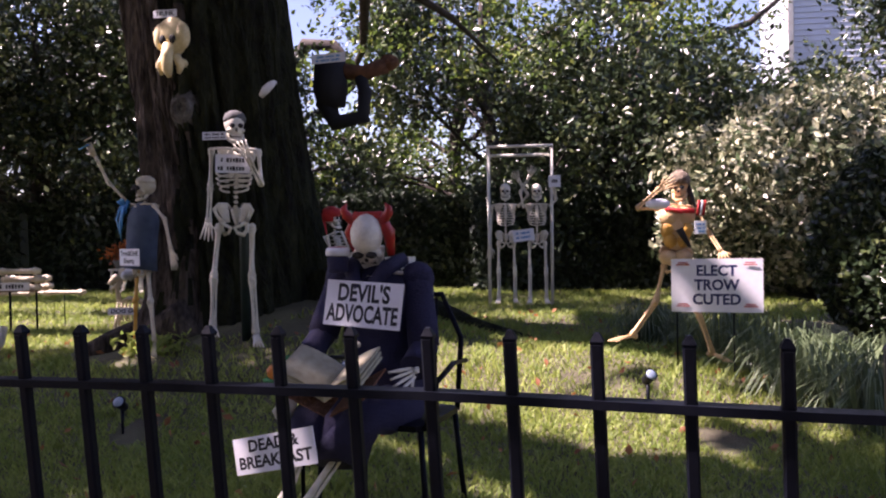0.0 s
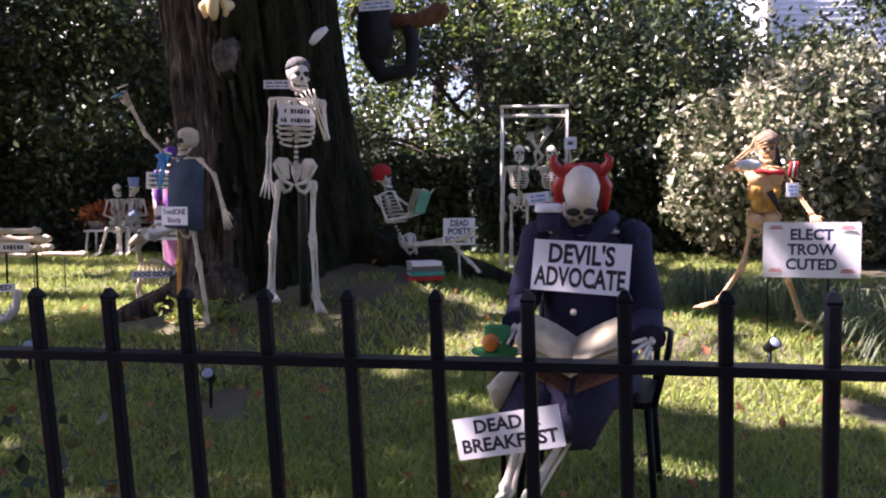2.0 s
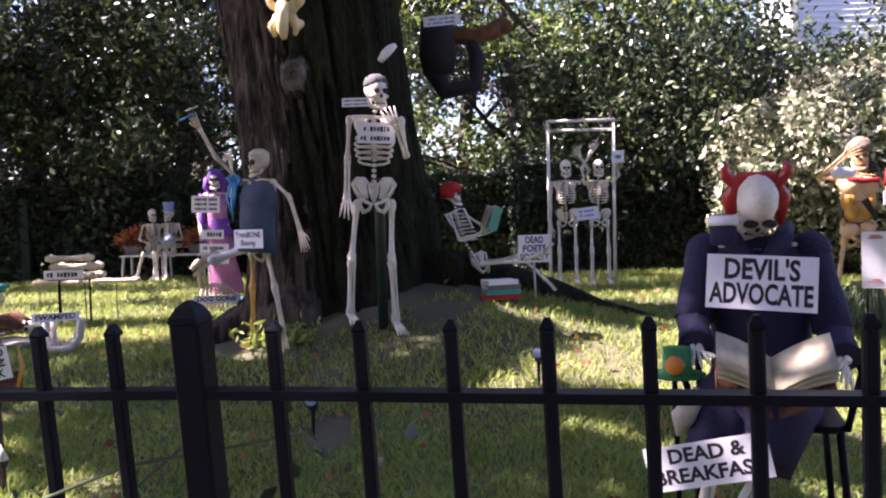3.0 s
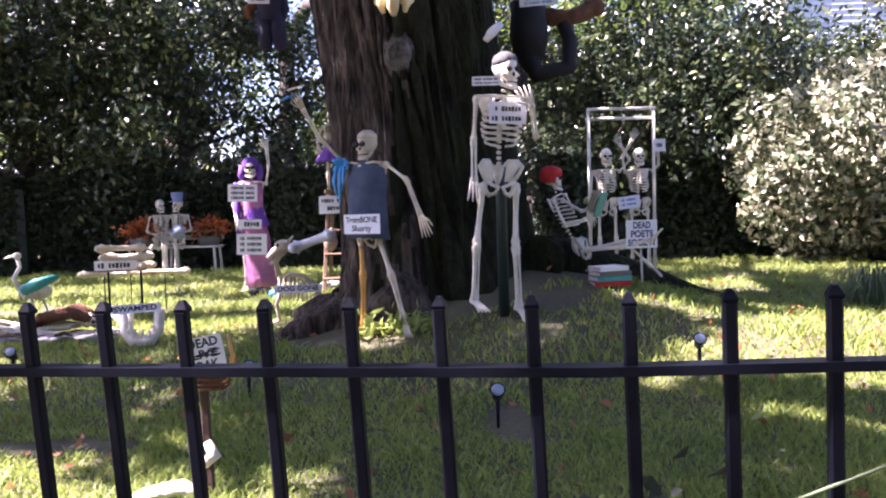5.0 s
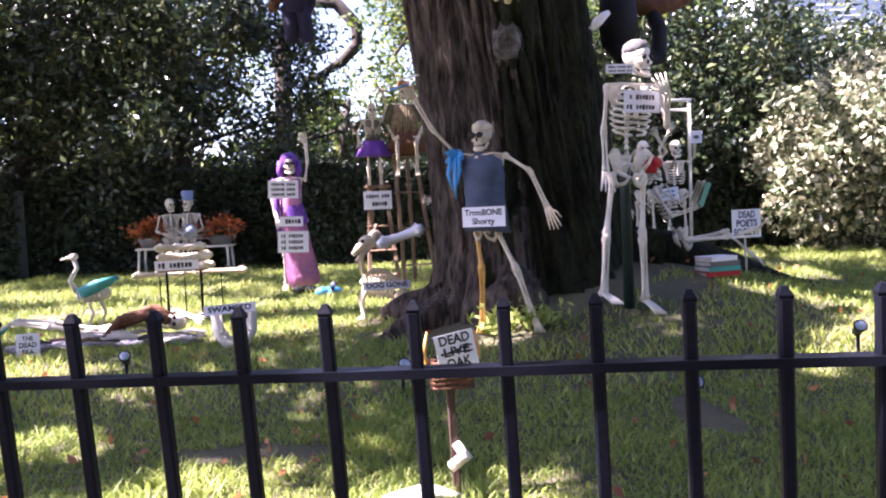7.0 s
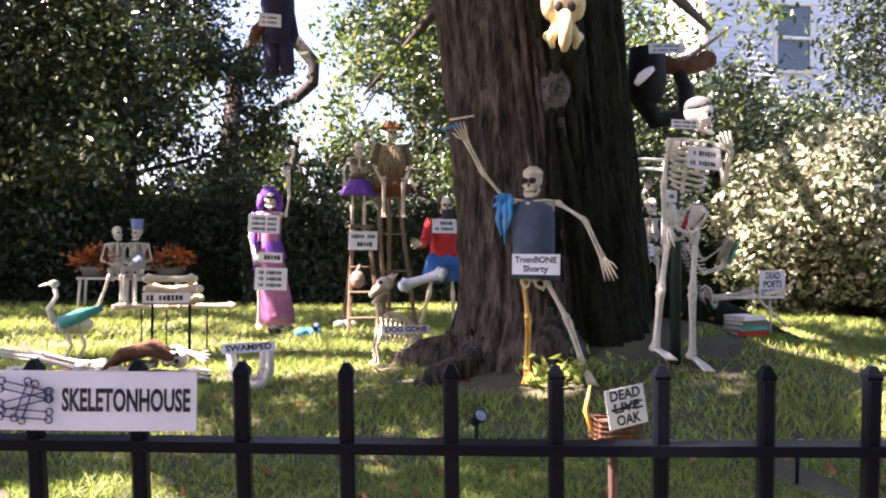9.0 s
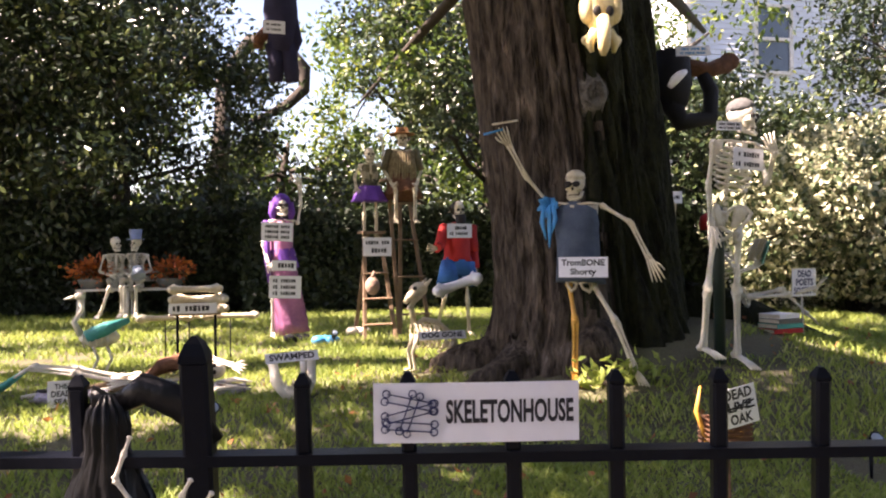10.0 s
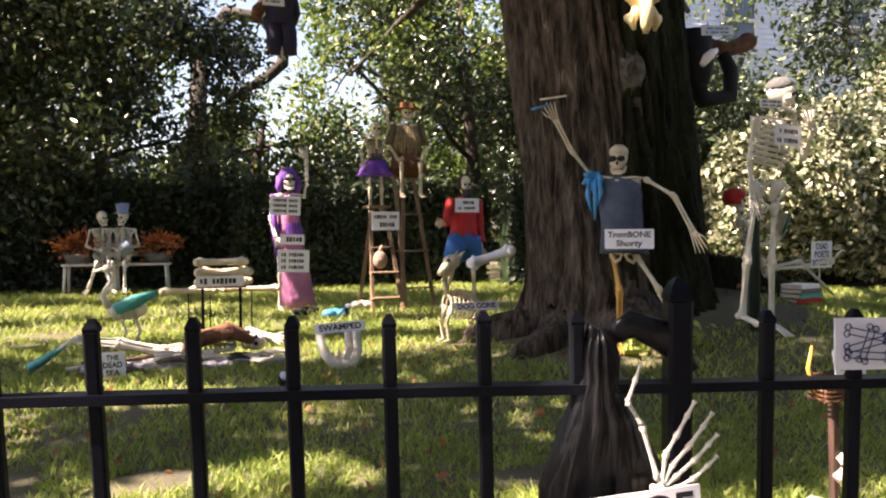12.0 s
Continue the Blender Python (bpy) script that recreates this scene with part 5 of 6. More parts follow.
# ---- things on the trunk ----
BONE_YELLOW = material("yellowed bone plastic", (0.82, 0.68, 0.38), 0.5, second=(0.62, 0.47, 0.22), scale=16, bump=0.25, bump_scale=90)


def trunk_mask():
    bm = bmesh.new()
    ball(bm, (0, 0, 0.2), 0.105, 0.07, 0.13, 0, u=14, v=9)
    for k in (-1, 1):
        ball(bm, (k * 0.075, -0.01, 0.2), 0.05, 0.05, 0.09, 0)
        ball(bm, (k * 0.035, -0.065, 0.17), 0.024, 0.012, 0.03, 1)
        ball(bm, (k * 0.07, -0.02, 0.02), 0.045, 0.035, 0.03, 0)
        tube(bm, [(k * 0.04, -0.03, 0.07), (k * 0.075, -0.04, 0.0), (k * 0.06, -0.04, -0.05)], [0.03, 0.028, 0.012], 8)
    tube(bm, [(0, -0.05, 0.14), (0, -0.075, 0.06), (0, -0.07, -0.03), (0, -0.05, -0.07)], [0.035, 0.04, 0.034, 0.015], 10)
    ob = part("bone_ornament", bm, [BONE_YELLOW, SOCKET])
    ob.matrix_basis = pose(-2.06, 5.70, 2.33, 0, 0, -6) @ Matrix.Scale(1.15, 4)
    tagged(ob, "cream plastic animal skull fixed to the oak's trunk", "skull ornament")


trunk_mask()
sign((-2.06, 5.58, 2.70), 0.19, 0.055, (("TRUNK", 0.034, 0.0, 0.15),), "white label lettered TRUNK above the skull on the oak", yaw=-6)


def dressed_half(name, place, yaw, label, pants, top):
    bm = bmesh.new()
    tube(bm, [(0, 0, 0.05), (0, 0, -0.2), (0, 0.02, -0.36)], [0.13, 0.15, 0.12], 12, 0)
    tube(bm, [(-0.05, 0, -0.3), (0.05, -0.05, -0.5), (0.28, -0.08, -0.46), (0.3, -0.06, -0.25), (0.26, -0.02, -0.12)], [0.09, 0.075, 0.065, 0.06, 0.05], 10, 0)
    tube(bm, [(0.1, 0, -0.06), (0.3, -0.02, -0.08), (0.48, -0.02, -0.02)], [0.07, 0.06, 0.07], 9, 1)
    ball(bm, (0.5, -0.02, 0.0), 0.09, 0.05, 0.07, 1)
    ob = part(name, bm, [pants, top])
    ob.matrix_basis = pose(*place, 0, 0, yaw)
    return tagged(ob, label, "dummy", "hanging dummies")


dressed_half("hanging_dummy", (-1.1, 6.62, 2.5), 5, "headless black-clothed dummy fixed high on the oak's side", BLACK_CLOTH, BROWN)
sign((-1.05, 6.38, 2.50), 0.28, 0.075, ((None, 0.02, 0.014, 0.2), (None, 0.02, -0.016, 0.22)), "white label with blue writing on the black dummy", yaw=0, roll=3, ink=SKY_CLOTH)
bm = bmesh.new()
tube(bm, [(-0.06, 0, -0.05), (-0.02, 0, 0.0), (0.02, 0, 0.035), (0.06, 0, 0.06)], [0.02, 0.034, 0.03, 0.016], 9)
ob = tagged(part("white_shoe", bm, PAPER), "small white canvas shoe stuck on the trunk", "shoe")
ob.matrix_basis = pose(-1.41, 5.93, 2.18)

bm = bmesh.new()
tube(bm, [(0, 0, 1.3), (0, 0, 1.0), (0.02, 0, 0.75), (0.0, 0, 0.45)], [0.2, 0.23, 0.2, 0.17], 14, 0)
for k, dx in ((-1, -0.12), (1, 0.1)):
    tube(bm, [(k * 0.08, 0, 0.55), (k * 0.09 + 0.03, -0.04, 0.3), (dx + 0.05, -0.02, 0.05)], [0.13, 0.11, 0.085], 10, 0)
tube(bm, [(-0.15, 0, 0.75), (-0.28, -0.03, 0.62), (-0.3, -0.05, 0.5)], [0.09, 0.08, 0.07], 9, 1)
tube(bm, [(0.15, 0, 0.95), (0.22, -0.02, 0.6), (0.16, -0.02, 0.4)], [0.08, 0.07, 0.04], 9, 0)
ob = part("hanging_dummy", bm, [NAVY, BROWN])
ob.matrix_basis = pose(-4.04, 11.3, 3.16) @ Matrix.Scale(0.94, 4)
tagged(ob, "navy-clothed dummy hanging from the oak's low branch", "dummy", "hanging dummies")
bm = bmesh.new()
tube(bm, [(-4.04, 11.3, 4.3), (-3.9, 11.3, 5.6), (-3.6, 11.2, 6.4)], 0.012, 6)
tagged(part("rope", bm, BROWN), "rope that holds the navy dummy up in the tree", "rope")
sign((-4.12, 11.04, 3.83), 0.27, 0.16, ((None, 0.03, 0.03, 0.2), (None, 0.03, -0.03, 0.2)), "white paper sign on the hanging navy dummy", yaw=8)


# ---- back of the lawn ----
# lady in pink and purple
P, Y, S = (-4.05, 9.9, ground_z(-4.05, 9.9)), 8, 1.04


def gown(bm, j):
    shirt(bm, j, 2, 0.135, 0.10, 0.0)
    skirt(bm, (0, 0, 0.95), (0.02, 0, 0.74), 0.125, 0.155, 3, 9, 0.1)
    skirt(bm, (0, 0, 0.80), (0.10, 0, 0.06), 0.14, 0.175, 2, 11, 0.12)
    tube(bm, [j["sl"] + Vector((0, 0, 0.02)), (-0.16, -0.05, 0.9), (-0.14, -0.06, 0.6)], [0.03, 0.035, 0.02], 9, 3)
    h = j["head"]
    ball(bm, h + Vector((0, 0.03, 0.03)), 0.10, 0.10, 0.10, 3, u=12, v=8)
    for k in (-1, 1):
        tube(bm, [h + Vector((k * 0.085, 0.01, 0.03)), h + Vector((k * 0.10, 0.0, -0.08)), h + Vector((k * 0.09, 0.01, -0.16))], [0.04, 0.04, 0.02], 8, 3)
        ball(bm, h + Vector((k * 0.03, -0.08, 0.0)), 0.03, 0.012, 0.02, 4)


figure("skeleton", P, Y, S, dict(er=(0.2, 0, 1.42), wr=(0.19, -0.02, 1.62), hr=(0.15, -0.02, 1.75), el=(-0.2, -0.03, 1.0), wl=(-0.16, -0.12, 0.8), hl=(-0.12, -0.15, 0.7)),
       "skeleton in a pink satin gown and purple wig", [BONE_PALE, SOCKET, PINK, PURPLE, SOCKET], gown)
for dx, z, w, h in ((-0.05, 1.19, 0.33, 0.2), (0.02, 0.83, 0.26, 0.11), (0.03, 0.60, 0.34, 0.24)):
    sign((-4.05 + dx, 9.68, z + 0.08), w, h, tuple((None, h * 0.18, h * (0.28 - 0.28 * i), w * 0.8) for i in range(3)) if h > 0.15 else ((None, h * 0.5, 0, w * 0.8),), "white paper sign with black lines on the pink gown", yaw=8, roll=-2)


def stepladder():
    t = thing("stepladder", on_lawn(-2.95, 9.95), "old brown wooden stepladder with two skeletons on it", "ladder", yaw=12)
    for x0, x1, y0, y1, top in ((-0.32, -0.2, -0.35, 0.0, 1.15), (0.02, -0.02, -0.4, 0.0, 1.15), (0.1, 0.12, -0.3, 0.1, 1.75), (0.5, 0.34, -0.2, 0.1, 1.75), (-0.2, -0.15, 0.4, 0.05, 1.15), (0.4, 0.28, 0.5, 0.15, 1.75)):
        bm = bmesh.new()
        beam(bm, (x0, y0, -0.02), (x1, y1, top), 0.045, 0.025)
        part("rail", bm, WOOD, t)
    for i in range(4):
        k = (i + 0.6) / 4.2
        for (a0, a1, b0, b1, ya, yb, top) in ((-0.32, -0.2, 0.02, -0.02, -0.37, 0.0, 1.15), (0.1, 0.12, 0.5, 0.34, -0.25, 0.1, 1.75)):
            bm = bmesh.new()
            y = ya + (yb - ya) * k
            beam(bm, (a0 + (a1 - a0) * k - 0.02, y, top * k), (b0 + (b1 - b0) * k + 0.02, y, top * k), 0.09, 0.02, 0, (0, 0, 1))
            part("step", bm, WOOD, t)
    bm = bmesh.new()
    box(bm, (0.23, 0.12, 1.77), (0.34, 0.26, 0.03), bevel=0.01)
    part("top", bm, WOOD, t)
    bm = bmesh.new()
    box(bm, (-0.11, 0.03, 1.165), (0.28, 0.2, 0.03), bevel=0.01)
    part("top", bm, WOOD, t)


stepladder()


def dancer(bm, j):
    shirt(bm, j, 3, 0.14, 0.1, -0.35)
    skirt(bm, j["pelvis"] + Vector((0, 0, 0.06)), j["pelvis"] + Vector((0, 0, -0.2)), 0.17, 0.29, 2, 9, 0.14)


figure("skeleton", (-3.08, 9.93, 1.18), 5, 0.68, dict(er=(0.24, 0, 1.45), wr=(0.2, -0.02, 1.68), hr=(0.16, 0, 1.8), el=(-0.26, -0.05, 1.02), wl=(-0.24, -0.1, 0.85), hl=(-0.24, -0.1, 0.75)),
       "small skeleton in a purple skirt standing on the stepladder", [BONE, SOCKET, PURPLE, OLIVE], dancer, s=1.25)


FRINGE = material("tan rag fringe", (0.36, 0.29, 0.17), 0.9, second=(0.20, 0.15, 0.08), scale=20, bump=0.4)


def farmer(bm, j):
    shirt(bm, j, 2, 0.17, 0.12, -0.1)
    skirt(bm, j["pelvis"] + Vector((0, 0, 0.1)), j["pelvis"] + Vector((0, -0.1, -0.16)), 0.17, 0.23, 4, 8, 0.12)
    for k in "lr":
        sleeve(bm, j["s" + k], j["e" + k], 0.05, 2)
    for i in range(16):
        a = math.pi * (1.02 + 0.96 * i / 15)
        top = j["neck"] + Vector((0.15 * math.cos(a), 0.13 * math.sin(a), -0.01))
        tube(bm, [top, top + Vector((0.02 * math.cos(a), -0.02, -0.2)), top + Vector((0.03 * math.cos(a) + 0.01 * math.sin(i * 2), -0.02, -0.36 - 0.06 * (i % 3)))], [0.012, 0.014, 0.006], 5, 5)
    loft(bm, [ring(j["head"] + Vector((0, 0, z)), Vector((1, 0, 0)), Vector((0, 1, 0)), r, r, 16, 0.04) for z, r in ((0.05, 0.17), (0.06, 0.175), (0.07, 0.09), (0.14, 0.075), (0.15, 0.03))], 3)


figure("skeleton", (-2.7, 9.98, 1.09), 0, 0.9, dict(pelvis=(0, 0.05, 0.80), pl=(-0.09, 0, 0.78), pr=(0.09, 0, 0.78), kl=(-0.12, -0.2, 0.72), kr=(0.12, -0.2, 0.72), al=(-0.12, -0.2, 0.35), ar=(0.12, -0.2, 0.35), tl=(-0.13, -0.33, 0.3), tr=(0.13, -0.33, 0.3), neck=(0, 0.04, 1.22), head=(0, 0.02, 1.38), wl=(-0.15, -0.15, 0.78), wr=(0.15, -0.15, 0.78), hl=(-0.1, -0.25, 0.75), hr=(0.1, -0.25, 0.75), el=(-0.24, 0, 0.98), er=(0.24, 0, 0.98)),
       "skeleton in ragged tan clothes and a hat on the ladder", [BONE, SOCKET, OLIVE, STRAW, BROWN, FRINGE], farmer)
sign((-3.05, 9.52, 1.10), 0.31, 0.2, ((None, 0.045, 0.045, 0.26), (None, 0.05, -0.04, 0.2)), "white paper sign with black writing on the stepladder", yaw=4)
bm = bmesh.new()
ball(bm, (0, 0, 0.1), 0.08, 0.07, 0.1)
tube(bm, [(0, 0, 0.18), (0.02, 0, 0.26)], [0.03, 0.012], 7)
ob = tagged(part("straw_bag", bm, material("pinkish straw", (0.36, 0.24, 0.18), 0.9, bump=0.5)), "small pinkish bag hanging on the ladder's step", "bag")
ob.matrix_basis = pose(-3.1, 9.58, 0.58)


# runner in red and blue
def runner(bm, j):
    shirt(bm, j, 2, 0.17, 0.115, -0.02)
    for k in "lr":
        sleeve(bm, j["s" + k], j["e" + k], 0.06, 2)
        sleeve(bm, j["e" + k], j["e" + k].lerp(j["w" + k], 0.8), 0.055, 2)
        tube(bm, [j["p" + k] + Vector((0, 0, 0.06)), j["p" + k].lerp(j["k" + k], 0.6)], [0.10, 0.12], 12, 3)
    loft(bm, [ring(j["pelvis"] + Vector((0, 0, z)), Vector((1, 0, 0)), Vector((0, 1, 0)), r, r * 0.7, 14) for z, r in ((0.06, 0.15), (0, 0.17), (-0.14, 0.19))], 3)
    h = j["head"]
    ball(bm, h + Vector((0, 0.03, 0.02)), 0.085, 0.09, 0.085, 1)
    tube(bm, [h + Vector((0.0, -0.06, -0.06)), h + Vector((0.0, -0.08, -0.17)), h + Vector((0.01, -0.1, -0.27))], [0.06, 0.055, 0.01], 9, 1)


figure("skeleton", (-2.17, 9.5, ground_z(-2.17, 9.5)), 10, 0.99, dict(kl=(-0.2, -0.1, 0.46), al=(-0.24, 0.05, 0.12), tl=(-0.3, -0.05, 0.05), ar=(0.12, 0, 0.07), el=(-0.25, -0.1, 1.02), wl=(-0.33, -0.18, 0.98), hl=(-0.44, -0.2, 1.0)),
       "dark-bearded skeleton in a red jacket and blue shorts", [BONE, SOCKET, RED_CLOTH, BLUE_CLOTH], runner)
sign((-2.2, 9.28, 1.26), 0.28, 0.15, ((None, 0.04, 0.03, 0.16), (None, 0.035, -0.03, 0.23)), "white paper sign with grey writing on the red jacket", yaw=8)


# ---- bench ----
def bench():
    t = thing("garden_bench", on_lawn(-6.28, 13.8), "pale wooden garden bench with two seated skeletons", "bench", yaw=0)
    for i in range(4):
        bm = bmesh.new()
        box(bm, (0, -0.17 + i * 0.11, 0.43), (1.5, 0.09, 0.03), bevel=0.008)
        part("slat", bm, WHITE_PAINT, t)
    for x in (-0.7, -0.02, 0.68):
        for y in (-0.16, 0.16):
            bm = bmesh.new()
            tube(bm, [(x, y, 0.42), (x * 1.02, y * 1.1, 0.2), (x * 1.03, y * 1.2, -0.03)], [0.026, 0.02, 0.028], 8)
            part("leg", bm, WHITE_PAINT, t)
    for z in (0.58, 0.7):
        bm = bmesh.new()
        box(bm, (0, 0.22, z), (1.5, 0.025, 0.08), bevel=0.006)
        part("back_slat", bm, WHITE_PAINT, t)


bench()
SITTING = dict(pelvis=(0, 0, 0.5), neck=(0, 0.03, 0.93), head=(0, 0.0, 1.08), sl=(-0.16, 0.02, 0.9), sr=(0.16, 0.02, 0.9), el=(-0.22, 0, 0.68), er=(0.22, 0, 0.68), wl=(-0.05, -0.15, 0.62), wr=(0.06, -0.15, 0.62), hl=(0.02, -0.2, 0.6), hr=(0.0, -0.2, 0.6),
               pl=(-0.09, 0, 0.47), pr=(0.09, 0, 0.47), kl=(-0.1, -0.34, 0.46), kr=(0.1, -0.34, 0.46), al=(-0.1, -0.34, 0.09), ar=(0.1, -0.34, 0.09), tl=(-0.11, -0.46, 0.03), tr=(0.11, -0.46, 0.03))
figure("skeleton", (-6.48, 13.72, ground_z(-6.4, 13.7)), 12, 1.04, {**SITTING, "face": (0.6, -1, 0), "al": (-0.22, -0.3, 0.09), "tl": (-0.28, -0.4, 0.03)}, "pale skeleton seated close beside another on the bench", [BONE_PALE, SOCKET])


def vizor(bm, j):
    loft(bm, [ring(j["head"] + Vector((0, 0, z)), Vector((1, 0, 0)), Vector((0, 1, 0)), r, r, 14) for z, r in ((0.05, 0.12), (0.06, 0.125), (0.065, 0.075), (0.2, 0.095), (0.2, 0.02))], 2)
    tube(bm, [j["neck"] + Vector((0.05, -0.15, -0.2)), j["pelvis"] + Vector((0.1, -0.2, 0.1))], [0.07, 0.1], 9, 3)


figure("skeleton", (-6.2, 13.74, ground_z(-6.2, 13.7)), -8, 1.04, {**SITTING, "face": (-0.4, -1, 0)}, "pale skeleton in a blue top hat seated on the bench", [BONE_PALE, SOCKET, material("pale blue felt", (0.34, 0.42, 0.66), 0.8), material("pale blue satin", (0.42, 0.50, 0.62), 0.5)], vizor)
for x, seed in ((-6.83, 3), (-5.72, 4)):
    t = thing("flower_pot", (x, 13.8, ground_z(x, 13.8) + 0.445), "grey pot of orange flowers standing on the bench", "flower pot", "flower pots")
    bm = bmesh.new()
    loft(bm, [ring((0, 0, z), Vector((1, 0, 0)), Vector((0, 1, 0)), r, r * 0.8, 14) for z, r in ((0, 0.15), (0.12, 0.2), (0.16, 0.21), (0.16, 0.12))])
    part("pot", bm, TERRACOTTA, t)
    rng = np.random.default_rng(seed)
    leaf_cloud("flower_head", rng.normal(size=(420, 3)) * (0.15, 0.1, 0.09) + (0, 0, 0.28), 0.075, RUST, t, 0.7, seed=seed, label="dense orange blossoms")
    leaf_cloud("foliage", rng.normal(size=(160, 3)) * (0.12, 0.09, 0.06) + (0, 0, 0.2), 0.07, LEAF_DARK, t, 0.5, seed=seed + 5)


# ---- bones lying on the lawn ----
def long_bone(place, yaw, l, r, label, tilt=0, mat=BONE):
    bm = bmesh.new()
    bone(bm, (-l / 2, 0, 0), (l / 2, 0, 0), r)
    for k in (-1, 1):
        for y in (-1, 1):
            ball(bm, (k * l / 2, y * r * 0.9, 0), r * 1.2, u=7, v=5)
    ob = part("loose_bone", bm, mat)
    ob.matrix_basis = pose(*place, 0, tilt, yaw)
    return tagged(ob, label, "bone", "loose bones")


gz = ground_z(-4.75, 7.6) + 0.03
for k in range(7):
    long_bone((-4.75 + 0.02 * ((k * 5) % 3), 7.8 + 0.07 * (k % 3) - 0.05 * (k > 3), gz + 0.05 + 0.085 * (k // 3) + 0.40), 4 + 9 * ((k * 3) % 4) - 12, 0.38, 0.026, "cream bone in a stack on a low stand")
t = thing("bone_stand", (-4.75, 7.81, gz), "low dark stand carrying a stack of bones", "stand")
for x in (-0.15, 0.15):
    bm = bmesh.new()
    tube(bm, [(x, 0, -0.02), (x, 0, 0.41)], 0.012, 6)
    part("leg", bm, IRON, t)
bm = bmesh.new()
box(bm, (0, 0, 0.415), (0.4, 0.22, 0.015))
part("shelf", bm, WOOD, t)
sign((-4.76, 7.64, gz + 0.47), 0.37, 0.085, ((None, 0.05, 0, 0.32),), "white label with dark writing on the bone stack", yaw=6)
for x, y, yaw, l in ((-5.02, 8.0, 6, 0.42), (-4.5, 8.15, -4, 0.45), (-4.85, 8.2, 2, 0.3)):
    long_bone((x, y, ground_z(x, y) + 0.40), yaw, l, 0.022, "long cream bone held flat above the grass")
    bm = bmesh.new()
    tube(bm, [(0, 0, 0), (0, 0, 0.40)], 0.006, 6)
    ob = tagged(part("wire_stake", bm, IRON), "thin dark wire stake under a bone", "stake", "wire stakes")
    ob.location = on_lawn(x, y, -0.01)


def heron():
    bm = bmesh.new()
    ball(bm, (0.05, 0, 0.30), 0.15, 0.06, 0.075, 0, u=10, v=7)
    for i in range(5):
        tube(bm, [(-0.06 + i * 0.04, -0.065, 0.33), (-0.06 + i * 0.045, -0.08, 0.28), (-0.05 + i * 0.04, -0.05, 0.23)], 0.009, 5, 0)
    tube(bm, [(-0.08, 0, 0.32), (-0.13, 0, 0.42), (-0.07, 0, 0.52), (-0.09, 0, 0.60)], [0.03, 0.02, 0.018, 0.02], 8, 0)
    ball(bm, (-0.09, 0, 0.62), 0.04, 0.03, 0.032, 0, u=8, v=6)
    tube(bm, [(-0.11, 0, 0.62), (-0.2, 0, 0.6)], [0.018, 0.004], 6, 0)
    tube(bm, [(-0.04, -0.07, 0.31), (0.1, -0.085, 0.37), (0.27, -0.06, 0.43)], [0.05, 0.055, 0.02], 9, 1, flat=0.5)
    for x in (0.0, 0.1):
        tube(bm, [(x, 0, 0.25), (x + 0.04, 0, 0.13), (x - 0.02, 0, 0.0)], [0.014, 0.011, 0.01], 6, 0)
        for k in (-1, 0, 1):
            tube(bm, [(x - 0.02, 0, 0.005), (x - 0.08, k * 0.03, 0.0)], [0.008, 0.004], 5, 0)
    ob = part("bird_skeleton", bm, [BONE_PALE, TEAL])
    ob.matrix_basis = pose(*on_lawn(-5.5, 7.55), 0, 0, 8)
    tagged(ob, "long-necked bird skeleton with a teal wing standing on the lawn", "bird ornament")


heron()


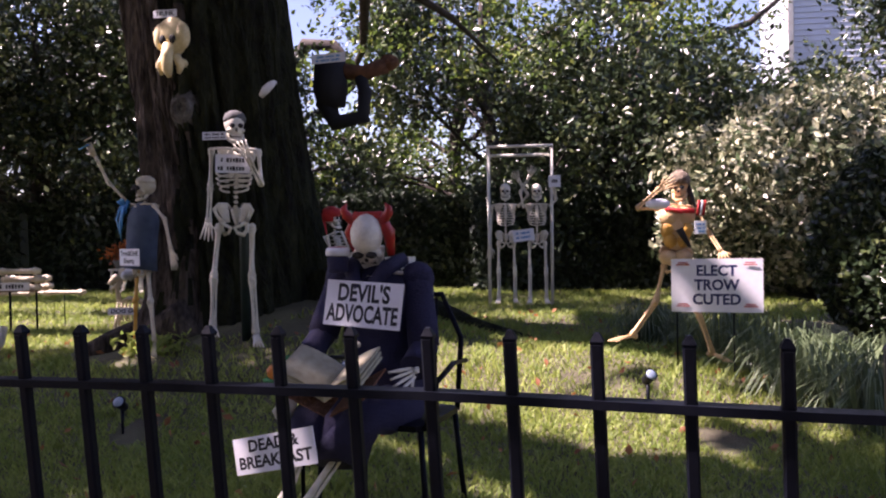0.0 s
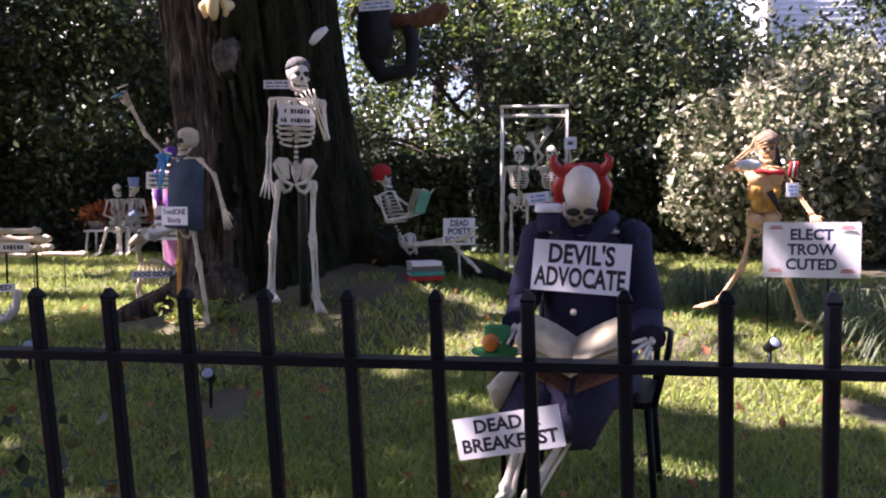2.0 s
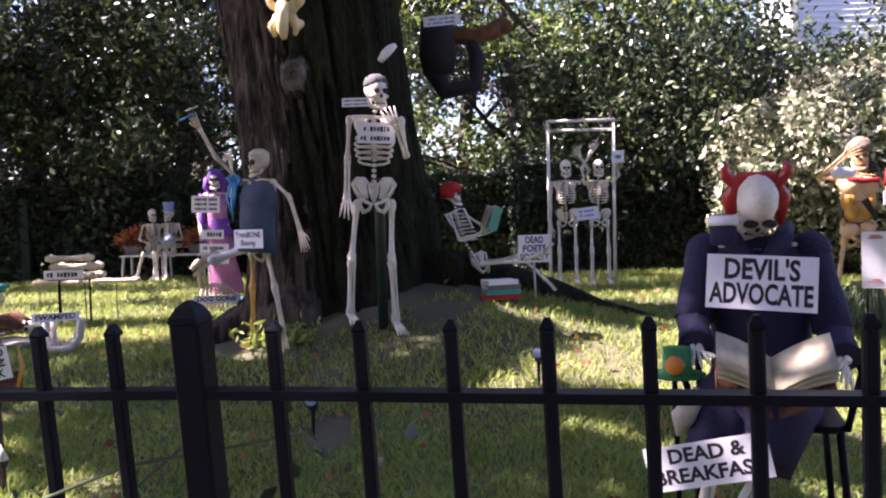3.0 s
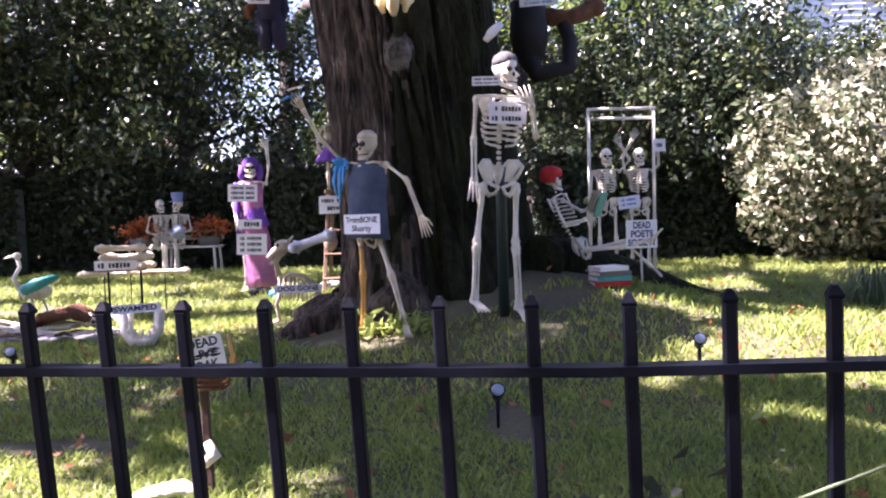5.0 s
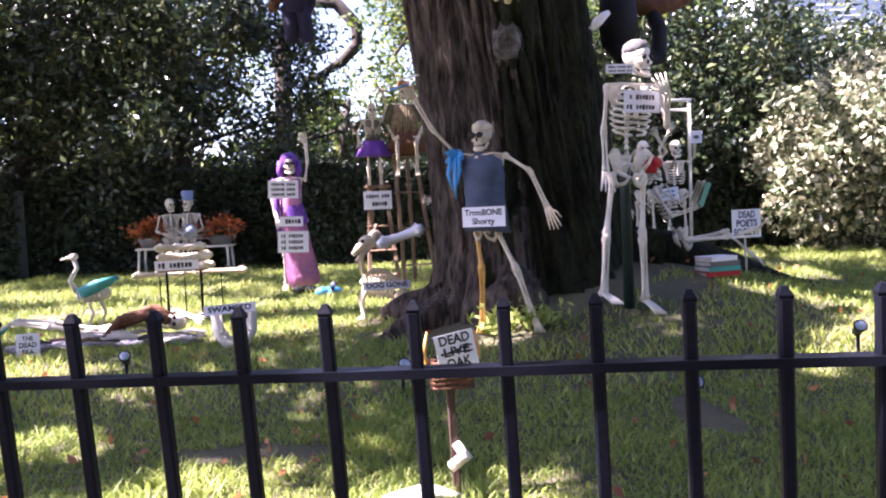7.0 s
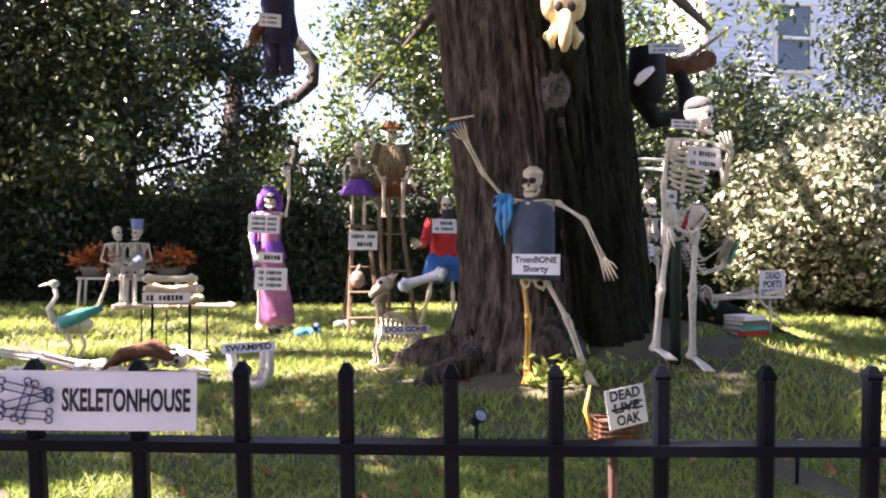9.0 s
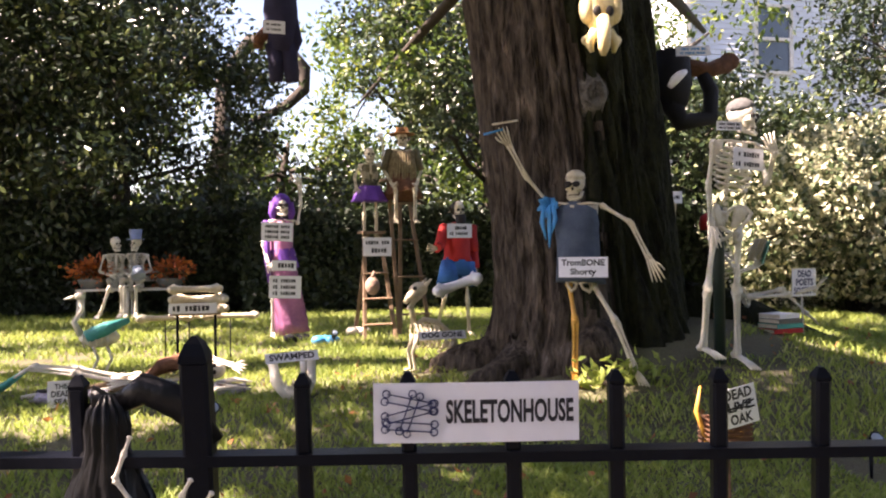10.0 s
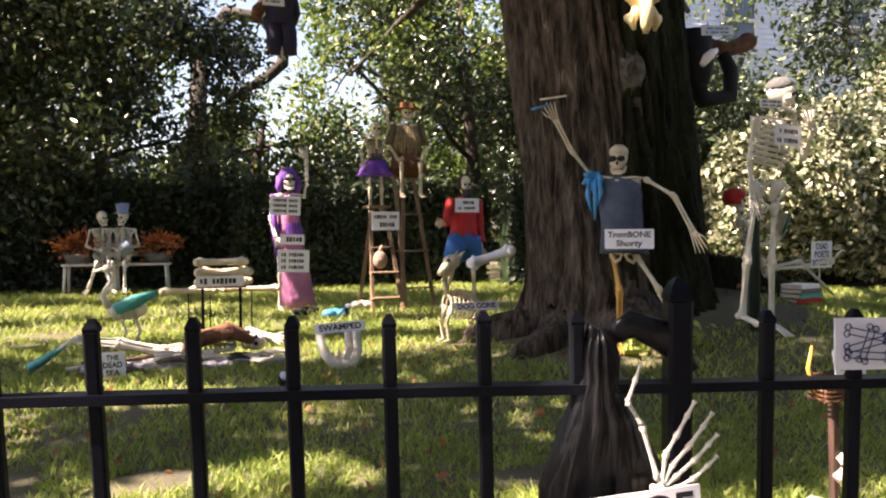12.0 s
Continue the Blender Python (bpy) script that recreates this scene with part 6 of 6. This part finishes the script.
def mermaid():
    """A skeleton lying on its side with brown hair and a teal tail, on a bed of driftwood and netting."""
    bm = bmesh.new()
    J = dict(head=(0.42, 0, 0.13), face=(0.2, -1, 0.3), up=(1, 0, 0), neck=(0.3, 0, 0.1), pelvis=(-0.12, 0, 0.09), sl=(0.26, -0.1, 0.1), sr=(0.26, 0.1, 0.14), el=(0.12, -0.2, 0.1), wl=(-0.1, -0.2, 0.1), hl=(-0.24, -0.2, 0.08), er=(0.4, 0.16, 0.2), wr=(0.56, 0.05, 0.15), hr=(0.64, 0.0, 0.12),
             pl=(-0.15, -0.06, 0.08), pr=(-0.15, 0.06, 0.1), kl=(-0.45, -0.06, 0.16), kr=(-0.45, 0.06, 0.17), al=(-0.72, -0.03, 0.2), ar=(-0.72, 0.03, 0.2), tl=(-0.84, -0.02, 0.12), tr=(-0.84, 0.02, 0.12), front=(0, -1, 0.3))
    skeleton(bm, J, 0.9)
    for i in range(9):
        q = (i - 4) * 0.028
        tube(bm, [(0.40 + 0.02 * math.sin(i * 2), q, 0.15), (0.26, q * 1.2, 0.21 + 0.02 * math.sin(i * 3)), (0.08, q * 1.5, 0.17 + 0.02 * math.cos(i * 2)), (-0.04 - 0.03 * math.sin(i), q * 1.8, 0.07)], [0.025, 0.04, 0.034, 0.01], 8, 2)
    tube(bm, [(-0.74, 0, 0.19), (-0.86, 0, 0.1), (-0.98, 0, 0.03)], [0.03, 0.07, 0.1], 10, 3, flat=0.35, hint=(0, 0, 1))
    ob = part("mermaid_skeleton", bm, [BONE_PALE, SOCKET, BROWN, TEAL])
    ob.matrix_basis = pose(*on_lawn(-4.95, 6.62, 0.0), 0, 0, 3)
    tagged(ob, "skeleton mermaid with brown hair and teal tail lying on the lawn", "skeleton figure", "skeleton figures")
    rng = np.random.default_rng(9)
    for i in range(22):
        x, y = -5.5 + 1.2 * rng.random(), 6.3 + 0.3 * rng.random()
        l = 0.15 + 0.3 * rng.random()
        bm = bmesh.new()
        tube(bm, [(-l / 2, 0, 0), (0, 0.02, 0.015), (l / 2, 0, 0)], [0.012, 0.018, 0.006], 6)
        ob = part("driftwood_stick", bm, (CLOTH_WHITE, WOOD, BLACK_CLOTH, BONE_PALE)[i % 4])
        ob.matrix_basis = pose(*on_lawn(x, y, 0.02 + 0.02 * (i % 3)), 0, 0, 40 * rng.random() - 20)
        tagged(ob, "weathered stick on the mermaid's beach", "stick", "driftwood sticks")
    bm = bmesh.new()
    rows = []
    for i in range(14):
        x = -0.65 + 1.3 * i / 13
        rows.append([Vector((x, y + 0.02 * math.sin(i * 2.1), 0.035 + 0.02 * math.sin(i * 1.7 + y * 20))) for y in (-0.16, -0.08, 0.0, 0.08, 0.16)] + [Vector((x, 0.0, -0.03))])
    loft(bm, rows)
    ob = part("ground_cloth", bm, material("crumpled grey cloth", (0.42, 0.40, 0.46), 0.8, second=(0.10, 0.09, 0.11), scale=12, bump=0.6))
    ob.matrix_basis = pose(*on_lawn(-4.95, 6.42, 0.0), 0, 0, 2)
    tagged(ob, "crumpled black and grey cloth spread on the grass", "cloth")


mermaid()
sign((-5.38, 6.14, ground_z(-5.38, 6.14) + 0.09), 0.15, 0.16, (("THE", 0.03, 0.045, 0.07), ("DEAD", 0.034, 0.0, 0.11), ("SEA", 0.034, -0.048, 0.08)), "small white sign lettered THE DEAD SEA on the grass", yaw=10, tilt=-8)


def jaws():
    bm = bmesh.new()
    for k in (0, 1):
        pts = [(-0.13, 0, 0.24), (-0.12, -0.05, 0.1), (-0.06, -0.1, 0.02), (0.06, -0.1, 0.02), (0.12, -0.05, 0.1), (0.13, 0, 0.24)]
        if k:
            pts = [(x * 0.8, y + 0.08, z * 0.85 + 0.02) for x, y, z in pts]
        tube(bm, pts, [0.028, 0.03, 0.036, 0.036, 0.03, 0.028], 9)
        for i in range(1, 5):
            p, q = Vector(pts[i]), Vector(pts[i + 1 if i < 4 else i])
            for w in (0.0, 0.5):
                c = p.lerp(q, w)
                loft(bm, [ring(c + Vector((0, 0, 0.02)), Vector((1, 0, 0)), Vector((0, 1, 0)), 0.013, 0.013, 6), ring(c + Vector((0, -0.012, 0.075)), Vector((1, 0, 0)), Vector((0, 1, 0)), 0.002, 0.002, 6)])
    ob = part("jaw_ornament", bm, BONE_PALE)
    ob.matrix_basis = pose(*on_lawn(-4.0, 6.22, 0.0), 0, 0, 14)
    tagged(ob, "pale upright animal jaws with teeth on the grass", "jaw ornament")


jaws()
sign((-4.0, 6.10, ground_z(-4, 6.1) + 0.27), 0.34, 0.065, (("SWAMPED", 0.04, 0.0, 0.29),), "narrow white sign lettered SWAMPED on the jaws", yaw=12, tilt=-22, roll=2)


def dog():
    bm = bmesh.new()
    spine = [(-0.14, 0, 0.33), (-0.06, 0, 0.38), (0.04, 0, 0.36), (0.14, 0, 0.27), (0.2, 0, 0.16)]
    tube(bm, spine, [0.018, 0.02, 0.02, 0.02, 0.018], 7)
    for i in range(7):
        c = Vector((-0.14 + 0.035 * i, 0, 0.27 - 0.004 * i))
        pts = [c + Vector((0, 0.085 * math.cos(a), 0.09 * math.sin(a))) for a in np.linspace(1.57, 1.57 + 6.28, 11)]
        tube(bm, pts, 0.007, 5)
    for y in (-0.05, 0.05):
        tube(bm, [(-0.13, y, 0.27), (-0.17, y, 0.14), (-0.15, y, 0.02), (-0.2, y, 0.005)], [0.02, 0.014, 0.013, 0.012], 7)
        tube(bm, [(0.16, y, 0.2), (0.08, y * 1.3, 0.13), (0.18, y * 1.3, 0.05), (0.1, y * 1.3, 0.005)], [0.028, 0.017, 0.013, 0.012], 7)
    tube(bm, [(-0.14, 0, 0.35), (-0.16, 0, 0.47), (-0.12, 0, 0.56)], [0.024, 0.02, 0.025], 7)
    ball(bm, (-0.1, 0, 0.6), 0.07, 0.055, 0.055, 0, u=10, v=7)
    tube(bm, [(-0.1, 0, 0.59), (-0.17, -0.02, 0.56), (-0.22, -0.03, 0.51)], [0.05, 0.034, 0.02], 9)
    tube(bm, [(-0.09, 0, 0.56), (-0.16, -0.02, 0.5), (-0.2, -0.03, 0.46)], [0.026, 0.018, 0.012], 7)
    for y in (-0.035, 0.035):
        ball(bm, (-0.14, y, 0.61), 0.018, 0.014, 0.016, 1, u=7, v=4)
        tube(bm, [(-0.06, y, 0.63), (-0.02, y * 1.6, 0.68)], [0.02, 0.006], 6)
    tube(bm, [(0.2, 0, 0.17), (0.27, 0, 0.1), (0.36, 0, 0.12)], [0.014, 0.01, 0.004], 6)
    ob = part("dog_skeleton", bm, [BONE, SOCKET])
    ob.matrix_basis = pose(*on_lawn(-2.97, 6.78, 0.0), 0, 0, 10)
    tagged(ob, "sitting dog skeleton of cream plastic beside the oak", "dog ornament")


dog()
long_bone((-2.81, 6.6, 0.79), -4, 0.30, 0.034, "large white bone held up before the dog skeleton", tilt=-18, mat=PAPER)
sign((-2.93, 6.58, ground_z(-2.93, 6.6) + 0.27), 0.36, 0.062, (("DOG GONE", 0.038, 0, 0.31),), "narrow white sign lettered DOG GONE on the dog skeleton", yaw=8, tilt=-22)
for x, y, c in ((-3.2, 10.2, CLOTH_WHITE), (-3.62, 9.3, SKY_CLOTH), (-3.9, 9.55, BLACK_CLOTH)):
    bm = bmesh.new()
    for i in range(3):
        ball(bm, (0.07 * i - 0.07, 0.03 * (i % 2), 0.04), 0.08, 0.06, 0.05, u=9, v=5)
    ob = part("crumpled_cloth", bm, c)
    ob.matrix_basis = pose(*on_lawn(x, y))
    tagged(ob, "small crumpled heap of cloth on the grass", "cloth", "cloth heaps")


# ---- stake with the oak sign, lamps and plants near the fence ----
gz = ground_z(-2.65, 3.25)
t = thing("stake_box", (-2.65, 3.25, gz), "weathered dark stake with a small wicker box on it", "post")
bm = bmesh.new()
beam(bm, (0, 0, -0.03), (-0.01, 0, 0.44), 0.028, 0.028)
part("stake", bm, DARK_WOOD, t)
for i in range(6):
    bm = bmesh.new()
    tube(bm, [(-0.07, -0.03, 0.395 + 0.016 * i), (0.07, -0.03, 0.395 + 0.016 * i), (0.075, 0.04, 0.395 + 0.016 * i), (-0.075, 0.04, 0.395 + 0.016 * i), (-0.07, -0.03, 0.395 + 0.016 * i)], 0.008, 5)
    part("wicker_band", bm, BROWN, t)
for k in (-1, 1):
    bm = bmesh.new()
    tube(bm, [(k * 0.06, 0.02, 0.4), (k * 0.095, 0.02, 0.5), (k * 0.08, 0.02, 0.58)], [0.008, 0.009, 0.004], 6)
    part("prong", bm, AMBER, t)
bm = bmesh.new()
tube(bm, [(-0.02, -0.03, 0.12), (0.03, -0.04, 0.16), (0.0, -0.02, 0.2)], [0.02, 0.026, 0.015], 7)
part("bow", bm, CLOTH_WHITE, t)
o = sign((-2.635, 3.2, 0.515), 0.135, 0.125, (("DEAD", 0.032, 0.04, 0.105), ("LIVE", 0.03, 0.0, 0.09), ("OAK", 0.032, -0.04, 0.085)), "white sign reading DEAD OAK with LIVE struck through", yaw=6, roll=10)
for z, r in ((0.004, 8), (-0.004, -5)):
    bm = bmesh.new()
    box(bm, (0, -0.0065, z), (0.11, 0.001, 0.006), 0, (Vector((math.cos(radians(r)), 0, math.sin(radians(r)))), Vector((0, 1, 0)), Vector((-math.sin(radians(r)), 0, math.cos(radians(r))))))
    part("strike_line", bm, INK, o)
bm = bmesh.new()
loft(bm, [ring((x, 0.01 * math.sin(x * 40), 0.02 + 0.02 * math.cos(x * 17)), Vector((0, 1, 0)), Vector((0, 0, 1)), w, 0.028, 10, 0.25, 3) for x, w in ((-0.16, 0.01), (-0.12, 0.06), (-0.05, 0.05), (0.03, 0.055), (0.09, 0.03), (0.13, 0.008))])
ob = tagged(part("pale_cloth", bm, CLOTH_WHITE), "pale crumpled cloth lying at the stake's foot", "cloth")
ob.matrix_basis = pose(*on_lawn(-2.77, 3.18), 0, 0, 8)


def spot(x, y, h, yaw, tilt=35):
    t = thing("garden_spotlight", on_lawn(x, y), "small black garden spotlight on a ground spike", "spotlight", "garden spotlights", yaw=yaw)
    bm = bmesh.new()
    tube(bm, [(0, 0, -0.03), (0, 0, h)], [0.006, 0.011], 8)
    part("spike", bm, IRON, t)
    a = radians(tilt)
    d = Vector((0, -math.cos(a), math.sin(a)))
    c = Vector((0, 0, h + 0.02))
    x_, y_, z_ = frame_of(d, (1, 0, 0))
    bm = bmesh.new()
    loft(bm, [ring(c + d * q, x_, y_, r, r, 14) for q, r in ((-0.04, 0.012), (-0.025, 0.024), (0.02, 0.027), (0.045, 0.034), (0.05, 0.034))])
    hood = part("lamp_head", bm, IRON, t)
    bm = bmesh.new()
    ball(bm, c + d * 0.05, 0.029, 0.029, 0.007, 0, (x_, y_, d), 14, 4)
    part("lens", bm, LENS, hood)


for x, y, h, yaw in ((-0.49, 4.53, 0.13, -10), (-1.57, 3.93, 0.13, 0), (-4.42, 5.23, 0.1, 10), (1.19, 4.25, 0.16, 20), (-3.55, 9.0, 0.1, 10), (-2.83, 4.57, 0.12, 20)):
    spot(x, y, h, yaw)

rng = np.random.default_rng(21)
t = thing("dead_shrub", on_lawn(-4.53, 2.83), "small dead shrub with dry orange leaves", "shrub")
bm = bmesh.new()
for i in range(9):
    a = i * 0.7
    tube(bm, [(0, 0, -0.01), (0.04 * math.cos(a), 0.04 * math.sin(a), 0.12), (0.1 * math.cos(a), 0.1 * math.sin(a), 0.22)], [0.006, 0.004, 0.002], 5)
part("twig", bm, TWIG, t)
leaf_cloud("dry_leaf", rng.normal(size=(190, 3)) * (0.055, 0.05, 0.06) + (0, 0, 0.16), 0.038, LEAF_DRY, t, 0.6, seed=22)
fallen = np.column_stack([-6 + 8 * rng.random(500), 1.9 + 6 * rng.random(500), np.zeros(500)])
fallen[:, 2] = [ground_z(x, y) + 0.035 for x, y, _ in fallen]
tagged(leaf_cloud("fallen_leaves", fallen, 0.05, LEAF_DRY, None, 0.6, seed=23), "dry brown leaves scattered on the grass", "leaves", kind="stuff")
tufts = []
for x, y in ((-2.12, 5.33), (-2.28, 5.38), (-1.98, 5.3)):
    tufts.append(rng.normal(size=(60, 3)) * (0.07, 0.06, 0.04) + (x, y, ground_z(x, y) + 0.08))
tagged(leaf_cloud("weed_tuft", np.concatenate(tufts), 0.075, GRASS, None, 0.35, seed=24), "bright yellow-green weeds at the skeleton's feet", "plant")
t = thing("fence_vine", tuple(on_fence(3.0, 0)), "thin leafy vine climbing through the iron fence", "vine")
bm = bmesh.new()
tube(bm, [(0, 0.03, 0.0), (0.02, 0.02, 0.4), (-0.05, -0.03, 0.66), (0.05, -0.03, 0.74)], [0.005, 0.004, 0.003, 0.002], 6)
tube(bm, [(-0.26, -0.03, 0.62), (-0.05, -0.04, 0.70), (0.2, -0.03, 0.74)], [0.002, 0.003, 0.002], 6)
part("vine_stem", bm, LEAF_GREY, t)
leaf_cloud("foliage", np.concatenate([rng.normal(size=(40, 3)) * (0.07, 0.03, 0.09) + c for c in ((0.12, 0.05, 0.55), (-0.3, 0.04, 0.58), (0.25, 0.05, 0.6))]), 0.03, LEAF_HEDGE, t, 0.65, seed=25)

# ---- on the fence ----
FYAW = math.degrees(math.atan2(FU.y, FU.x))
h = sign(tuple(on_fence(0.303, 0.838, 0.02)), 0.222, 0.064, (("SKELETONHOUSE", 0.024, 0.0, 0.138, 0.036),), "white sign lettered SKELETONHOUSE with crossed bones on the fence", yaw=FYAW, name="fence_sign")
for i in range(4):
    bm = bmesh.new()
    a = radians((-12, 14, -4, 70)[i])
    l = 0.05 if i < 3 else 0.04
    z = (0.012, 0.0, -0.014, 0.0)[i]
    d = Vector((math.cos(a), 0, math.sin(a))) * l / 2
    c = Vector((-0.072, -0.0062, z))
    pr = Vector((-d.z, 0, d.x)).normalized() * 0.0042
    for s in (-1, 1):
        tube(bm, [c - d + pr * s, c + d + pr * s], 0.0008, 5)
        for k in (-1, 1):
            q = c + d * k * 1.05 + pr * s
            tube(bm, [q + Vector((0.004 * math.cos(w), 0, 0.004 * math.sin(w))) for w in np.linspace(0, 6.28, 9)], 0.0008, 5)
    part("bone_drawing", bm, INK_BLUE, h)


def bin_bag():
    t = thing("bin_bag", tuple(on_fence(-0.1, 0.3, 0.035)), "knotted black bin bag with a bony hand hung on the fence", "bag", yaw=FYAW)
    bm = bmesh.new()
    rows = ((0.56, 0.008, 0.008), (0.545, 0.02, 0.018), (0.525, 0.024, 0.02), (0.50, 0.022, 0.02), (0.45, 0.042, 0.03), (0.37, 0.073, 0.034), (0.28, 0.093, 0.037), (0.15, 0.1, 0.038), (0.03, 0.096, 0.037), (-0.04, 0.07, 0.03), (-0.06, 0.02, 0.012))
    loft(bm, [ring((0.012 * math.sin(z * 9), -0.004, z), Vector((1, 0, 0)), Vector((0, 1, 0)), rx, ry, 64, 0.16 if z > 0.3 else 0.09, 13, z * 2) for z, rx, ry in rows[::-1]])
    part("bag_body", bm, BAG, t)
    bm = bmesh.new()
    tube(bm, [(-0.005, 0, 0.545), (0.03, -0.005, 0.565), (0.07, -0.006, 0.55), (0.108, -0.004, 0.508)], [0.01, 0.018, 0.019, 0.009], 12, flat=0.7)
    for v in bm.verts:
        v.co += noise.noise_vector(v.co * 60) * 0.004
    tube(bm, [(0.0, 0, 0.54), (-0.02, -0.004, 0.555), (-0.028, 0, 0.53)], [0.012, 0.016, 0.006], 8)
    part("knot", bm, BAG, t)
    bm = bmesh.new()
    w = Vector((0.052, -0.045, 0.372))
    for root, mid, tip in (((0.03, -0.042, 0.45), (0.012, -0.045, 0.478), (0.028, -0.045, 0.522)), ((0.058, -0.046, 0.415), (0.07, -0.05, 0.438), (0.092, -0.05, 0.478)), ((0.066, -0.046, 0.402), (0.085, -0.05, 0.425), (0.114, -0.05, 0.464)),
                           ((0.07, -0.046, 0.388), (0.092, -0.05, 0.408), (0.12, -0.05, 0.438)), ((0.07, -0.046, 0.374), (0.09, -0.05, 0.385), (0.12, -0.05, 0.412))):
        r, m, e = Vector(root), Vector(mid), Vector(tip)
        bone(bm, w.lerp(r, 0.15), r, 0.0027)
        bone(bm, r, m, 0.0025)
        bone(bm, m, m.lerp(e, 0.6), 0.0023)
        bone(bm, m.lerp(e, 0.6), e, 0.002)
    for i in range(6):
        ball(bm, w + Vector((0.007 * (i % 3) - 0.008, 0.002, 0.008 * (i // 3) - 0.006)), 0.0055, 0.005, 0.0055, u=6, v=4)
    part("skeleton_palm", bm, BONE_PALE, t, "pale plastic bony fingers")
    s = sign((0, 0, 0), 0.185, 0.088, (("BAG OF", 0.030, 0.021, 0.165), ("BONES", 0.030, -0.022, 0.14)), "white sign lettered BAG OF BONES on the black bag", yaw=0)
    s.matrix_basis = pose(*on_fence(-0.095, 0.635, 0.085), 0, 0, FYAW - 2) @ pose(0, 0, 0, 0, -6, 0)


bin_bag()
